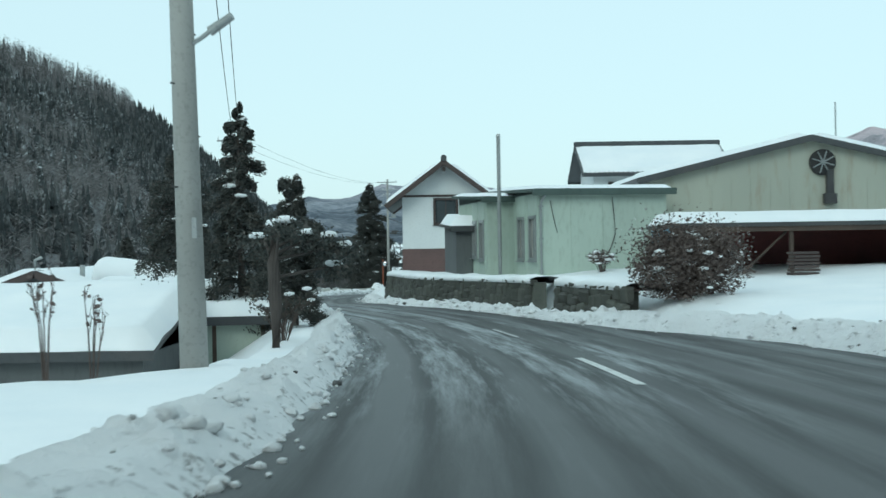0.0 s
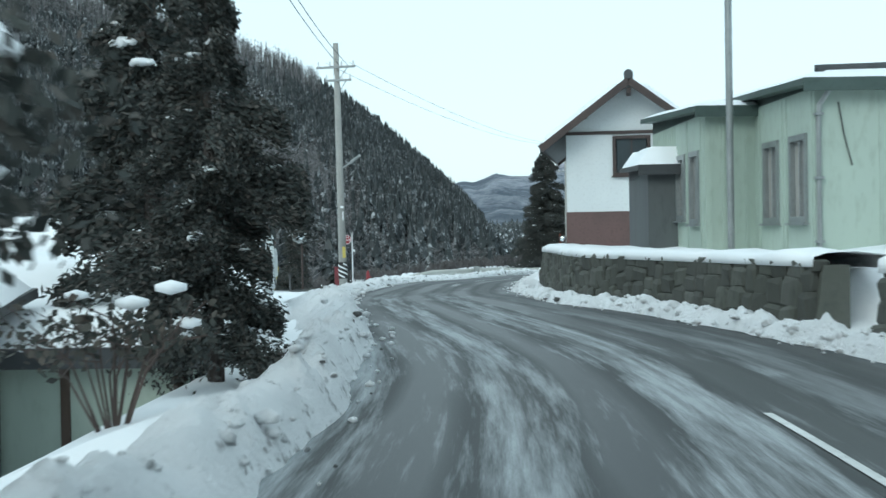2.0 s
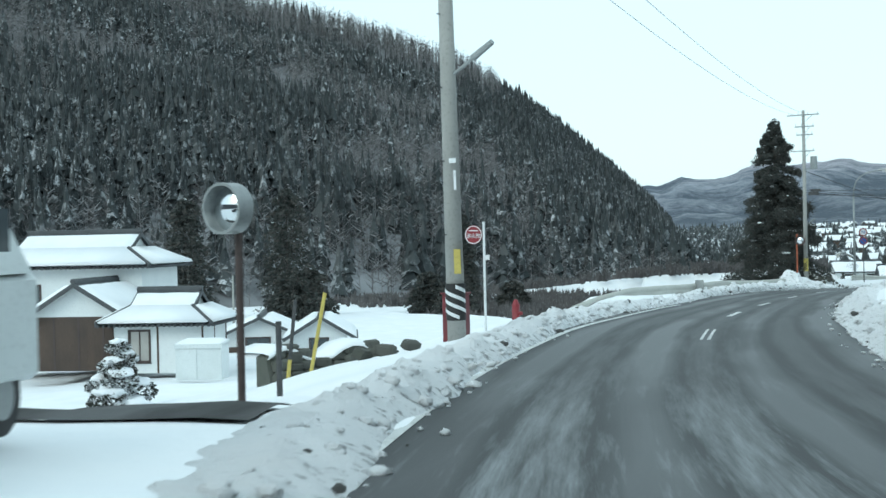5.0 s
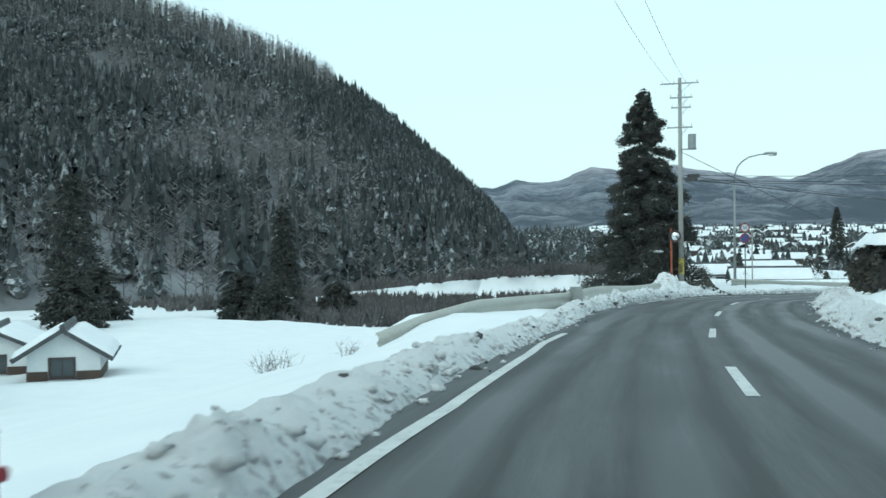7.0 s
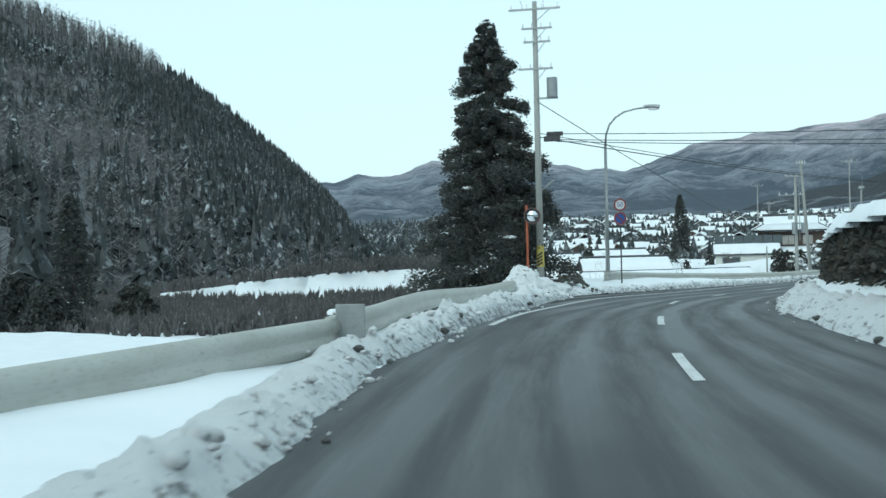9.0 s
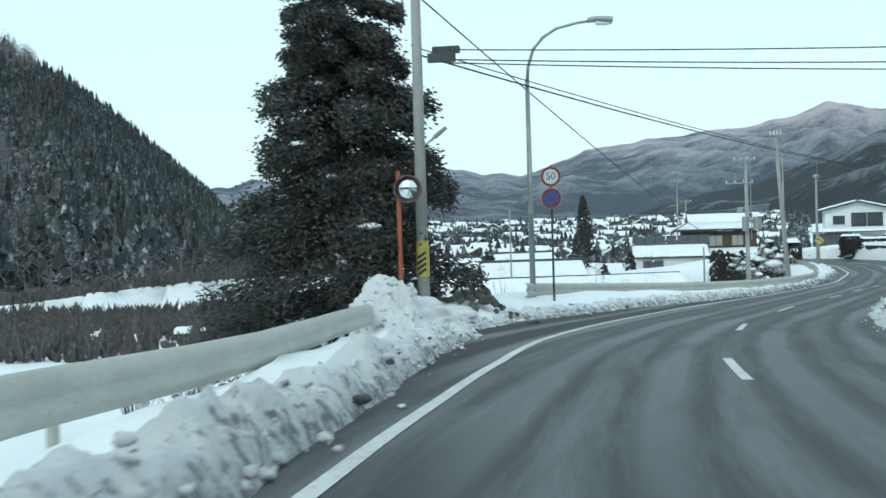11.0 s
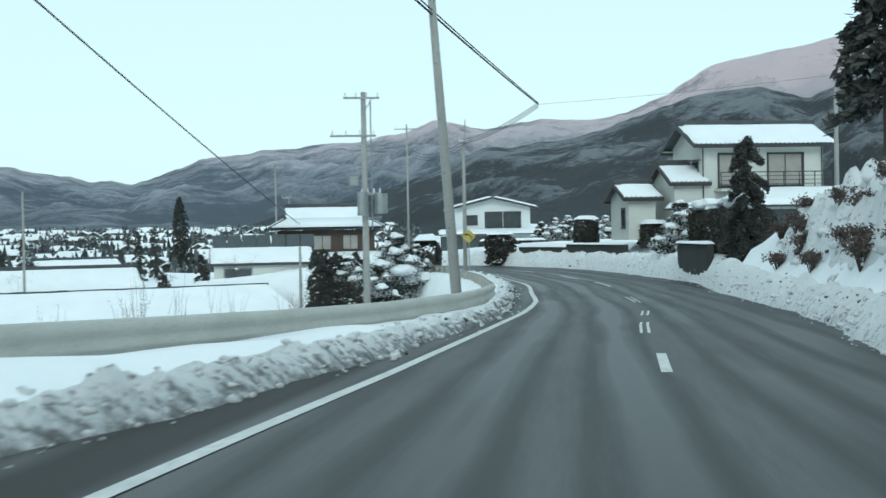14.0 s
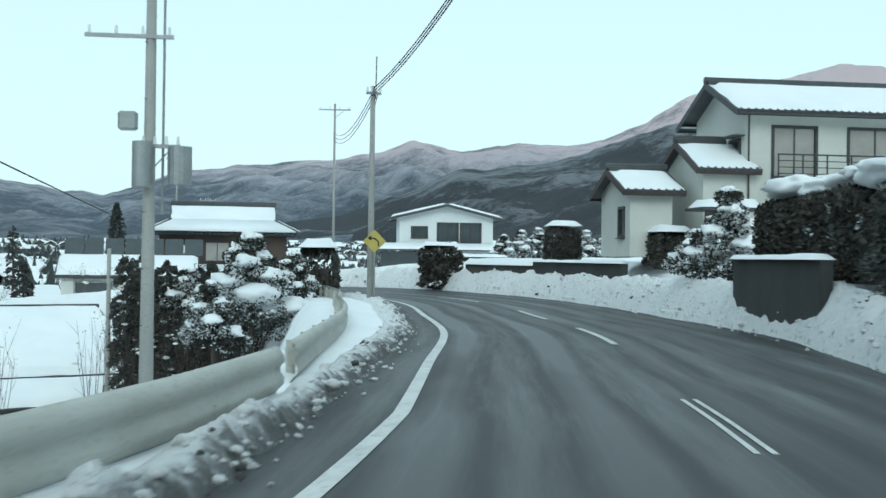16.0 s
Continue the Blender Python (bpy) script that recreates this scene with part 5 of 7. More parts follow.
# ---- houses in the dip between the rail and the village ----
def small_house(x, y, rz, w, d, h, rise, mat, seed, label, wins=1, base=None):
    t = thing("village_house", x, y, gz(x, y) - 0.1 if base is None else base, rz, label, "house")
    ws = [("f", w * (i + 0.35) / max(wins, 1), h * 0.35, w * 0.28 / max(wins, 1) + 0.4, h * 0.4, 1) for i in range(wins)]
    ws += [("l", d * 0.3, h * 0.35, d * 0.35, h * 0.42, 1, CURTAIN_GLASS)]
    body(t, w, d, h, mat, ws)
    gable_ends(t, w, d, h, rise, mat)
    gable_roof(t, w, d, h, rise, 0.6, 0.6, ROOF_TILE, 0.3, seed=seed)
    return t


small_house(-6.8, 249.1, 84, 7.0, 5.0, 2.3, 1.75, CREAM, 401, "small cream gabled house below the road under snow", base=-9.5)
small_house(1.6, 284.0, 10, 8.0, 6.5, 2.6, 1.5, PLASTER, 402, "white house with a low snowy roof in the dip", 2, base=-10.0)
small_house(11.2, 268.4, 4, 12.0, 6.0, 2.2, 1.5, WOOD, 403, "long dark barn with a snow-covered roof", 2, base=-9.9)
small_house(-13.0, 268.0, 30, 7.0, 5.0, 2.2, 1.6, WOOD, 404, "dark timber house with a snow-covered roof", 2)
small_house(16.0, 320.0, 15, 10.0, 6.5, 3.2, 1.7, WOOD, 406, "dark timber house with a snow-covered roof", 2, base=-11.0)


# ================= walls, rails, poles, signs =================
def text_mesh(words, size, depth=0.004):
    cu = bpy.data.curves.new("letters", "FONT")
    cu.body, cu.size, cu.extrude, cu.align_x, cu.align_y = words, size, depth, "CENTER", "CENTER"
    ob = new("letters", cu)
    me = bpy.data.meshes.new_from_object(ob.evaluated_get(bpy.context.evaluated_depsgraph_get()))
    bpy.data.objects.remove(ob)
    return me


def letters(words, size, mat, parent, m):
    me = text_mesh(words, size)
    me.materials.clear()
    me.materials.append(mat)
    ob = new("lettering", me)
    ob.parent, ob.matrix_basis = parent, m
    return ob


FACE = pose(0, 0, 0, 90, 0, 0)     # text in the local x-z plane, read from -y


def disc(r, y0, y1, sides=36):
    return tube(B(), (0, y1, 0), (0, y0, 0), r, sides=sides)


def ring(r0, r1, y, sides=40, thick=0.004):
    bm = B()
    a, b, c, d = [], [], [], []
    for i in range(sides):
        co, si = math.cos(2 * math.pi * i / sides), math.sin(2 * math.pi * i / sides)
        for lst, r, yy in ((a, r0, y), (b, r1, y), (c, r0, y - thick), (d, r1, y - thick)):
            lst.append(bm.verts.new((r * co, yy, r * si)))
    for i in range(sides):
        j = (i + 1) % sides
        for q in ((c[i], d[i], d[j], c[j]), (d[i], b[i], b[j], d[j]), (a[i], c[i], c[j], a[j])):
            bm.faces.new(q)
    bmesh.ops.recalc_face_normals(bm, faces=bm.faces)
    return bm


def rail_profile():
    """The section of a beam with one broad wave, as (out, height)."""
    return [(0.0, 0.14), (0.03, 0.18), (0.09, 0.24), (0.1, 0.31), (0.05, 0.38), (0.05, 0.43), (0.1, 0.49), (0.09, 0.57), (0.04, 0.63), (0.0, 0.66)]


def guard_rail(pts, label, side=1, post_every=2.0):
    """A beam on posts along points (s, u); its face looks to the road."""
    a = np.array(pts, float)
    ss = np.arange(a[0, 0], a[-1, 0], 0.5)
    us = np.interp(ss, a[:, 0], a[:, 1])
    P = at(ss, us)
    P[:, 2] += np.interp(ss, a[:, 0], a[:, 2])
    t = thing("guard_rail", *P[0], 0, label, "guard rail")
    prof = rail_profile()
    T = np.gradient(P[:, :2], axis=0)
    T /= np.linalg.norm(T, axis=1)[:, None]
    V = []
    for p, tg in zip(P, T):
        out = np.array([tg[1], -tg[0]]) * side
        for w, h in prof:
            V.append((p[0] + out[0] * w - P[0, 0], p[1] + out[1] * w - P[0, 1], p[2] + h - P[0, 2]))
    n = len(prof)
    bm = B()
    vs = [bm.verts.new(v) for v in V]
    fs = [bm.faces.new((vs[i * n + j], vs[i * n + j + 1], vs[(i + 1) * n + j + 1], vs[(i + 1) * n + j])) for i in range(len(P) - 1) for j in range(n - 1)]
    bmesh.ops.recalc_face_normals(bm, faces=fs)
    bmesh.ops.solidify(bm, geom=fs, thickness=0.012)
    part("beam", bm, RAIL, t, "off-white painted steel beam, dulled by road spray", True)
    step = int(post_every / 0.5)
    for i in range(2, len(P) - 1, step):
        out = np.array([T[i][1], -T[i][0]]) * side
        q = P[i] - P[0] - np.array([out[0] * 0.1, out[1] * 0.1, 0])
        part("post", tube(B(), (q[0], q[1], q[2] - 0.9), (q[0], q[1], q[2] + 0.6), 0.06, sides=10), RAIL, t)
        part("spacer", box(B(), q[0] - 0.06, q[1] - 0.06, q[2] + 0.3, q[0] + 0.06 + out[0] * 0.03, q[1] + 0.06, q[2] + 0.5), RAIL, t)
    for i in range(8, len(P) - 1, 8):
        out = np.array([T[i][1], -T[i][0]]) * side
        q = P[i] - P[0]
        for dz in (0.31, 0.5):
            part("bolt", tube(B(), (q[0] + out[0] * 0.07, q[1] + out[1] * 0.07, q[2] + dz), (q[0] + out[0] * 0.1, q[1] + out[1] * 0.1, q[2] + dz), 0.018, sides=6), STEEL, t)
    return t


guard_rail([(100.6, -6.3, -0.75), (102.5, -5.5, -0.35), (105, -4.6, -0.05), (109, -3.6, 0), (113.2, -2.95, 0)], "wide off-white guard rail that closes in on the road edge")
guard_rail([(112.8, -3.1, 0), (118, -3.3, 0), (124, -3.9, 0), (131, -4.8, 0), (135, -4.9, 0), (138, -5.2, 0), (142, -5.8, 0.05), (150.5, -7.6, 0.15)], "off-white guard rail along the drop to the river fields")
guard_rail([(162, -7.2, 0.5), (170, -7.0, 0.3), (178, -6.4, 0.12), (184, -5.3, 0.0), (189, -4.25, -0.05), (195, -3.35, -0.05), (201, -3.0, -0.05), (205.4, -2.9, -0.05)], "off-white guard rail above the lower yards")
guard_rail([(206.2, -2.95, -0.05), (212.3, -3.35, -0.05), (220, -3.9, -0.05), (230, -4.2, -0.05), (244, -4.3, -0.05)], "off-white guard rail that bends with the road's curve")
dl = thing("delineator", *at(113.0, -2.75, 0.0), heading(113), "square dark reflector board on the rail end", "marker")
part("board", box(B(), -0.22, -0.03, 0.35, 0.22, 0.0, 0.85, 0.01), STEEL, dl)
part("post", tube(B(), (0, 0.05, -0.4), (0, 0.05, 0.5), 0.05, sides=8), RAIL, dl)

# ---- mossy retaining walls below the workshop ----
STONE_MESHES = []
for k in range(7):
    random.seed(900 + k)
    bm = B()
    bmesh.ops.create_cube(bm, size=1.0)
    bmesh.ops.bevel(bm, geom=bm.edges[:], offset=0.16, segments=1, affect="EDGES")
    for v in bm.verts:
        v.co += Vector((random.uniform(-0.07, 0.07), random.uniform(-0.09, 0.09), random.uniform(-0.07, 0.07)))
    me = bpy.data.meshes.new("stone")
    bm.to_mesh(me)
    bm.free()
    me.materials.append(STONE)
    STONE_MESHES.append(me)


def stone_wall(name, pts, ztop, zfoot, label, cap=0.16, seed=1, size=1.0):
    """A leaning dry wall along plan points, with a core and stones of its own, under a strip of snow."""
    rnd = random.Random(seed)
    P = np.array(pts, float)
    d = np.r_[0, np.cumsum(np.linalg.norm(np.diff(P, axis=0), axis=1))]
    o = thing(name, P[0, 0], P[0, 1], zfoot(0), 0, label, "wall", kind="structure")
    pos = lambda q: np.array([np.interp(q, d, P[:, 0]), np.interp(q, d, P[:, 1])])
    qs = np.arange(0, d[-1], 0.4)
    bm = B()
    prev = None
    for q in qs:
        p = pos(q) - P[0]
        tg = pos(min(q + 0.2, d[-1])) - pos(max(q - 0.2, 0))
        tg /= np.linalg.norm(tg) + 1e-9
        nn = np.array([-tg[1], tg[0]])
        ring_ = [bm.verts.new((*(p + nn * off), z - zfoot(0))) for off, z in ((0.0, zfoot(q / d[-1]) - 0.4), (0.22, ztop(q / d[-1]) - 0.03), (0.65, ztop(q / d[-1]) - 0.03), (0.65, zfoot(q / d[-1]) - 0.4))]
        if prev:
            for i in range(4):
                bm.faces.new((prev[i], ring_[i], ring_[(i + 1) % 4], prev[(i + 1) % 4]))
        else:
            bm.faces.new(ring_)
        prev = ring_
    bm.faces.new(prev[::-1])
    bmesh.ops.recalc_face_normals(bm, faces=bm.faces)
    part("core", bm, MOSS, o)
    q = 0.1
    cols_ = 0
    while q < d[-1] - 0.2:
        w = rnd.uniform(0.38, 0.75) * size
        z = zfoot(q / d[-1]) - 0.2
        top = ztop(q / d[-1])
        while z < top - 0.05:
            h = min(rnd.uniform(0.28, 0.5) * size, top - z + 0.05)
            c = q + w / 2 + rnd.uniform(-0.06, 0.06)
            p = pos(min(c, d[-1]))
            tg = pos(min(c + 0.2, d[-1])) - pos(max(c - 0.2, 0))
            tg /= np.linalg.norm(tg) + 1e-9
            k = (z + h / 2 - zfoot(q / d[-1])) / max(0.3, top - zfoot(q / d[-1]))
            off = 0.22 * k + 0.02
            ob = new("stone", rnd.choice(STONE_MESHES))
            ob.parent = o
            ob.matrix_basis = Matrix.Translation((p[0] - tg[1] * off - P[0, 0], p[1] + tg[0] * off - P[0, 1], z + h / 2 - zfoot(0))) @ pose(0, 0, 0, rnd.uniform(-6, 6), rnd.uniform(-6, 6), math.degrees(math.atan2(tg[1], tg[0])) + rnd.uniform(-5, 5)) @ Matrix.Diagonal((w * 1.08, 0.26, h * 1.08, 1))
            z += h
        q += w
        cols_ += 1
    # a strip of snow on the crown
    bm = B()
    prev = None
    for q in np.arange(0, d[-1] + 0.01, 0.25):
        p = pos(q) - P[0]
        tg = pos(min(q + 0.2, d[-1])) - pos(max(q - 0.2, 0))
        tg /= np.linalg.norm(tg) + 1e-9
        nn = np.array([-tg[1], tg[0]])
        hh = cap * (1 + 0.8 * noise.noise((q * 0.8, seed, 0)))
        z = ztop(min(q / d[-1], 1)) - zfoot(0)
        r = [bm.verts.new((*(p + nn * (a + 0.06 * noise.noise((q * 2, seed, a)))), z + b)) for a, b in ((0.08, -0.06), (0.1, hh * 0.6), (0.3, hh), (0.8, hh * 1.1), (1.5, hh * 0.6), (1.5, -0.1))]
        if prev:
            for i in range(6):
                bm.faces.new((prev[i], r[i], r[(i + 1) % 6], prev[(i + 1) % 6]))
        prev = r
    bmesh.ops.recalc_face_normals(bm, faces=bm.faces)
    part("snow_crown", bm, SNOW, o, "rounded snow along the wall top", True)
    return o


wp = [tuple(at(s, float(u_right(s)) + 0.8)[:2]) for s in np.arange(63.5, 37.9, -1.0)]
stone_wall("retaining_wall", [(0.2, 66.3), *wp], lambda k: -0.38 + 0.18 * k, lambda k: -2.0 + 0.68 * k, "mossy retaining wall of rough stone with a snow crown", seed=3)
wp2 = [tuple(at(s, float(u_right(s)) + 1.05)[:2]) for s in np.arange(37.2, 31.9, -1.0)]
stone_wall("retaining_wall", wp2, lambda k: -0.24 - 0.02 * k, lambda k: -1.14 + 0.28 * k, "short low stretch of mossy stone wall with snow on it", 0.22, seed=4)

stone_wall("field_wall", [(-17.2, 74.2), (-16.6, 75.2), (-15.8, 75.9), (-14.9, 76.4)], lambda k: -2.75 + 0.2 * math.sin(k * 11), lambda k: -3.2, "collapsed dark dry stone wall in the snow", 0.06, seed=6, size=0.6)
for i, (x, y, z, sc) in enumerate(((-12.9, 70.4, -2.35, 0.3), (-12.5, 70.8, -2.3, 0.24), (-13.3, 70.2, -2.4, 0.28), (-13.0, 58.6, -2.0, 0.26))):
    rk = new("field_stone", STONE_MESHES[i])
    rk.matrix_world = pose(x, y, gz(x, y) + 0.1, 12 * i, 9, 40 * i) @ Matrix.Diagonal((sc * 1.4, sc, sc * 0.8, 1))
    tagged(rk, "dark rough stone half buried in snow", "stone", "field stones")


# ---- poles ----
def utility_pole(x, y, z, h, r, label, lean=(0, 0), rz=0.0, arms=(), bolts=True, group="utility poles"):
    """arms: (height, half length, offset)."""
    t = thing("utility_pole", x, y, z, rz, label, "utility pole", group, rx=lean[0], ry=lean[1])
    part("shaft", tube(B(), (0, 0, -0.8), (0, 0, h), r, r * 0.62, 16), CONCRETE, t, "", True)
    if bolts:
        for i, zz in enumerate(np.arange(1.8, h - 0.5, 0.75)):
            a = math.pi * i + 0.9
            rr = r * (1 - 0.38 * zz / h)
            part("step_bolt", tube(B(), (rr * 0.8 * math.cos(a), rr * 0.8 * math.sin(a), zz), ((rr + 0.07) * math.cos(a), (rr + 0.07) * math.sin(a), zz), 0.014, sides=5), DARK, t)
    for hh, half, off in arms:
        arm = part("crossarm", box(B(), -half + off, -0.16, hh - 0.05, half + off, -0.06, hh + 0.05), STEEL, t)
        for k in range(4):
            xx = off - half * 0.9 + k * half * 0.6
            part("insulator", tube(B(), (xx, -0.11, hh + 0.05), (xx, -0.11, hh + 0.27), 0.05, 0.03, 8), WHITE, arm)
        part("stay", tube(B(), (off + half * 0.6, -0.11, hh - 0.03), (0.0, -0.08, hh - 0.7), 0.02, sides=5), STEEL, arm)
    return t


def lamp_arm(t, z, dx, dy, dz):
    arm = part("lamp_arm", chain(B(), [(0, 0, z), (dx * 0.5, dy * 0.5, z + dz * 0.45), (dx, dy, z + dz)], 0.035), STEEL, t)
    part("lamp_head", tube(B(), (dx * 0.7, dy * 0.7, z + dz * 0.66), (dx * 1.25, dy * 1.25, z + dz * 1.2), 0.075, 0.06, 10), STEEL, arm, "slim street lamp head")


p1 = utility_pole(-2.92, 15.7, -0.67, 10.5, 0.215, "round concrete utility pole standing in roadside snow", arms=((9.2, 0.9, 0),), lean=(0, -1.2))
lamp_arm(p1, 4.55, 0.62, -0.2, 0.35)
part("number_plate", box(B(), 0.08, -0.215, 1.8, 0.15, -0.185, 2.1), STEEL, p1)
p4 = utility_pole(-11.9, 71.95, -2.5, 11.5, 0.2, "concrete utility pole with a black and white warning band", arms=((10.4, 0.9, 0), (9.8, 0.6, 0.1)), lean=(0, -0.8))
lamp_arm(p4, 5.75, 0.85, -0.3, 0.5)
bm = B()
tube(bm, (0, 0, 0.8), (0, 0, 1.55), 0.205, sides=20)
band = part("warning_band", bm, BLACK, p4, "black wrap with slanting white stripes")
for k in range(-1, 4):
    bm = B()
    prev = None
    for i in range(11):
        a = -math.pi + math.pi * i / 10
        zz = 0.88 + 0.2 * k - 0.28 * (i / 10 - 0.5)
        if 0.82 <= zz <= 1.46:
            rr = 0.21
            cur = (bm.verts.new((rr * math.cos(a), rr * math.sin(a), zz)), bm.verts.new((rr * math.cos(a), rr * math.sin(a), zz + 0.075)))
            if prev:
                bm.faces.new((prev[0], cur[0], cur[1], prev[1]))
            prev = cur
        else:
            prev = None
    if len(bm.faces):
        part("stripe", bm, WHITE, band)
part("name_plate", box(B(), 0.05, -0.19, 1.75, 0.19, -0.165, 2.25), YELLOW, p4, "small yellow plate")
part("tag", box(B(), 0.02, -0.2, 4.0, 0.16, -0.175, 4.1), WHITE, p4)
part("tag", box(B(), 0.1, -0.19, 3.45, 0.15, -0.165, 3.85), WHITE, p4)

p5 = utility_pole(-5.95, 155.3, -4.9, 15.3, 0.2, "tall concrete utility pole with crossarms and a transformer", arms=((14.9, 1.35, 0), (13.9, 0.8, 0.1), (13.2, 0.7, 0.1), (11.8, 0.9, 0)), rz=-12)
part("transformer", tube(B(), (0.85, -0.15, 10.3), (0.85, -0.15, 11.3), 0.28, sides=14), STEEL, p5, "grey pole transformer")
part("transformer_bracket", box(B(), 0.0, -0.2, 10.2, 1.15, -0.1, 10.3), STEEL, p5)
part("cable_box", box(B(), 0.35, -0.2, 8.0, 1.2, 0.0, 8.28, 0.02), DARK, p5, "black cable closure")
part("cable_box", box(B(), 0.45, 0.1, 8.3, 1.3, 0.3, 8.52, 0.02), DARK, p5)
lamp_arm(p5, 5.4, 0.7, -0.2, 0.5)
part("warning_band", tube(B(), (0, 0, 1.5), (0, 0, 2.6), 0.2, sides=16), YELLOW, p5, "faded yellow and black warning band")
for k in range(4):
    st_ = part("stripe", box(B(), -0.16, -0.21, -0.04, 0.16, -0.17, 0.04), BLACK, p5)
    st_.matrix_basis = pose(0, 0, 1.65 + 0.17 * k, 0, -35, 0)

p6 = utility_pole(17.17, 189.4, -6.1, 9.6, 0.16, "leaning slim concrete pole behind the guard rail", arms=((9.3, 0.35, 0),), lean=(0, -4.0))
p7 = utility_pole(22.9, 216.0, -8.9, 12.4, 0.2, "concrete utility pole with crossarm, transformer and switch box", arms=((10.2, 1.15, -0.55), (7.3, 0.5, 0.3), (12.1, 0.9, -0.1)), rz=-15)
part("transformer", tube(B(), (0.8, -0.1, 6.3), (0.8, -0.1, 7.3), 0.32, sides=16), STEEL, p7, "grey pole transformer")
part("transformer", tube(B(), (-0.15, -0.35, 6.2), (-0.15, -0.35, 7.4), 0.26, sides=16), STEEL, p7)
part("switch_gear", box(B(), -0.8, -0.3, 7.7, -0.3, 0.0, 8.2, 0.06), STEEL, p7)
part("conduit", tube(B(), (0.35, 0.0, 5.5), (0.35, 0.0, 12.0), 0.035, sides=8), STEEL, p7)
p9 = utility_pole(33.6, 229.0, -6.7, 9.1, 0.15, "slim concrete pole at the bend beside the warning sign", arms=((8.8, 0.3, 0),))
part("mast", tube(B(), (0.12, 0, 8.6), (0.14, 0, 10.3), 0.03, sides=6), STEEL, p9)
for (x, y, z, h, lab) in ((46.8, 277.0, -7.5, 14.0, 1.3), (47.0, 330.0, -8.5, 12.0, 1.0), (23.97, 233.6, -11.0, 8.6, 0), (41.2, 202.8, -3.4, 7.0, 0), (8.0, 262.0, -11.0, 11.5, 0), (-58.0, 150.0, -9.0, 7.0, 0), (38.0, 300.0, -8.5, 12.5, 1.0)):
    utility_pole(x, y, gz(x, y), h, 0.13, "slim distant utility pole above the village", arms=((h - 0.5, lab, 0),) if lab else (), rz=-20)


# ---- cables ----
def cable(a, b, sag, r=0.014, label="thin black overhead cable"):
    a, b = Vector(a), Vector(b)
    pts = []
    for i in range(25):
        k = i / 24
        p = a.lerp(b, k)
        p.z -= sag * 4 * k * (1 - k)
        pts.append(p - a)
    t = thing("overhead_cable", *a, 0, label, "cable", "overhead cables")
    part("strand", chain(B(), pts, r, sides=5), BLACK, t)


for off in (-0.6, 0.5):
    cable((-11.9 + off, 71.9, 8.1), (-5.95 + off, 155.2, 10.0), 1.0, 0.009)
cable((-2.85, 15.7, 8.6), (-11.9, 71.9, 8.0), 0.9)
cable((-2.55, 15.7, 8.6), (-11.5, 71.9, 8.0), 1.1)
for z, x, y, zz in ((3.1, 66.0, 155.0, 4.0), (3.2, 66.0, 154.0, 4.6), (3.5, 66.0, 153.0, 5.6)):
    cable((-5.0, 155.2, z), (x, y, zz), 1.1, 0.02)
cable((-5.8, 155.3, 3.35), (28.7, 207.9, 2.13), 0.3, 0.03)
cable((-5.8, 155.3, 3.55), (28.7, 207.9, 2.2), 0.3, 0.02)
cable((28.7, 207.9, 2.13), (41.2, 202.8, 3.2), 0.1, 0.006, "thin stay that pulls the cables over the bend")
cable((-5.9, 155.3, 5.2), (23.97, 233.55, -2.87), 0.3, 0.025)
for k in range(3):
    cable((28.7, 207.9, 2.2 - 0.1 * k), (33.6, 229.0, 2.3 - 0.12 * k), 0.25, 0.02)
    cable((33.6, 229.0, 2.2 - 0.2 * k), (46.8, 277.0, 5.6 - 0.3 * k), 0.8, 0.018)

# ---- street lamp and signs by the lay-by ----
lp = thing("street_lamp", -1.83, 161.45, -4.7, -12, "tall grey street lamp with a curved arm", "street lamp")
part("shaft", tube(B(), (0, 0, -0.4), (0, 0, 8.0), 0.11, 0.08, 14), STEEL, lp, "", True)
part("arm", chain(B(), [(0.0, 0, 7.9), (0.05, 0, 8.5), (0.25, 0, 9.1), (0.6, 0, 9.5), (1.1, 0, 9.8), (1.8, 0, 9.95), (2.3, 0, 10.0)], 0.06, 0.045), STEEL, lp, "", True)
hd = part("lamp_head", chain(B(), [(2.2, 0, 10.02), (2.5, 0, 10.05), (2.9, 0, 10.02), (3.1, 0, 9.98)], 0.1, 0.13), STEEL, lp)
part("lens", chain(B(), [(2.5, 0, 9.93), (2.8, 0, 9.88), (3.05, 0, 9.9)], 0.09, 0.06), WHITE, hd)
part("service_box", box(B(), -0.09, -0.16, 3.2, 0.09, -0.08, 3.5), STEEL, lp)

sg = thing("road_sign", -1.07, 161.5, -4.75, -14, "speed limit sign over a no parking sign on a dark post", "road sign")
part("post", tube(B(), (0, 0.06, -0.4), (0, 0.06, 5.0), 0.04, sides=12), DARK, sg)
for zz, kind in ((4.58, 50), (3.79, 0)):
    pl = part("plate", disc(0.36, 0.0, 0.015), WHITE if kind else BLUE, sg, "round white plate" if kind else "round blue plate")
    pl.location.z = zz
    part("border", ring(0.27, 0.355, -0.002), RED, pl)
    part("rim", ring(0.355, 0.37, 0.008, thick=0.016), STEEL, pl)
    if kind:
        letters("50", 0.36, BLUE, pl, Matrix.Translation((0, -0.012, -0.0)) @ FACE)
    else:
        m = pose(0, 0, 0, 0, 45, 0)
        b_ = part("slash", box(B(), -0.28, -0.012, -0.035, 0.28, -0.007, 0.035), RED, pl)
        b_.matrix_basis = m

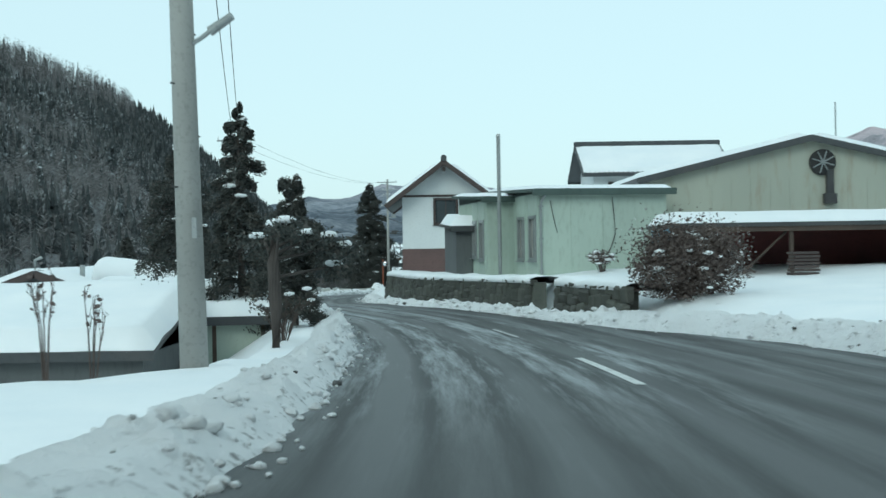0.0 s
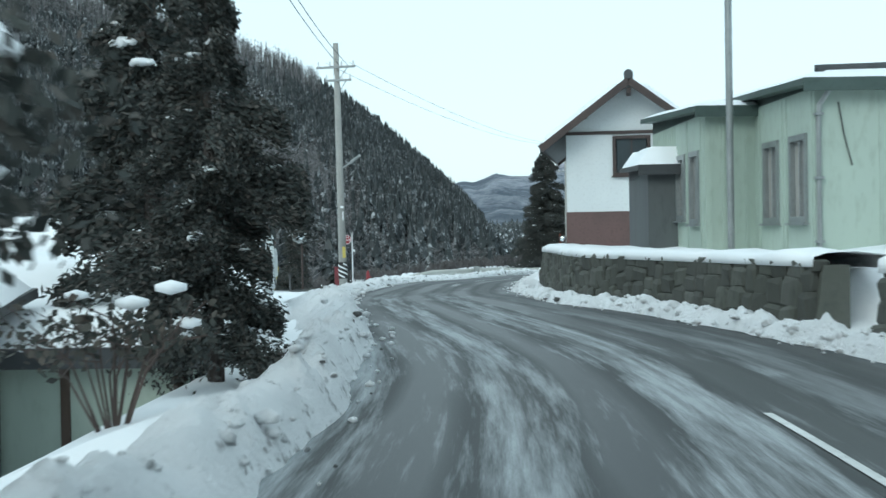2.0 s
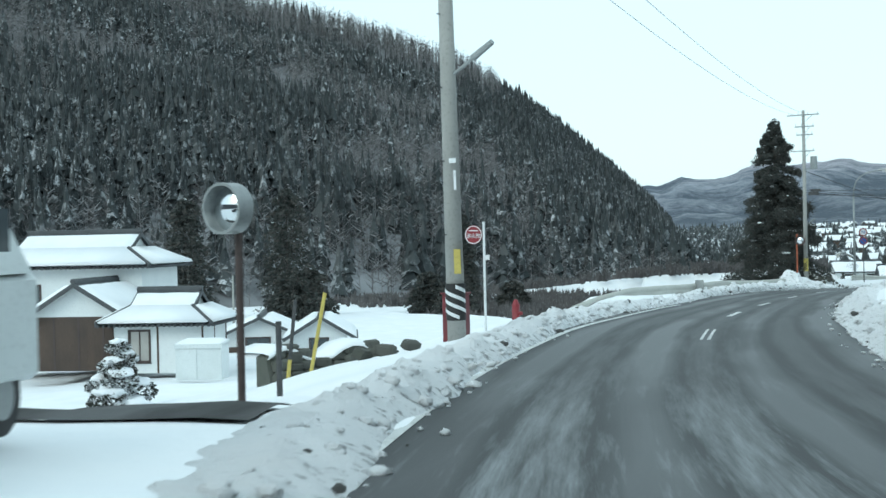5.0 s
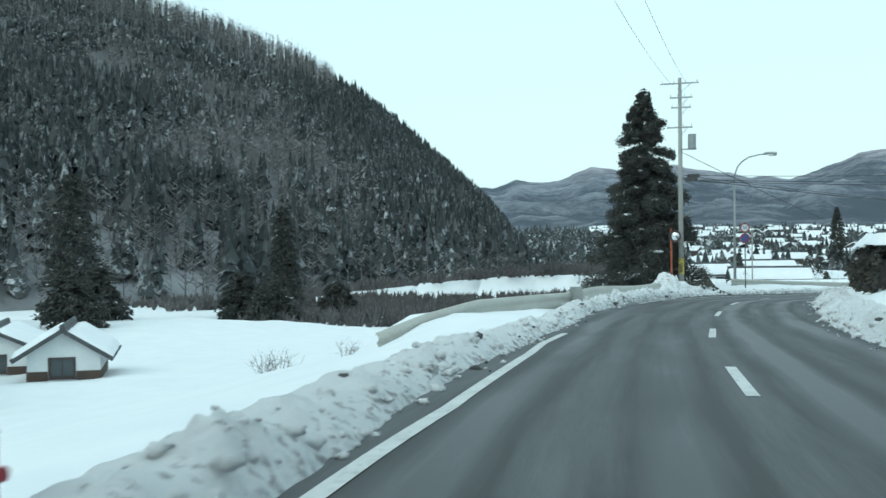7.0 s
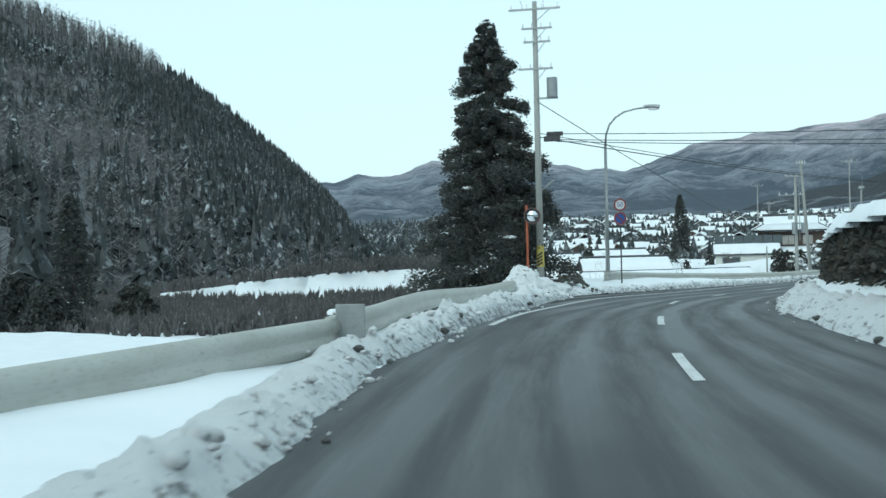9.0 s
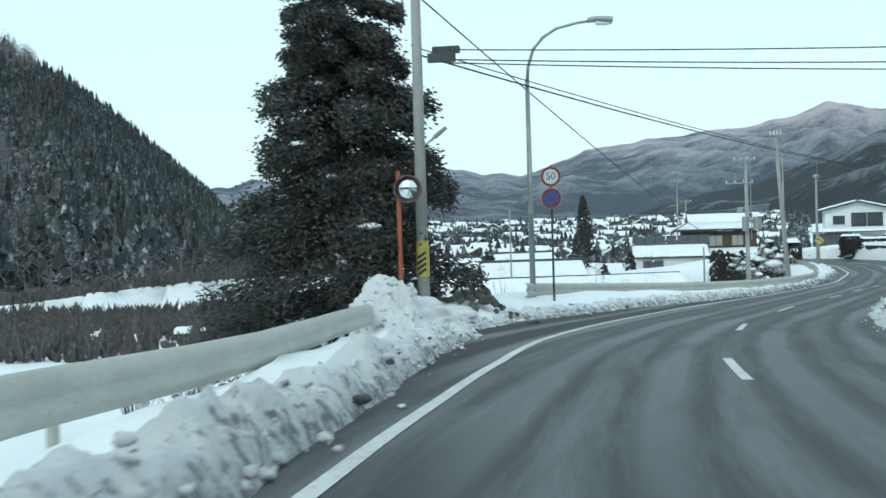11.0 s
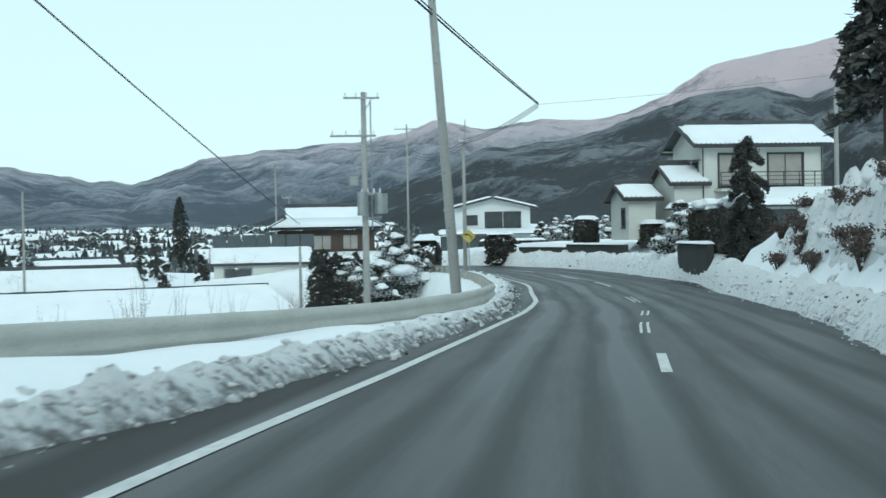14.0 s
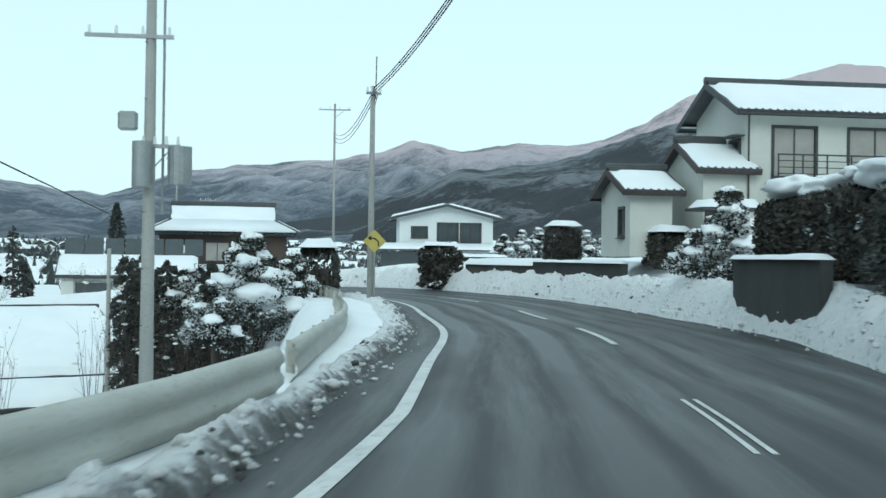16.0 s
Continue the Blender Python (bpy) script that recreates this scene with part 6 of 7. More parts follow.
hs = thing("hydrant_sign", -12.45, 75.75, -2.75, -8, "round red hydrant sign on a thin white post", "road sign")
part("post", tube(B(), (0.1, 0, -0.4), (0.1, 0, 3.1), 0.03, sides=10), WHITE, hs)
pl = part("plate", disc(0.225, 0.0, 0.012), RED, hs)
pl.location = (-0.16, -0.02, 2.8)
part("border", ring(0.195, 0.215, -0.002), WHITE, pl)
letters("消火栓", 0.125, WHITE, pl, Matrix.Translation((0, -0.01, -0.03)) @ FACE)
part("caption_bar", box(B(), -0.12, -0.006, 0.085, 0.12, -0.002, 0.11), WHITE, pl)
tg = part("reflector", box(B(), 0.14, -0.03, 2.2, 0.24, 0.0, 2.32), WHITE, hs)
hy = thing("fire_hydrant", -11.5, 75.3, -2.2, 0, "red fire hydrant standing in the snow", "hydrant")
part("barrel", tube(B(), (0, 0, -0.2), (0, 0, 0.62), 0.09, sides=16), RED, hy, "", True)
part("bonnet", tube(B(), (0, 0, 0.6), (0, 0, 0.74), 0.1, 0.035, 16), RED, hy)
part("nozzle", tube(B(), (0.05, -0.02, 0.42), (0.16, -0.04, 0.42), 0.04, sides=10), RED, hy)
CABINET_RED = surf("dull_cabinet_red", (0.15, 0.022, 0.03), (0.11, 0.02, 0.026), 2, 20, 0.5, 0.08)
hb = thing("hose_cabinet", -12.42, 73.6, -2.75, -10, "dark red hose cabinet on legs", "cabinet")
part("cabinet_body", box(B(), -0.26, -0.16, 0.42, 0.26, 0.16, 1.5, 0.015), CABINET_RED, hb)
part("door", box(B(), -0.23, -0.175, 0.47, 0.23, -0.162, 1.45), CABINET_RED, hb)
for x in (-0.23, 0.23):
    part("leg", box(B(), x - 0.03, -0.13, -0.3, x + 0.03, -0.07, 0.418), CABINET_RED, hb)
part("door_handle", box(B(), 0.12, -0.2, 0.9, 0.15, -0.176, 1.02), STEEL, hb)
part("top_lip", box(B(), -0.28, -0.19, 1.503, 0.28, 0.17, 1.54), CABINET_RED, hb)

rm = thing("road_mirror", -6.65, 154.3, -4.7, -8, "orange post with a round convex road mirror", "road mirror")
part("post", tube(B(), (0, 0, -0.3), (0, 0, 4.5), 0.07, sides=12), ORANGE, rm)
MIRROR = surf("mirror_face", (0.75, 0.78, 0.8), (0.72, 0.75, 0.77), 1, 20, 0.05, 0.0, 1.0)
def mirror_head(t, x, y, z, r, hood=None):
    bm = B()
    bmesh.ops.create_uvsphere(bm, u_segments=28, v_segments=12, radius=r * 1.6)
    bmesh.ops.bisect_plane(bm, geom=bm.verts[:] + bm.edges[:] + bm.faces[:], plane_co=(0, -r * 1.25, 0), plane_no=(0, 1, 0), clear_outer=True)
    bmesh.ops.translate(bm, verts=bm.verts, vec=(0, r * 1.25, 0))
    f = part("mirror", bm, MIRROR, t, "convex mirror face", True)
    f.location = (x, y, z)
    part("hood", ring(r * 0.98, r * 1.1, 0.06, thick=0.2), hood or ORANGE, f)
    part("back", disc(r, 0.02, 0.05), DARK, f)
mirror_head(rm, 0.3, -0.12, 3.95, 0.38, BROWN_BAND)
m2_ = thing("road_mirror", -10.30, 59.38, 0.30 - 2.2, -16, "round convex road mirror on a brown post by the driveway", "road mirror")
part("post", tube(B(), (0, 0, -0.9), (0, 0, 2.1), 0.04, sides=12), TRIM_WOOD, m2_)
mirror_head(m2_, 0.0, -0.1, 2.2, 0.23, STEEL)

asg = thing("warning_sign", 33.2, 227.4, -6.6, -22, "yellow diamond sign with a black left-curve arrow", "road sign")
part("post", tube(B(), (0, 0.05, -0.3), (0, 0.05, 2.9), 0.035, sides=10), STEEL, asg)
pl = part("plate", box(B(), -0.32, 0.0, -0.32, 0.32, 0.015, 0.32, 0.004), YELLOW, asg)
pl.matrix_basis = Matrix.Translation((0, 0, 2.75)) @ pose(0, 0, 0, 0, 45, 0)
ar = part("arrow", chain(B(), [(0.16, 0, -0.2), (0.15, 0, -0.02), (0.02, 0, 0.1), (-0.12, 0, 0.12)], 0.035, 0.035, 6), BLACK, pl)
ar.matrix_basis = pose(0, -0.004, 0, 0, -45, 0) @ Matrix.Diagonal((1, 0.15, 1, 1))
bm = B()
bm.faces.new([bm.verts.new(v) for v in ((-0.28, -0.008, 0.12), (-0.12, -0.008, 0.22), (-0.12, -0.008, 0.02))])
bmesh.ops.solidify(bm, geom=bm.faces[:], thickness=0.004)
ah = part("arrow_head", bm, BLACK, pl)
ah.matrix_basis = pose(0, 0, 0, 0, -45, 0)

for (x, y, h, lx, mat, lab) in ((-12.1, 64.0, 1.15, 0.0, DARK, "short dark marker post in the snow"), (-15.73, 73.16, 2.0, 12.0, YELLOW, "leaning yellow snow pole"), (-16.73, 74.1, 1.9, 7.0, DARK, "dark snow pole with a yellow foot"), (-4.15, 158.8, 1.0, 0, DARK, "short dark marker post in snow")):
    sp = thing("marker_pole", x, y, gz(x, y) - 0.05, 0, lab, "marker pole", "marker poles", ry=lx)
    part("stick", tube(B(), (0, 0, -0.3), (0, 0, h), 0.045, sides=8), mat, sp)
    if mat is DARK and h > 1.5:
        part("painted_foot", tube(B(), (0, 0, 0.0), (0, 0, 0.5), 0.05, sides=8), YELLOW, sp)
    if mat is YELLOW:
        part("dark_tip", tube(B(), (0, 0, 1.9), (0, 0, 2.05), 0.047, sides=8), BLACK, sp)


# ---- small white truck ----
kt = thing("pickup_truck", -10.5, 54.2, gz(-10.5, 54.2) + 0.02, 12, "small white pickup truck parked with its tail to the road", "truck")
bm = box(B(), -0.7, 0.55, 0.34, 0.7, 1.75, 1.1, 0.05)
cab = part("cab", bm, CAR_WHITE, kt)
bm = B()
lo = [(-0.7, 0.55, 1.1), (0.7, 0.55, 1.1), (0.7, 1.7, 1.1), (-0.7, 1.7, 1.1)]
hi = [(-0.6, 0.62, 1.72), (0.6, 0.62, 1.72), (0.6, 1.25, 1.72), (-0.6, 1.25, 1.72)]
vs_ = [bm.verts.new(v) for v in lo + hi]
for q in ((0, 1, 5, 4), (1, 2, 6, 5), (2, 3, 7, 6), (3, 0, 4, 7), (4, 5, 6, 7)):
    bm.faces.new([vs_[i] for i in q])
bmesh.ops.bevel(bm, geom=bm.edges[:], offset=0.05, segments=2, affect="EDGES")
part("cab_top", bm, CAR_WHITE, kt)
part("rear_window", box(B(), -0.42, 0.56, 1.22, 0.42, 0.6, 1.52, 0.01), GLASS, kt)
for sx in (-1, 1):
    part("side_window", box(B(), sx * 0.655 - 0.02, 0.75, 1.18, sx * 0.655 + 0.02, 1.35, 1.55), GLASS, kt)
part("windscreen", box(B(), -0.5, 1.5, 1.15, 0.5, 1.54, 1.5), GLASS, kt)
part("load_bed", box(B(), -0.7, -1.5, 0.6, 0.7, 0.5, 0.68), CAR_WHITE, kt)
for nm, c in (("side_gate", (-0.72, -1.5, 0.6, -0.68, 0.5, 0.98)), ("side_gate", (0.68, -1.5, 0.6, 0.72, 0.5, 0.98)), ("tail_gate", (-0.7, -1.54, 0.6, 0.7, -1.5, 0.98)), ("head_board", (-0.7, 0.46, 0.68, 0.7, 0.5, 1.15))):
    part(nm, box(B(), *c), CAR_WHITE, kt)
snow_sheet(kt, 1.3, 1.9, 0.12, Matrix.Translation((-0.65, -1.45, 0.685)), 99, "bed_snow")
for sx in (-0.55, 0.55):
    part("tail_light", box(B(), sx - 0.1, -1.57, 0.42, sx + 0.1, -1.53, 0.56), RED, kt)
part("rear_bumper", box(B(), -0.68, -1.56, 0.4, 0.68, -1.5, 0.41), DARK, kt)
part("plate", box(B(), -0.16, -1.56, 0.36, 0.16, -1.545, 0.5), YELLOW, kt)
part("chassis", box(B(), -0.5, -1.45, 0.28, 0.5, 1.5, 0.595), BLACK, kt)
for sx in (-1, 1):
    part("side_guard", box(B(), sx * 0.68 - 0.015, -0.55, 0.3, sx * 0.68 + 0.015, 0.5, 0.56), CAR_WHITE, kt)
    part("mud_flap", box(B(), sx * 0.6 - 0.1, -1.35, 0.12, sx * 0.6 + 0.1, -1.33, 0.5), BLACK, kt)
for sx in (-0.6, 0.6):
    for yy in (-0.95, 1.2):
        w = part("wheel", tube(B(), (sx - 0.07, yy, 0.27), (sx + 0.07, yy, 0.27), 0.27, sides=20), BLACK, kt)
        part("rim", tube(B(), (sx - 0.08, yy, 0.27), (sx + 0.08, yy, 0.27), 0.16, sides=14), STEEL, w)


# ---- driveway spur beside the road ----
dv = []
for k in np.linspace(0, 1, 14):
    for w in np.linspace(-1, 1, 5):
        q = at(61.5 - 0.5 * k + 0.75 * w * (1 + 0.15 * math.sin(9 * k + 2 * w)), -2.7 - 6.0 * k)
        dv.append((q[0], q[1], max(gz(q[0], q[1]), q[2] - 0.15 - 0.25 * k) + 0.09 - 0.06 * w * w))
drive = raw("driveway", dv, grid_faces(5, 14), ASPHALT, smooth=True)
lay = drive.data.uv_layers.new(name="road")
for lp_ in drive.data.loops:
    co_ = drive.data.vertices[lp_.vertex_index].co
    lay.data[lp_.index].uv = (co_.x, co_.y)
drive.data.attributes.new("ice", "FLOAT", "POINT").data.foreach_set("value", [0.5] * len(dv))
tagged(drive, "bare wet driveway between snow edges", "driveway", kind="structure")


# ================= vegetation =================
def leaf_mesh(name, P, D, size, mat, parent, rnd, flat=0.5, slim=0.34):
    """Many small pieces: at points P, leaning along directions D."""
    n = len(P)
    a = D + rnd.normal(0, 0.5, (n, 3))
    a /= np.linalg.norm(a, axis=1)[:, None] + 1e-9
    b = np.cross(a, rnd.normal(0, 1, (n, 3)) * (1, 1, flat) + (0, 0, 0.4))
    b /= np.linalg.norm(b, axis=1)[:, None] + 1e-9
    s = (size * rnd.uniform(0.6, 1.4, n))[:, None]
    V = np.stack([P - a * s * 0.5, P + b * s * slim, P + a * s * 0.62, P - b * s * slim], 1).reshape(-1, 3)
    F = np.arange(4 * n).reshape(n, 4)
    return raw(name, V, F, mat, parent)


def conifer(x, y, z, h, r, label, n=5000, seed=0, mat=None, leaf=0.32, low=0.06, droop=0.35, ragged=0.3, snow=30, group="", taper=0.85):
    """A trunk, tiered limbs and a crown of drooping sprays with gaps between the limbs."""
    rnd = np.random.RandomState(seed)
    t = thing("conifer_tree", x, y, z, 0, label, "tree", group)
    part("trunk", chain(B(), [(0, 0, -0.6), (0.03, 0.02, h * 0.3), (-0.03, 0.03, h * 0.7), (0, 0, h * 0.98)], 0.035 * h ** 0.9 * 0.5 + 0.05, 0.02), BARK, t)
    limbs = int(h * 7)
    P, D, tips = [], [], []
    per = n // limbs
    bm = B()
    for i in range(limbs):
        k = low + (1 - low) * (i + rnd.rand()) / limbs
        ang = i * 2.4 + rnd.uniform(-0.5, 0.5)
        ln = r * (1 - k) ** taper * rnd.uniform(1 - ragged, 1 + ragged * 0.6) + 0.12
        d = np.array([math.cos(ang), math.sin(ang), 0.0])
        q = np.abs(rnd.beta(2.2, 1.3, per))
        side = np.array([-d[1], d[0], 0])
        pts = d * (q * ln)[:, None] + side * (rnd.normal(0, 0.16, per) * ln * (0.4 + q * 0.6))[:, None]
        pts[:, 2] += k * h - droop * ln * q ** 1.6 + rnd.normal(0, 0.05 * ln + 0.05, per) + (0.25 * ln * (k > 0.75)) * q
        P.append(pts)
        D.append(np.tile(d + (0, 0, -0.25), (per, 1)))
        tips.append(d * ln * 0.75 + (0, 0, k * h - droop * ln * 0.55 + 0.06))
        if i % 2 == 0 and ln > 0.5:
            chain(bm, [(0, 0, k * h), d * ln * 0.5 + (0, 0, k * h - droop * ln * 0.25), d * ln * 0.9 + (0, 0, k * h - droop * ln * 0.8)], 0.035, 0.01, 4)
    tagged(part("branchwork", bm, BARK, t), kind="stuff")
    leaf_mesh("crown", np.concatenate(P), np.concatenate(D), leaf, mat or CONIFER, t, rnd, slim=0.22)
    if snow:
        bm = B()
        for i in rnd.choice(len(tips), min(snow, len(tips)), False):
            # a few lumps strung along the bough
            for j in range(3):
                sc = rnd.uniform(0.045, 0.13) * min(1.5, r / 1.6)
                c = Vector(tips[i]) * 1.0
                f = rnd.uniform(0.55, 1.1)
                c.x, c.y, c.z = c.x * f, c.y * f, c.z + sc * 0.2 + (1 - f) * droop * 0.5
                bmesh.ops.create_icosphere(bm, subdivisions=2, radius=1.0, matrix=Matrix.Translation(c) @ Matrix.Rotation(rnd.uniform(0, 3), 4, "Z") @ Matrix.Diagonal((sc * rnd.uniform(1, 2.2), sc * rnd.uniform(0.8, 1.4), sc * 0.5, 1)))
        for v in bm.verts:
            v.co += Vector(noise.noise_vector(v.co * 7)) * 0.05
        part("snow_clumps", bm, SNOW, t, "clumps of snow on the boughs", True)
    return t


def cloud_pine(x, y, h, seed, label="clipped garden pine with snow on its pads", w=1.0, top=None):
    """A garden pine: bent trunk, leaf pads in tiers, snow on each pad."""
    rnd = np.random.RandomState(seed)
    z0 = gz(x, y) - 0.1 if top is None else top - h
    t = thing("garden_pine", x, y, z0, 0, label, "tree", "garden pines")
    part("trunk", chain(B(), [(0, 0, gz(x, y) - z0 - 0.3), (0.15, 0.05, h * 0.3), (-0.1, 0.1, h * 0.6), (0.05, 0, h * 0.95)], 0.12, 0.04), BARK, t)
    n = int(4 + h * 2)
    for i in range(n):
        k = (i + 0.5) / n
        a = i * 2.4 + rnd.uniform(-0.4, 0.4)
        rr = (0.95 * (1 - k) + 0.12) * w * h * 0.33
        c = np.array([rr * math.cos(a), rr * math.sin(a), h * (0.2 + 0.78 * k)]) if i < n - 1 else np.array([0, 0, h])
        s = (0.75 * (1 - k) + 0.42) * w * h * 0.27 + 0.12
        d = rnd.normal(0, 1, (900, 3))
        d /= np.linalg.norm(d, axis=1)[:, None]
        P = c + d * (rnd.uniform(0.6, 1, 900) ** 0.5)[:, None] * np.array([s, s, s * 0.55])
        leaf_mesh("leaf_pad", P, d, 0.11, CLIPPED, t, rnd)
        bm = B()
        bmesh.ops.create_icosphere(bm, subdivisions=3, radius=1.0)
        for v in bm.verts:
            v.co *= 1 + 0.45 * noise.fractal(v.co * 1.5 + Vector((seed, i, 0)), 0.8, 2, 3)
            v.co = Vector((c[0] + v.co.x * s * 0.66, c[1] + v.co.y * s * 0.66, c[2] + s * 0.36 + v.co.z * s * (0.38 if v.co.z > 0 else 0.16)))
        part("pad_snow", bm, SNOW, t, "rounded snow on the pad", True)
        part("branch", tube(B(), (0, 0, c[2] - s * 0.3), c, 0.03, 0.02, 5), BARK, t)
    return t


def hedge(x, y, z, w, d, h, rz, label, seed=0, snow=0.2, n=2600, mat=None, leaf=0.2):
    """A clipped hedge: dark twiggy core, leaves over its faces, uneven snow on top."""
    rnd = np.random.RandomState(seed)
    t = thing("hedge", x, y, z, rz, label, "hedge", "hedges")
    part("core", box(B(), -w / 2 + 0.3, -d / 2 + 0.25, -0.2, w / 2 - 0.3, d / 2 - 0.25, h * 0.72, 0.15), BARK, t)
    p = rnd.uniform(-0.5, 0.5, (n, 3))
    ax = rnd.choice(3, n, p=[d * h / (d * h + w * h + w * d), w * h / (d * h + w * h + w * d), w * d / (d * h + w * h + w * d)])
    sg_ = rnd.choice([-0.5, 0.5], n)
    p[np.arange(n), ax] = sg_
    nr = np.zeros((n, 3))
    nr[np.arange(n), ax] = sg_ * 2
    wob = np.array([noise.noise((q[0] * w * 0.9, q[1] * d * 0.9 + seed, q[2] * h * 0.9)) for q in p])
    P = p * (w, d, h) + (0, 0, h / 2) + nr * (wob * 0.16 - 0.04)[:, None] + rnd.normal(0, 0.05, (n, 3))
    fall = np.maximum(np.abs(P[:, 0]) / (w / 2), np.abs(P[:, 1]) / (d / 2) * 0.9)
    P[:, 2] *= 1 - 0.22 * np.clip(fall, 0, 1.1) ** 5 + 0.12 * np.array([noise.noise((q[0] * 0.7, q[1] * 0.7, seed + 3.3)) for q in P])
    leaf_mesh("leaves", P, nr, leaf, mat or HEDGE, t, rnd)
    if snow:
        snow_sheet(t, w + 0.1, d + 0.1, snow, Matrix.Translation((-w / 2 - 0.05, -d / 2 - 0.05, h + 0.02)), seed + 200, "hedge_snow", 0.35)
    return t


def bush(x, y, z, h, w, label, seed=0, n=26, mat=None, leaves=0, name="bare_bush", category="bush", group="", snow=0):
    """A leafless bush: many bent stems that fork, some with dry leaves."""
    rnd = np.random.RandomState(seed)
    t = thing(name, x, y, z, 0, label, category, group)
    bm = B()
    L_ = []
    for i in range(n):
        a, sp = rnd.uniform(0, 6.28), rnd.uniform(0.1, 1) ** 0.7
        hh = h * rnd.uniform(0.55, 1.0)
        tip = np.array([math.cos(a) * w * sp, math.sin(a) * w * sp, hh])
        midp = tip * (0.5, 0.5, 0.55) + rnd.normal(0, 0.05 * w, 3)
        chain(bm, [(0.1 * tip[0], 0.1 * tip[1], -0.2), midp, tip], 0.011 * h ** 0.5 + 0.003, 0.004, 4)
        for k in range(4):
            q = midp + (tip - midp) * rnd.uniform(0, 0.9)
            e = q + np.array([rnd.normal(0, 0.25 * w), rnd.normal(0, 0.25 * w), rnd.uniform(0.05, 0.3) * h])
            chain(bm, [q, (q + e) / 2 + rnd.normal(0, 0.03, 3), e], 0.009, 0.003, 3)
            L_.append(e)
            L_.append((q + e) / 2)
        L_.append(tip)
    tagged(part("branchwork", bm, TWIG, t), kind="stuff")
    if leaves:
        L_ = np.array(L_)
        P = L_[rnd.randint(0, len(L_), leaves)] + rnd.normal(0, 0.12 * w, (leaves, 3))
        if leaves > 5000:
            q = rnd.normal(0, 1, (leaves // 2, 3))
            q /= np.linalg.norm(q, axis=1)[:, None]
            P[: leaves // 2] = q * (rnd.uniform(0.3, 1, leaves // 2) ** 0.5)[:, None] * (w * 1.05, w * 1.05, h * 0.5) * (1 + 0.18 * np.sin(q[:, :1] * 9 + q[:, 1:2] * 7)) + (0, 0, h * 0.45)
        P[:, 2] = np.abs(P[:, 2])
        leaf_mesh("leaves", P, rnd.normal(0, 1, (leaves, 3)), 0.075, mat or BUSH, t, rnd)
    if snow:
        bm = B()
        for i in range(snow):
            p = L_[rnd.randint(0, len(L_))] if not leaves else P[rnd.randint(0, leaves)]
            sc = rnd.uniform(0.05, 0.14)
            bmesh.ops.create_icosphere(bm, subdivisions=1, radius=1, matrix=Matrix.Translation(Vector(p)) @ Matrix.Diagonal((sc * 1.5, sc * 1.2, sc * 0.6, 1)))
        part("snow_clumps", bm, SNOW, t, "", True)
    return t


# ---- beside the road at the start ----
conifer(-5.32, 34.2, -1.99, 7.3, 1.6, "dark pointed fir with layered boughs above the yard", 42000, 1, leaf=0.11, ragged=0.5, snow=20, taper=0.7)
conifer(-3.31, 31.0, -1.65, 4.6, 1.05, "dense dark conifer with snow flecks by the road", 90000, 2, leaf=0.058, taper=0.45, ragged=0.55, snow=22, low=0.2)
conifer(-5.32, 26.0, -2.08, 5.4, 1.05, "narrow dark cypress behind the utility pole", 30000, 3, leaf=0.062, taper=0.4, ragged=0.4, snow=10, low=0.5)
ot = thing("pruned_tree", -2.66, 22.4, gz(-2.66, 22.4) - 0.1, 0, "thick pruned trunk with a few boughs and snow clumps", "tree")
part("trunk", chain(B(), [(0, 0, -0.5), (0.02, 0, 0.9), (-0.03, 0.02, 1.8), (0.0, 0.0, 2.55)], 0.15, 0.11, 12), BARK, ot)
rr_ = np.random.RandomState(8)
for i, (tx, ty, tz) in enumerate(((0.6, 0.3, 2.35), (1.05, 0.5, 2.3), (1.35, 0.7, 2.1), (-0.4, 0.4, 2.3), (0.3, -0.5, 2.6), (1.1, 1.0, 1.7))):
    part("bough", chain(B(), [(0, 0, 2.1 - 0.12 * i), (tx * 0.5, ty * 0.5, tz - 0.1), (tx, ty, tz)], 0.04, 0.02, 6), BARK, ot)
    P = np.array([tx, ty, tz - 0.12]) + rr_.normal(0, 1, (420, 3)) * (0.2, 0.2, 0.12)
    leaf_mesh("leaves", P, rr_.normal(0, 1, (420, 3)), 0.075, CONIFER, ot, rr_)
    bm = B()
    bmesh.ops.create_icosphere(bm, subdivisions=2, radius=1)
    for v in bm.verts:
        v.co *= 1 + 0.35 * noise.noise(v.co * 1.7 + Vector((i * 3.1, 0, 0)))
        v.co = Vector((tx + v.co.x * 0.2, ty + v.co.y * 0.17, tz + 0.06 + v.co.z * 0.08))
    part("snow_clump", bm, SNOW, ot, "fat clump of snow", True)
bm = B()
bmesh.ops.create_icosphere(bm, subdivisions=2, radius=1, matrix=Matrix.Translation((0, 0, 2.6)) @ Matrix.Diagonal((0.17, 0.17, 0.1, 1)))
part("snow_cap", bm, SNOW, ot, "", True)
bush(-2.8, 24.3, gz(-2.8, 24.3), 1.0, 0.55, "leafy winter shrub under the conifers", 11, 22, HEDGE, 420, snow=2)
bush(-3.27, 28.5, gz(-3.27, 28.5), 1.0, 0.8, "leafy winter shrub under the conifers", 12, 18, HEDGE, 700, snow=4)
for i, (s, u) in enumerate(((14.4, -6.0), (14.8, -5.35), (16.2, -5.15))):
    p = at(s, u)
    bush(p[0], p[1], gz(p[0], p[1]) - 0.05, 1.45, 0.2, "thin leafless roadside sapling with tied stakes", 20 + i, 4, leaves=30, name="sapling", category="sapling", group="roadside saplings")

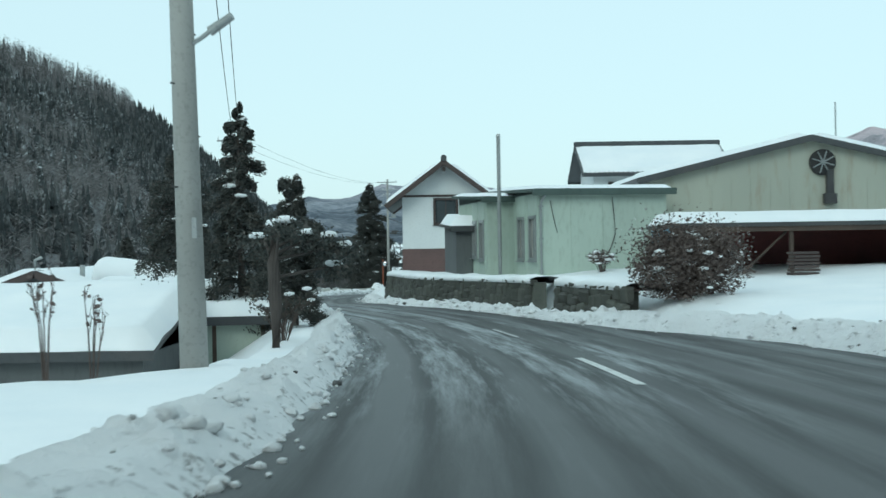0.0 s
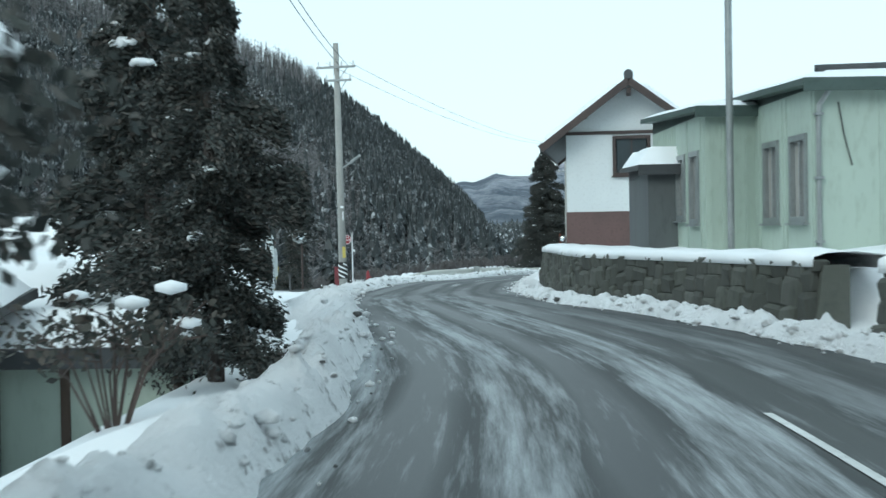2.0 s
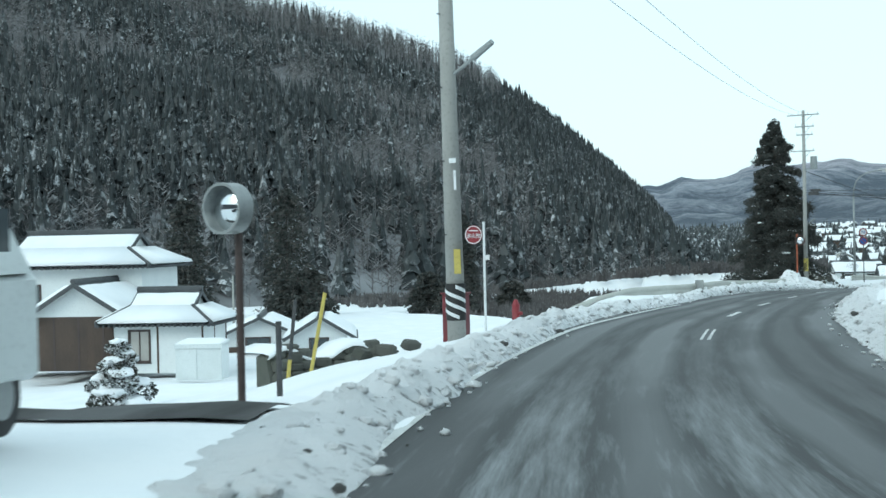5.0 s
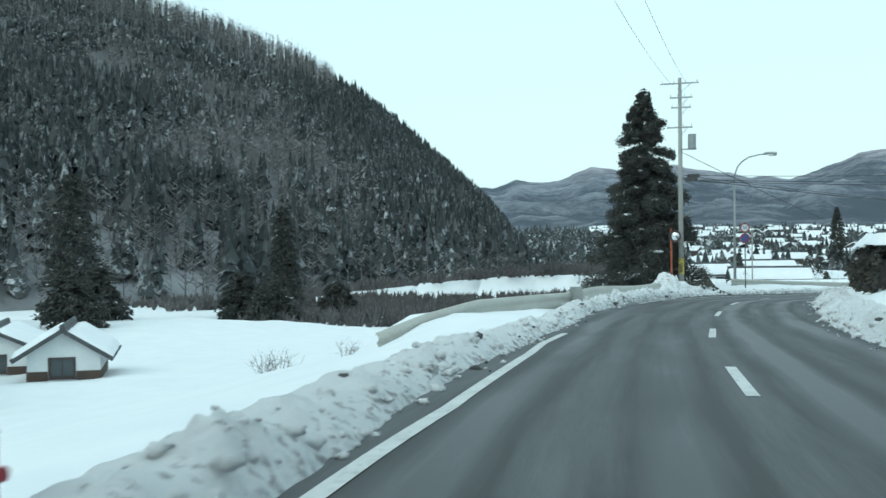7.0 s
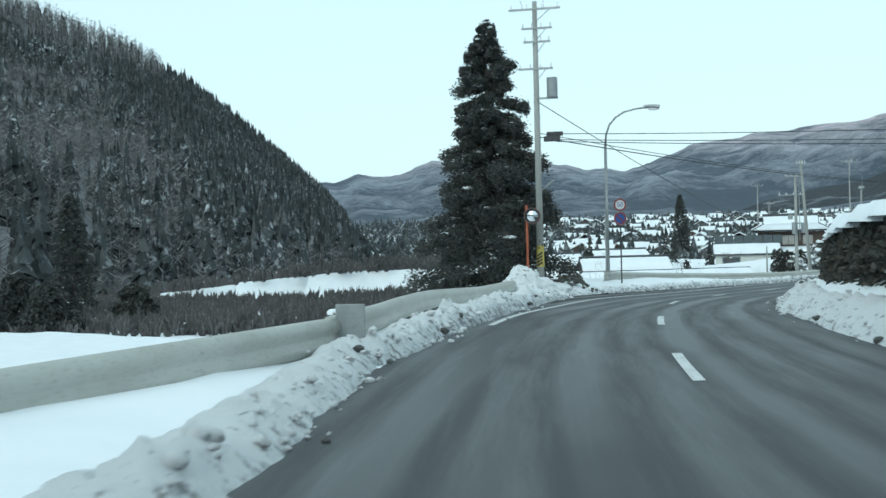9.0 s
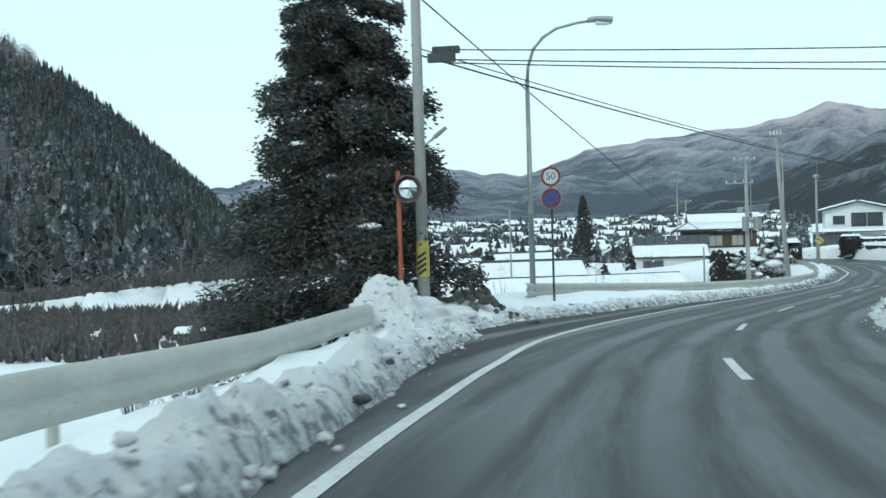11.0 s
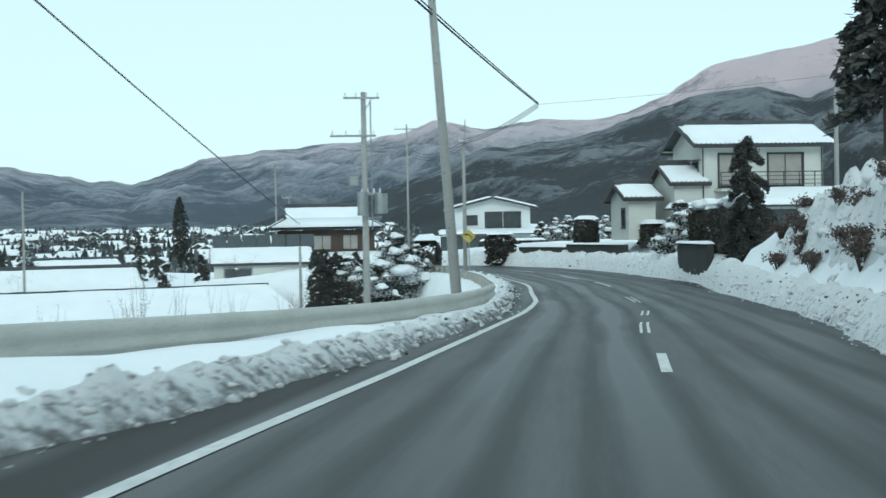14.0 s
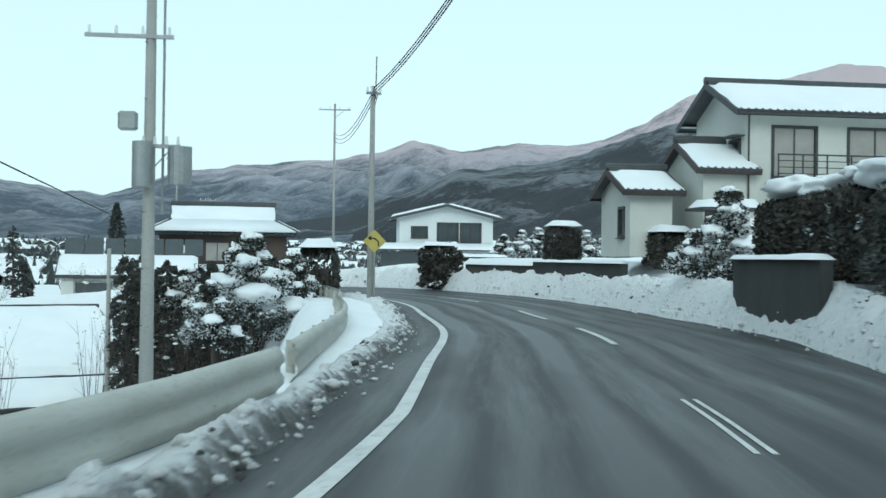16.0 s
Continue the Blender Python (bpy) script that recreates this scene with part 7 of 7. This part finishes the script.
# ---- before the workshop ----
bush(7.55, 31.2, gz(7.55, 31.2) - 0.05, 1.9, 1.5, "broad brown winter shrub with dry leaves and snow", 31, 90, BUSH, 22000, snow=60)
bush(6.6, 41.3, gz(6.6, 41.3), 0.7, 0.5, "small dark shrub capped with snow by the wall", 32, 24, BUSH, 700, snow=16)
bush(9.0, 41.0, gz(9.0, 41.0), 0.55, 0.4, "small dark shrub capped with snow by the wall", 33, 20, BUSH, 500, snow=12)
conifer(-0.9, 70.5, -1.0, 3.2, 0.9, "snow-flecked shrub conifer at the storehouse corner", 2500, 34, leaf=0.18, taper=0.5, snow=16)

# ---- big cedar and its neighbours ----
conifer(-8.5, 158.5, -6.2, 16.2, 4.9, "tall broad dark cedar flecked with snow by the pole", 230000, 41, leaf=0.15, taper=0.72, ragged=0.4, snow=130, droop=0.22, low=0.03)
for i, (x, y, h) in enumerate(((-13.5, 158.0, 3.4), (-11.0, 153.5, 2.8), (-6.6, 163.5, 3.2), (-16.5, 163, 4.0))):
    bush(x, y, gz(x, y) - 0.2, h, 1.5, "tangled leafless thicket on the slope", 50 + i, 26, leaves=300, name="thicket", group="thickets")
rb = random.Random(61)
for i in range(64):
    x, y = -4.05 + rb.gauss(0, 0.6), 156.3 + rb.gauss(0, 0.8)
    sc = rb.uniform(0.1, 0.24) if i % 6 else rb.uniform(0.28, 0.42)
    rk = new("rubble_clod", STONE_MESHES[i % 7])
    rk.matrix_world = pose(x, y, gz(x, y) + 0.08 + 0.35 * math.exp(-((x + 4.05) ** 2 + (y - 156.3) ** 2) / 0.5), rb.uniform(-30, 30), rb.uniform(-30, 30), rb.uniform(0, 360)) @ Matrix.Diagonal((sc, sc * 0.8, sc * 0.7, 1))
    tagged(rk, "dark frozen clod of earth and stone in the snow", "rubble", "rubble heap")
# snow pile pushed up at the rail end
for i, (x, y, rx_, ry_, rz_, up) in enumerate(((-7.0, 148.5, 0.95, 0.75, 1.1, 0.05), (-6.3, 149.8, 1.2, 1.1, 0.7, -0.1), (-5.9, 152.0, 1.0, 1.3, 0.3, -0.1))):
    bm = B()
    bmesh.ops.create_icosphere(bm, subdivisions=5, radius=1)
    for v in bm.verts:
        v.co *= 1 + 0.26 * noise.fractal(v.co * 1.3 + Vector((i * 3, 0, 0)), 0.7, 2.0, 5) + 0.16 * max(0.0, 0.5 - noise.voronoi(v.co * 2.6)[0][0])
        v.co = Vector((v.co.x * rx_, v.co.y * ry_, max(v.co.z, -0.3) * rz_))
    sp_ = put("snow_heap", bm, BANK, smooth=True)
    sp_.data.attributes.new("grit", "FLOAT", "POINT").data.foreach_set("value", [0.45 if i == 0 else 0.3] * len(sp_.data.vertices))
    sp_.matrix_world = pose(x, y, gz(x, y) + up, 0, 0, 40 * i)
    tagged(sp_, "heap of pushed-up snow at the rail's end", "snow heap", "snow heaps")

# ---- hedge on the inner side of the curve ----
for i, s in enumerate(np.arange(112, 147, 4.0)):
    p = at(s + 2, 7.6)
    hedge(p[0], p[1], p[2] + 0.45, 1.7, 4.15, 1.75, heading(s + 2), "dark earthy hedge bank under a thick overhang of snow", 70 + i, 0.42, 2600, HEDGE, 0.17)

# ---- gardens below the second rail ----
for i, (x, y, h, w, top) in enumerate(((28.1, 226.5, 3.7, 1.05, -4.05), (30.0, 228.6, 2.9, 0.8, -4.9), (26.2, 224.0, 2.4, 0.85, -5.6), (29.3, 231.5, 2.8, 0.9, -5.0), (27.0, 232.5, 2.6, 1.0, -5.3), (31.2, 231.5, 3.0, 0.8, -4.6))):
    cloud_pine(x, y, h, 80 + i, w=w, top=top)
for i, (x, y, h) in enumerate(((25.2, 232, 3.6), (26.2, 233, 3.9), (27.9, 235.5, 4.2), (24.4, 231.0, 3.2), (29.2, 238, 3.6))):
    conifer(x, y, -6.6 - h - 0.2 * (i % 3), h + 2, 0.6, "narrow clipped yew in the garden", 16000, 90 + i, leaf=0.13, taper=0.2, ragged=0.25, low=0.01, droop=0.6, snow=6, group="clipped yews")
rs_ = random.Random(88)
for i in range(22):
    x, y = 25.0 + 0.36 * i + rs_.uniform(-0.6, 0.6), 229 + 9 * rs_.random() + 0.15 * i
    top = -6.3 + rs_.uniform(-0.9, 0.4)
    z0 = gz(x, y) - 0.1
    bush(x, y, z0, max(1.3, top - z0), 1.3, "dense dark garden shrub dusted with snow", 500 + i, 22, HEDGE, 5200, name="garden_shrub", category="shrub", group="garden shrubs", snow=14)
hedge(33.2, 235.0, -7.4, 4.2, 1.6, 3.3, 72, "tall dark garden hedge with round snow caps", 95, 0.4, 3200, HEDGE, 0.22)
for i, (x, y, h) in enumerate(((2.2, 216, 3.2), (5.5, 214, 2.9), (9.2, 213.5, 3.3), (-2.5, 226, 2.6), (8.0, 222, 2.4), (-9.0, 232, 3.0), (-13, 246, 4.0), (18.5, 257, 3.0), (22.0, 259, 2.6), (-1.0, 270, 4.5), (6.5, 278, 4.0), (20.5, 290, 5.5), (23.0, 296, 6.0), (9.0, 300, 5.0))):
    conifer(x, y, gz(x, y) - 0.2, h, 0.75, "small dark conifer in a snowy garden", 1800, 420 + i, leaf=0.22, taper=0.5, ragged=0.35, snow=8, group="garden conifers")
for i, (x, y, w, rz) in enumerate(((-1.5, 224.5, 5.0, 5), (-3.0, 236.0, 6.0, -4), (4.5, 252.0, 7.0, 8))):
    hedge(x, y, gz(x, y), w, 0.9, 1.0, rz, "low dark garden hedge under snow", 440 + i, 0.25, 1600, HEDGE, 0.2)
for i in range(16):
    x, y = -12 + 2.6 * i + 2 * math.sin(i * 1.9), 266 + 11 * ((i * 5) % 7) / 3
    bush(x, y, gz(x, y) - 0.1, 2.6, 1.5, "leafless garden tree in the snow", 460 + i, 14, leaves=120, group="garden shrubs", snow=4)

for i in range(11):
    x, y = 1.5 + 2.1 * i + 1.2 * math.sin(i * 2.7), 233.5 + 2 * math.cos(i * 1.9)
    bush(x, y, gz(x, y) - 0.1, -6.9 + 0.6 * math.sin(i * 1.3) - gz(x, y), 1.1, "leafless fruit tree standing before the barn", 540 + i, 10, leaves=40, name="fruit_tree", category="tree", group="orchard trees", snow=3)

# ---- bank and gardens on the upper side ----
for i, (s, u, h) in enumerate(((178, 7.8, 0.8), (184, 8.0, 1.0), (188, 7.4, 0.9), (192, 8.2, 1.1), (195.5, 7.9, 1.2), (170, 8.2, 0.8), (182, 9.5, 1.0), (186, 7.0, 0.6), (190, 6.8, 0.6), (194, 6.9, 0.7), (197, 7.6, 0.8), (200, 7.8, 0.8), (176, 7.2, 0.6), (203.2, 7.4, 0.75), (204.6, 7.5, 0.8), (206.0, 7.3, 0.7), (201.8, 7.0, 0.65), (199.0, 6.6, 0.6), (204.2, 6.7, 0.55), (196.5, 7.0, 0.7), (205.4, 8.0, 0.6), (193.0, 6.6, 0.9))):
    p = at(s, u)
    bush(p[0], p[1], gz(p[0], p[1]) + 0.05, h * 0.75, 0.5, "dry grass and twigs breaking through the bank", 120 + i, 34, leaves=560, group="bank twigs")
EARTH = surf("bare_earth", (0.13, 0.1, 0.085), (0.09, 0.07, 0.06), 1.2, 9, 0.95, 0.6)
WALL_DARK = surf("dark_wet_concrete", (0.05, 0.052, 0.05), (0.035, 0.037, 0.036), 0.9, 8, 0.85, 0.4, stretch=(1, 1, 0.4))


def garden_wall(x0, y0, x1, y1, z, seed):
    w = math.hypot(x1 - x0, y1 - y0)
    t = thing("garden_wall", (x0 + x1) / 2, (y0 + y1) / 2, z - 1.4, math.degrees(math.atan2(y1 - y0, x1 - x0)), "low dark concrete garden wall under snow", "wall", kind="structure")
    part("wall_face", box(B(), -w / 2, -0.15, -0.3, w / 2, 0.15, 1.4, 0.02), WALL_DARK, t)
    snow_sheet(t, w, 0.5, 0.12, Matrix.Translation((-w / 2, -0.2, 1.405)), seed, "wall_snow", 0.3)


garden_wall(35.2, 204.0, 37.9, 210.7, -4.38, 300)
garden_wall(44.0, 226.7, 45.2, 237.3, -4.6, 301)
hedge(38.0, 206.6, -4.7, 7.4, 2.2, 1.95, 70.6, "large dark garden hedge with snow lying on it", 130, 0, 16000, HEDGE, 0.13)
hedge(45.2, 225.4, -4.6, 2.4, 1.4, 1.3, 75, "dark rounded garden shrub under snow", 131, 0.3, 4500, HEDGE, 0.13)
hedge(46.5, 236.8, -4.7, 1.6, 1.5, 1.9, 75, "clipped dark garden shrub with a cap of snow", 132, 0.25, 4000, HEDGE, 0.13)
conifer(34.85, 200.8, gz(34.85, 200.8) - 0.1, 0.25 - gz(34.85, 200.8), 1.05, "dark upright garden conifer before the cream house", 30000, 133, leaf=0.12, taper=0.32, ragged=0.3, snow=12, low=0.02, droop=0.6)
cloud_pine(43.6, 221.0, 1.7, 134, w=1.25)
cloud_pine(40.6, 214.9, 3.1, 135, w=0.85)
for i, (s_, u_, w) in enumerate(((200.5, 6.9, 0.35), (202.5, 7.0, 0.3))):
    p = at(s_, u_)
    bm = B()
    bmesh.ops.create_icosphere(bm, subdivisions=3, radius=1)
    for v in bm.verts:
        v.co *= 1 + 0.45 * noise.fractal(v.co * 2.2 + Vector((i, 0, 0)), 0.5, 2, 5)
        v.co = Vector((v.co.x * w * 0.2, v.co.y * w * 1.2, v.co.z * w * 0.6))
    ob = put("earth_face", bm, EARTH, smooth=True)
    ob.matrix_world = pose(p[0], p[1], gz(p[0], p[1]) + 0.12, 0, 40, heading(s_))
    tagged(ob, "bare brown earth showing through the snowy bank", "earth", "bare earth patches")
# snow lumps that lie on the large hedge
for i in range(9):
    a, rr2 = i / 8 * 7.6 - 3.8, 0.35 + 0.2 * ((i * 5) % 3)
    bm = B()
    bmesh.ops.create_icosphere(bm, subdivisions=3, radius=1)
    for v in bm.verts:
        v.co *= 1 + 0.4 * noise.fractal(v.co * 1.7 + Vector((i * 2.3, 0, 0)), 0.7, 2, 4)
        v.co = Vector((v.co.x * rr2 * 1.5, v.co.y * rr2, v.co.z * rr2 * 0.45))
    ob = put("hedge_snow", bm, SNOW, smooth=True)
    ob.matrix_world = pose(37.8 + a * 0.332 - 0.5 * ((i * 3) % 2), 206.0 + a * 0.943, -2.4 - 0.12 * (i % 3), 0, 0, 70)
    tagged(ob, "lump of snow resting on the hedge", "snow", "hedge snow")
hedge(43.6, 246.0, -6.0, 2.0, 1.6, 2.2, 20, "dark clipped shrub with a cap of snow", 136, 0.3, 1500, HEDGE, 0.25)
hedge(52.0, 262.0, -6.6, 7.0, 2.0, 2.2, 15, "long dark hedge before the white villa", 137, 0.25, 2600, HEDGE, 0.28)
for i in range(7):
    cloud_pine(58 + 2.2 * i, 268 + 1.3 * i, 2.2 + 0.3 * (i % 3), 140 + i)
wlv = thing("terrace_wall", 44.9, 240.8, -5.9, 97, "low terrace wall hung with icicles of snow", "wall", kind="structure")
part("wall_face", box(B(), -3.3, -0.2, -0.5, 3.3, 0.2, 1.1, 0.03), STONE, wlv)
snow_sheet(wlv, 6.7, 1.6, 0.35, Matrix.Translation((-3.35, -1.2, 1.105)), 310, "wall_snow", 0.3)
# dark bough that hangs in over the bank
conifer(33.2, 190.6, gz(33.2, 190.6), 9.5, 2.0, "tall dark conifer above the snowy bank", 7000, 150, leaf=0.34, taper=0.6, low=0.3, snow=8)

# ---- river fields ----
cloud_pine(-30.4, 88.1, 3.3, 170, "clipped garden pine with snow on its pads before the farmhouse", w=0.85, top=-3.9)
for i in range(9):
    x, y = -27 + 1.9 * (i % 5) - 1.5 * math.sin(i * 2), 124 + 3.2 * i + 2 * math.cos(i * 1.7)
    bush(x, y, gz(x, y) - 0.1, 1.9, 1.3, "leafless pruned fruit tree in the snowy field", 160 + i, 12, name="fruit_tree", category="tree", group="orchard trees")
for i, (x, y, h, r) in enumerate(((-86, 190, 17, 4.6), (-86, 222, 20, 5.4), (-68, 260, 18, 3.4), (-75, 200, 7, 5.0), (-62, 235, 7, 5.0), (-70, 245, 8, 5.0), (-79, 215, 7, 5), (-56, 250, 6, 4.5), (-95, 205, 8, 6))):
    conifer(x, y, gz(x, y) - 0.3, h, r, "dark tree at the edge of the river wood", 9000, 190 + i, leaf=0.5, taper=0.4, snow=8, group="river trees")
fh = thing("riverside_hut", -28.0, 245.0, gz(-28, 245), 10, "small hut by the river under snow", "hut")
body(fh, 2.8, 2.2, 1.0, WOOD)
gable_ends(fh, 2.8, 2.2, 1.0, 0.4, WOOD)
gable_roof(fh, 2.8, 2.2, 1.0, 0.4, 0.25, 0.25, ROOF_DARK, 0.3, ridge_cap=False, seed=99)
conifer(57.0, 500.0, gz(57, 500), 8.5 - gz(57, 500), 4.2, "pointed dark cypress standing over the village", 3500, 198, leaf=0.8, taper=0.55, snow=0)


# ---- the wood on the hill: countless trees, one object ----
def hill_wood():
    rnd = np.random.RandomState(5)
    V, F, M = [], [], []
    nb = len(HB)
    me = hill.data
    co = np.empty(len(me.vertices) * 3)
    me.vertices.foreach_get("co", co)
    co = co.reshape(nb, len(HK), 3)

    def tri(a, b, c, kind):
        F.append((len(V), len(V) + 1, len(V) + 2))
        V.extend((a, b, c))
        M.append(kind)

    for i in range(25000):
        b = -6.0 - 61 * rnd.rand() ** 1.3
        k = rnd.rand() ** 0.85
        if i % 6 == 0:
            k = rnd.uniform(0.88, 1.02)
        bi = min(max((b - HB[0]) / (HB[1] - HB[0]), 0), nb - 1.001)
        kk = min(k, 0.9999) * 39
        i0, k0 = int(bi), int(kk)
        fb, fk = bi - i0, kk - k0
        x, y, z = (co[i0, k0] * (1 - fb) * (1 - fk) + co[i0 + 1, k0] * fb * (1 - fk) + co[i0, k0 + 1] * (1 - fb) * fk + co[i0 + 1, k0 + 1] * fb * fk)
        stand = noise.fractal((x * 0.011, y * 0.011, 7.7), 0.8, 2.0, 3) + 0.35 * rnd.normal()
        crest = k > 0.84 and b < -15
        bare = (crest and rnd.rand() < 0.86) or (stand > 0.0 and b < -13) or (k < 0.1 and rnd.rand() < 0.7)
        if bare:
            h = rnd.uniform(13, 20) if crest else rnd.uniform(8, 13)
            w = 0.17 if crest else 0.13
            d, z = rnd.uniform(0, 6.28), z - 0.8
            lx, ly = rnd.normal(0, 0.03, 2) * h
            tri((x - w, y, z), (x + w, y, z), (x + lx, y + ly, z + h), 1)
            tri((x, y - w, z), (x, y + w, z), (x + lx, y + ly, z + h), 1)
            for j in range(15):
                q = rnd.uniform(0.5 if crest else 0.22, 0.97)
                a = d + j * 2.4
                ln = h * (0.2 if crest else 0.34) * (1.08 - q) + 0.6
                bx_, by_, bz_ = x + lx * q, y + ly * q, z + h * q
                t = 0.06 + 0.13 * rnd.rand()
                tri((bx_, by_, bz_ - t), (bx_ + ln * math.cos(a), by_ + ln * math.sin(a), bz_ + ln * rnd.uniform(0.3, 0.9)), (bx_, by_, bz_ + t), 1)
        else:
            h = rnd.uniform(9, 17) if b < -14 else rnd.uniform(11, 19)
            r, z = h * rnd.uniform(0.15, 0.22), z - 0.6
            for lvl in range(5):
                z0, z1 = z + h * (0.06 + 0.17 * lvl), z + h * (0.42 + 0.145 * lvl)
                rr = r * (1 - 0.19 * lvl)
                a0 = rnd.uniform(0, 6.28)
                base = len(V)
                V.append((x + rnd.normal(0, 0.12), y + rnd.normal(0, 0.12), z1))
                for j in range(7):
                    q = rr * rnd.uniform(0.5, 1.3)
                    V.append((x + q * math.cos(a0 + j * 0.898), y + q * math.sin(a0 + j * 0.898), z0 + rnd.uniform(-0.07, 0.07) * h))
                for j in range(7):
                    F.append((base, base + 1 + j, base + 1 + (j + 1) % 7))
                    M.append(0)
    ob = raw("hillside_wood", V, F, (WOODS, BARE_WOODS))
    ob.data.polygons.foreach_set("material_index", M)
    return tagged(ob, "dense snow-dusted mixed wood covering the hill", "forest", kind="stuff")


hill_wood()


# ---- the village across the valley ----
def far_house(seed):
    rnd = random.Random(seed)
    t = thing("far_village_house", 0, 0, -500, 0, "far village house with a snow-covered roof", "house", "far village")
    w, d, h = rnd.uniform(8, 13), rnd.uniform(6, 9), rnd.uniform(3, 6)
    mat = rnd.choice([PLASTER, CREAM, GREY_WALL, WOOD, WOOD])
    part("wall", box(B(), -w / 2, -d / 2, -2, w / 2, d / 2, h), mat, t)
    for i in range(3):
        part("window", box(B(), -w / 2 + 0.8 + i * w / 3.2, -d / 2 - 0.04, h - 1.9, -w / 2 + 2.2 + i * w / 3.2, -d / 2 - 0.005, h - 0.8), GLASS, t)
    bm = B()
    rise = d * 0.28
    for sx in (-1, 1):
        a = [bm.verts.new(v) for v in ((-w / 2 - 0.7, sx * (d / 2 + 0.7), h - 0.2), (w / 2 + 0.7, sx * (d / 2 + 0.7), h - 0.2), (w / 2 + 0.7, 0, h + rise), (-w / 2 - 0.7, 0, h + rise))]
        bm.faces.new(a)
    bmesh.ops.remove_doubles(bm, verts=bm.verts, dist=0.001)
    bmesh.ops.recalc_face_normals(bm, faces=bm.faces)
    bmesh.ops.solidify(bm, geom=bm.faces[:], thickness=0.35)
    part("roof", bm, SNOW, t, "snow-covered roof")
    for e in (-1, 1):
        bm = B()
        v = [bm.verts.new(q) for q in ((e * w / 2, -d / 2, h), (e * w / 2, d / 2, h), (e * w / 2, 0, h + rise - 0.2))]
        bm.faces.new(v)
        bmesh.ops.solidify(bm, geom=bm.faces[:], thickness=0.1)
        part("gable", bm, mat, t)
    return t


protos = [far_house(i) for i in range(6)]
rv = random.Random(77)
placed = []
tries = 0
while len(placed) < 290 and tries < 6000:
    tries += 1
    b, r = rv.uniform(-6, 19), 300 + 1050 * rv.random() ** 0.75
    x, y = r * math.sin(radians(b)), 140 + r * math.cos(radians(b))
    if any((x - a) ** 2 + (y - c) ** 2 < 17 ** 2 for a, c in placed):
        continue
    if b < -3.0 and r > 360 or (b > 11 and r < 330):
        continue
    placed.append((x, y))
    copy_thing(protos[len(placed) % 6], pose(x, y, gz(x, y), 0, 0, rv.choice((0, 90, 20, -25, 70)) + rv.uniform(-12, 12)))
for p in protos:
    for c in list(p.children_recursive):
        bpy.data.objects.remove(c)
    bpy.data.objects.remove(p)


def far_trees():
    """Dark trees between the far houses."""
    rnd = np.random.RandomState(9)
    V, F = [], []
    nv = 0
    for i in range(5800):
        b, r = rnd.uniform(-10.5, 20), 260 + 1100 * rnd.rand() ** 0.8
        x, y = r * math.sin(radians(b)), 140 + r * math.cos(radians(b))
        z = gz(x, y) - 0.5
        h, w = rnd.uniform(2.5, 8) if i % 9 else rnd.uniform(8, 12), rnd.uniform(1.6, 3.8)
        for lvl in range(3):
            z0, z1 = z + h * (0.05 + 0.26 * lvl), z + h * (0.5 + 0.25 * lvl)
            rr = w * (1 - 0.26 * lvl)
            base = nv
            V.append((x + rnd.normal(0, 0.2), y, z1))
            for j in range(6):
                q = rr * rnd.uniform(0.55, 1.3)
                V.append((x + q * math.cos(j * 1.047 + lvl), y + q * math.sin(j * 1.047 + lvl), z0 + rnd.uniform(-0.1, 0.1) * h))
            for j in range(6):
                F.append((base, base + 1 + j, base + 1 + (j + 1) % 6))
            nv += 7
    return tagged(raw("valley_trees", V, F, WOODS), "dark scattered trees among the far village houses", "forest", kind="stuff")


def river_scrub():
    """Leafless brush along the river: tufts of thin upright twigs."""
    rnd = np.random.RandomState(19)
    n = 5200
    b, r = rnd.uniform(-36, -1, n), rnd.uniform(150, 430, n)
    x, y = r * np.sin(np.radians(b)), 140 + r * np.cos(np.radians(b))
    x[:900], y[:900] = rnd.uniform(-66, -18, 900), 232 + 75 * rnd.rand(900) ** 1.3
    z = ground_z(x, y) - 0.3
    per = 12
    X, Y, Z = np.repeat(x, per), np.repeat(y, per), np.repeat(z, per)
    h = np.repeat(rnd.uniform(0.9, 3.6, n), per) * rnd.uniform(0.5, 1, n * per)
    a, sp = rnd.uniform(0, 6.28, n * per), rnd.uniform(0.1, 0.55, n * per) * h
    wd = rnd.uniform(0.12, 0.3, n * per)
    bx, by = X + 0.25 * sp * np.cos(a), Y + 0.25 * sp * np.sin(a)
    tip = np.stack([X + sp * np.cos(a), Y + sp * np.sin(a), Z + h], 1)
    mid1 = np.stack([bx + 0.3 * sp * np.cos(a) - wd, by + 0.3 * sp * np.sin(a), Z + h * 0.6], 1)
    mid2 = np.stack([bx + 0.3 * sp * np.cos(a) + wd, by + 0.3 * sp * np.sin(a) + 0.1, Z + h * 0.55], 1)
    low = np.stack([bx, by, Z], 1)
    V = np.stack([low, mid2, tip, mid1], 1).reshape(-1, 3)
    return tagged(raw("river_scrub", V, np.arange(len(V)).reshape(-1, 4), SCRUB), "grey leafless scrub along the river", "scrub", kind="stuff")


far_trees()
river_scrub()
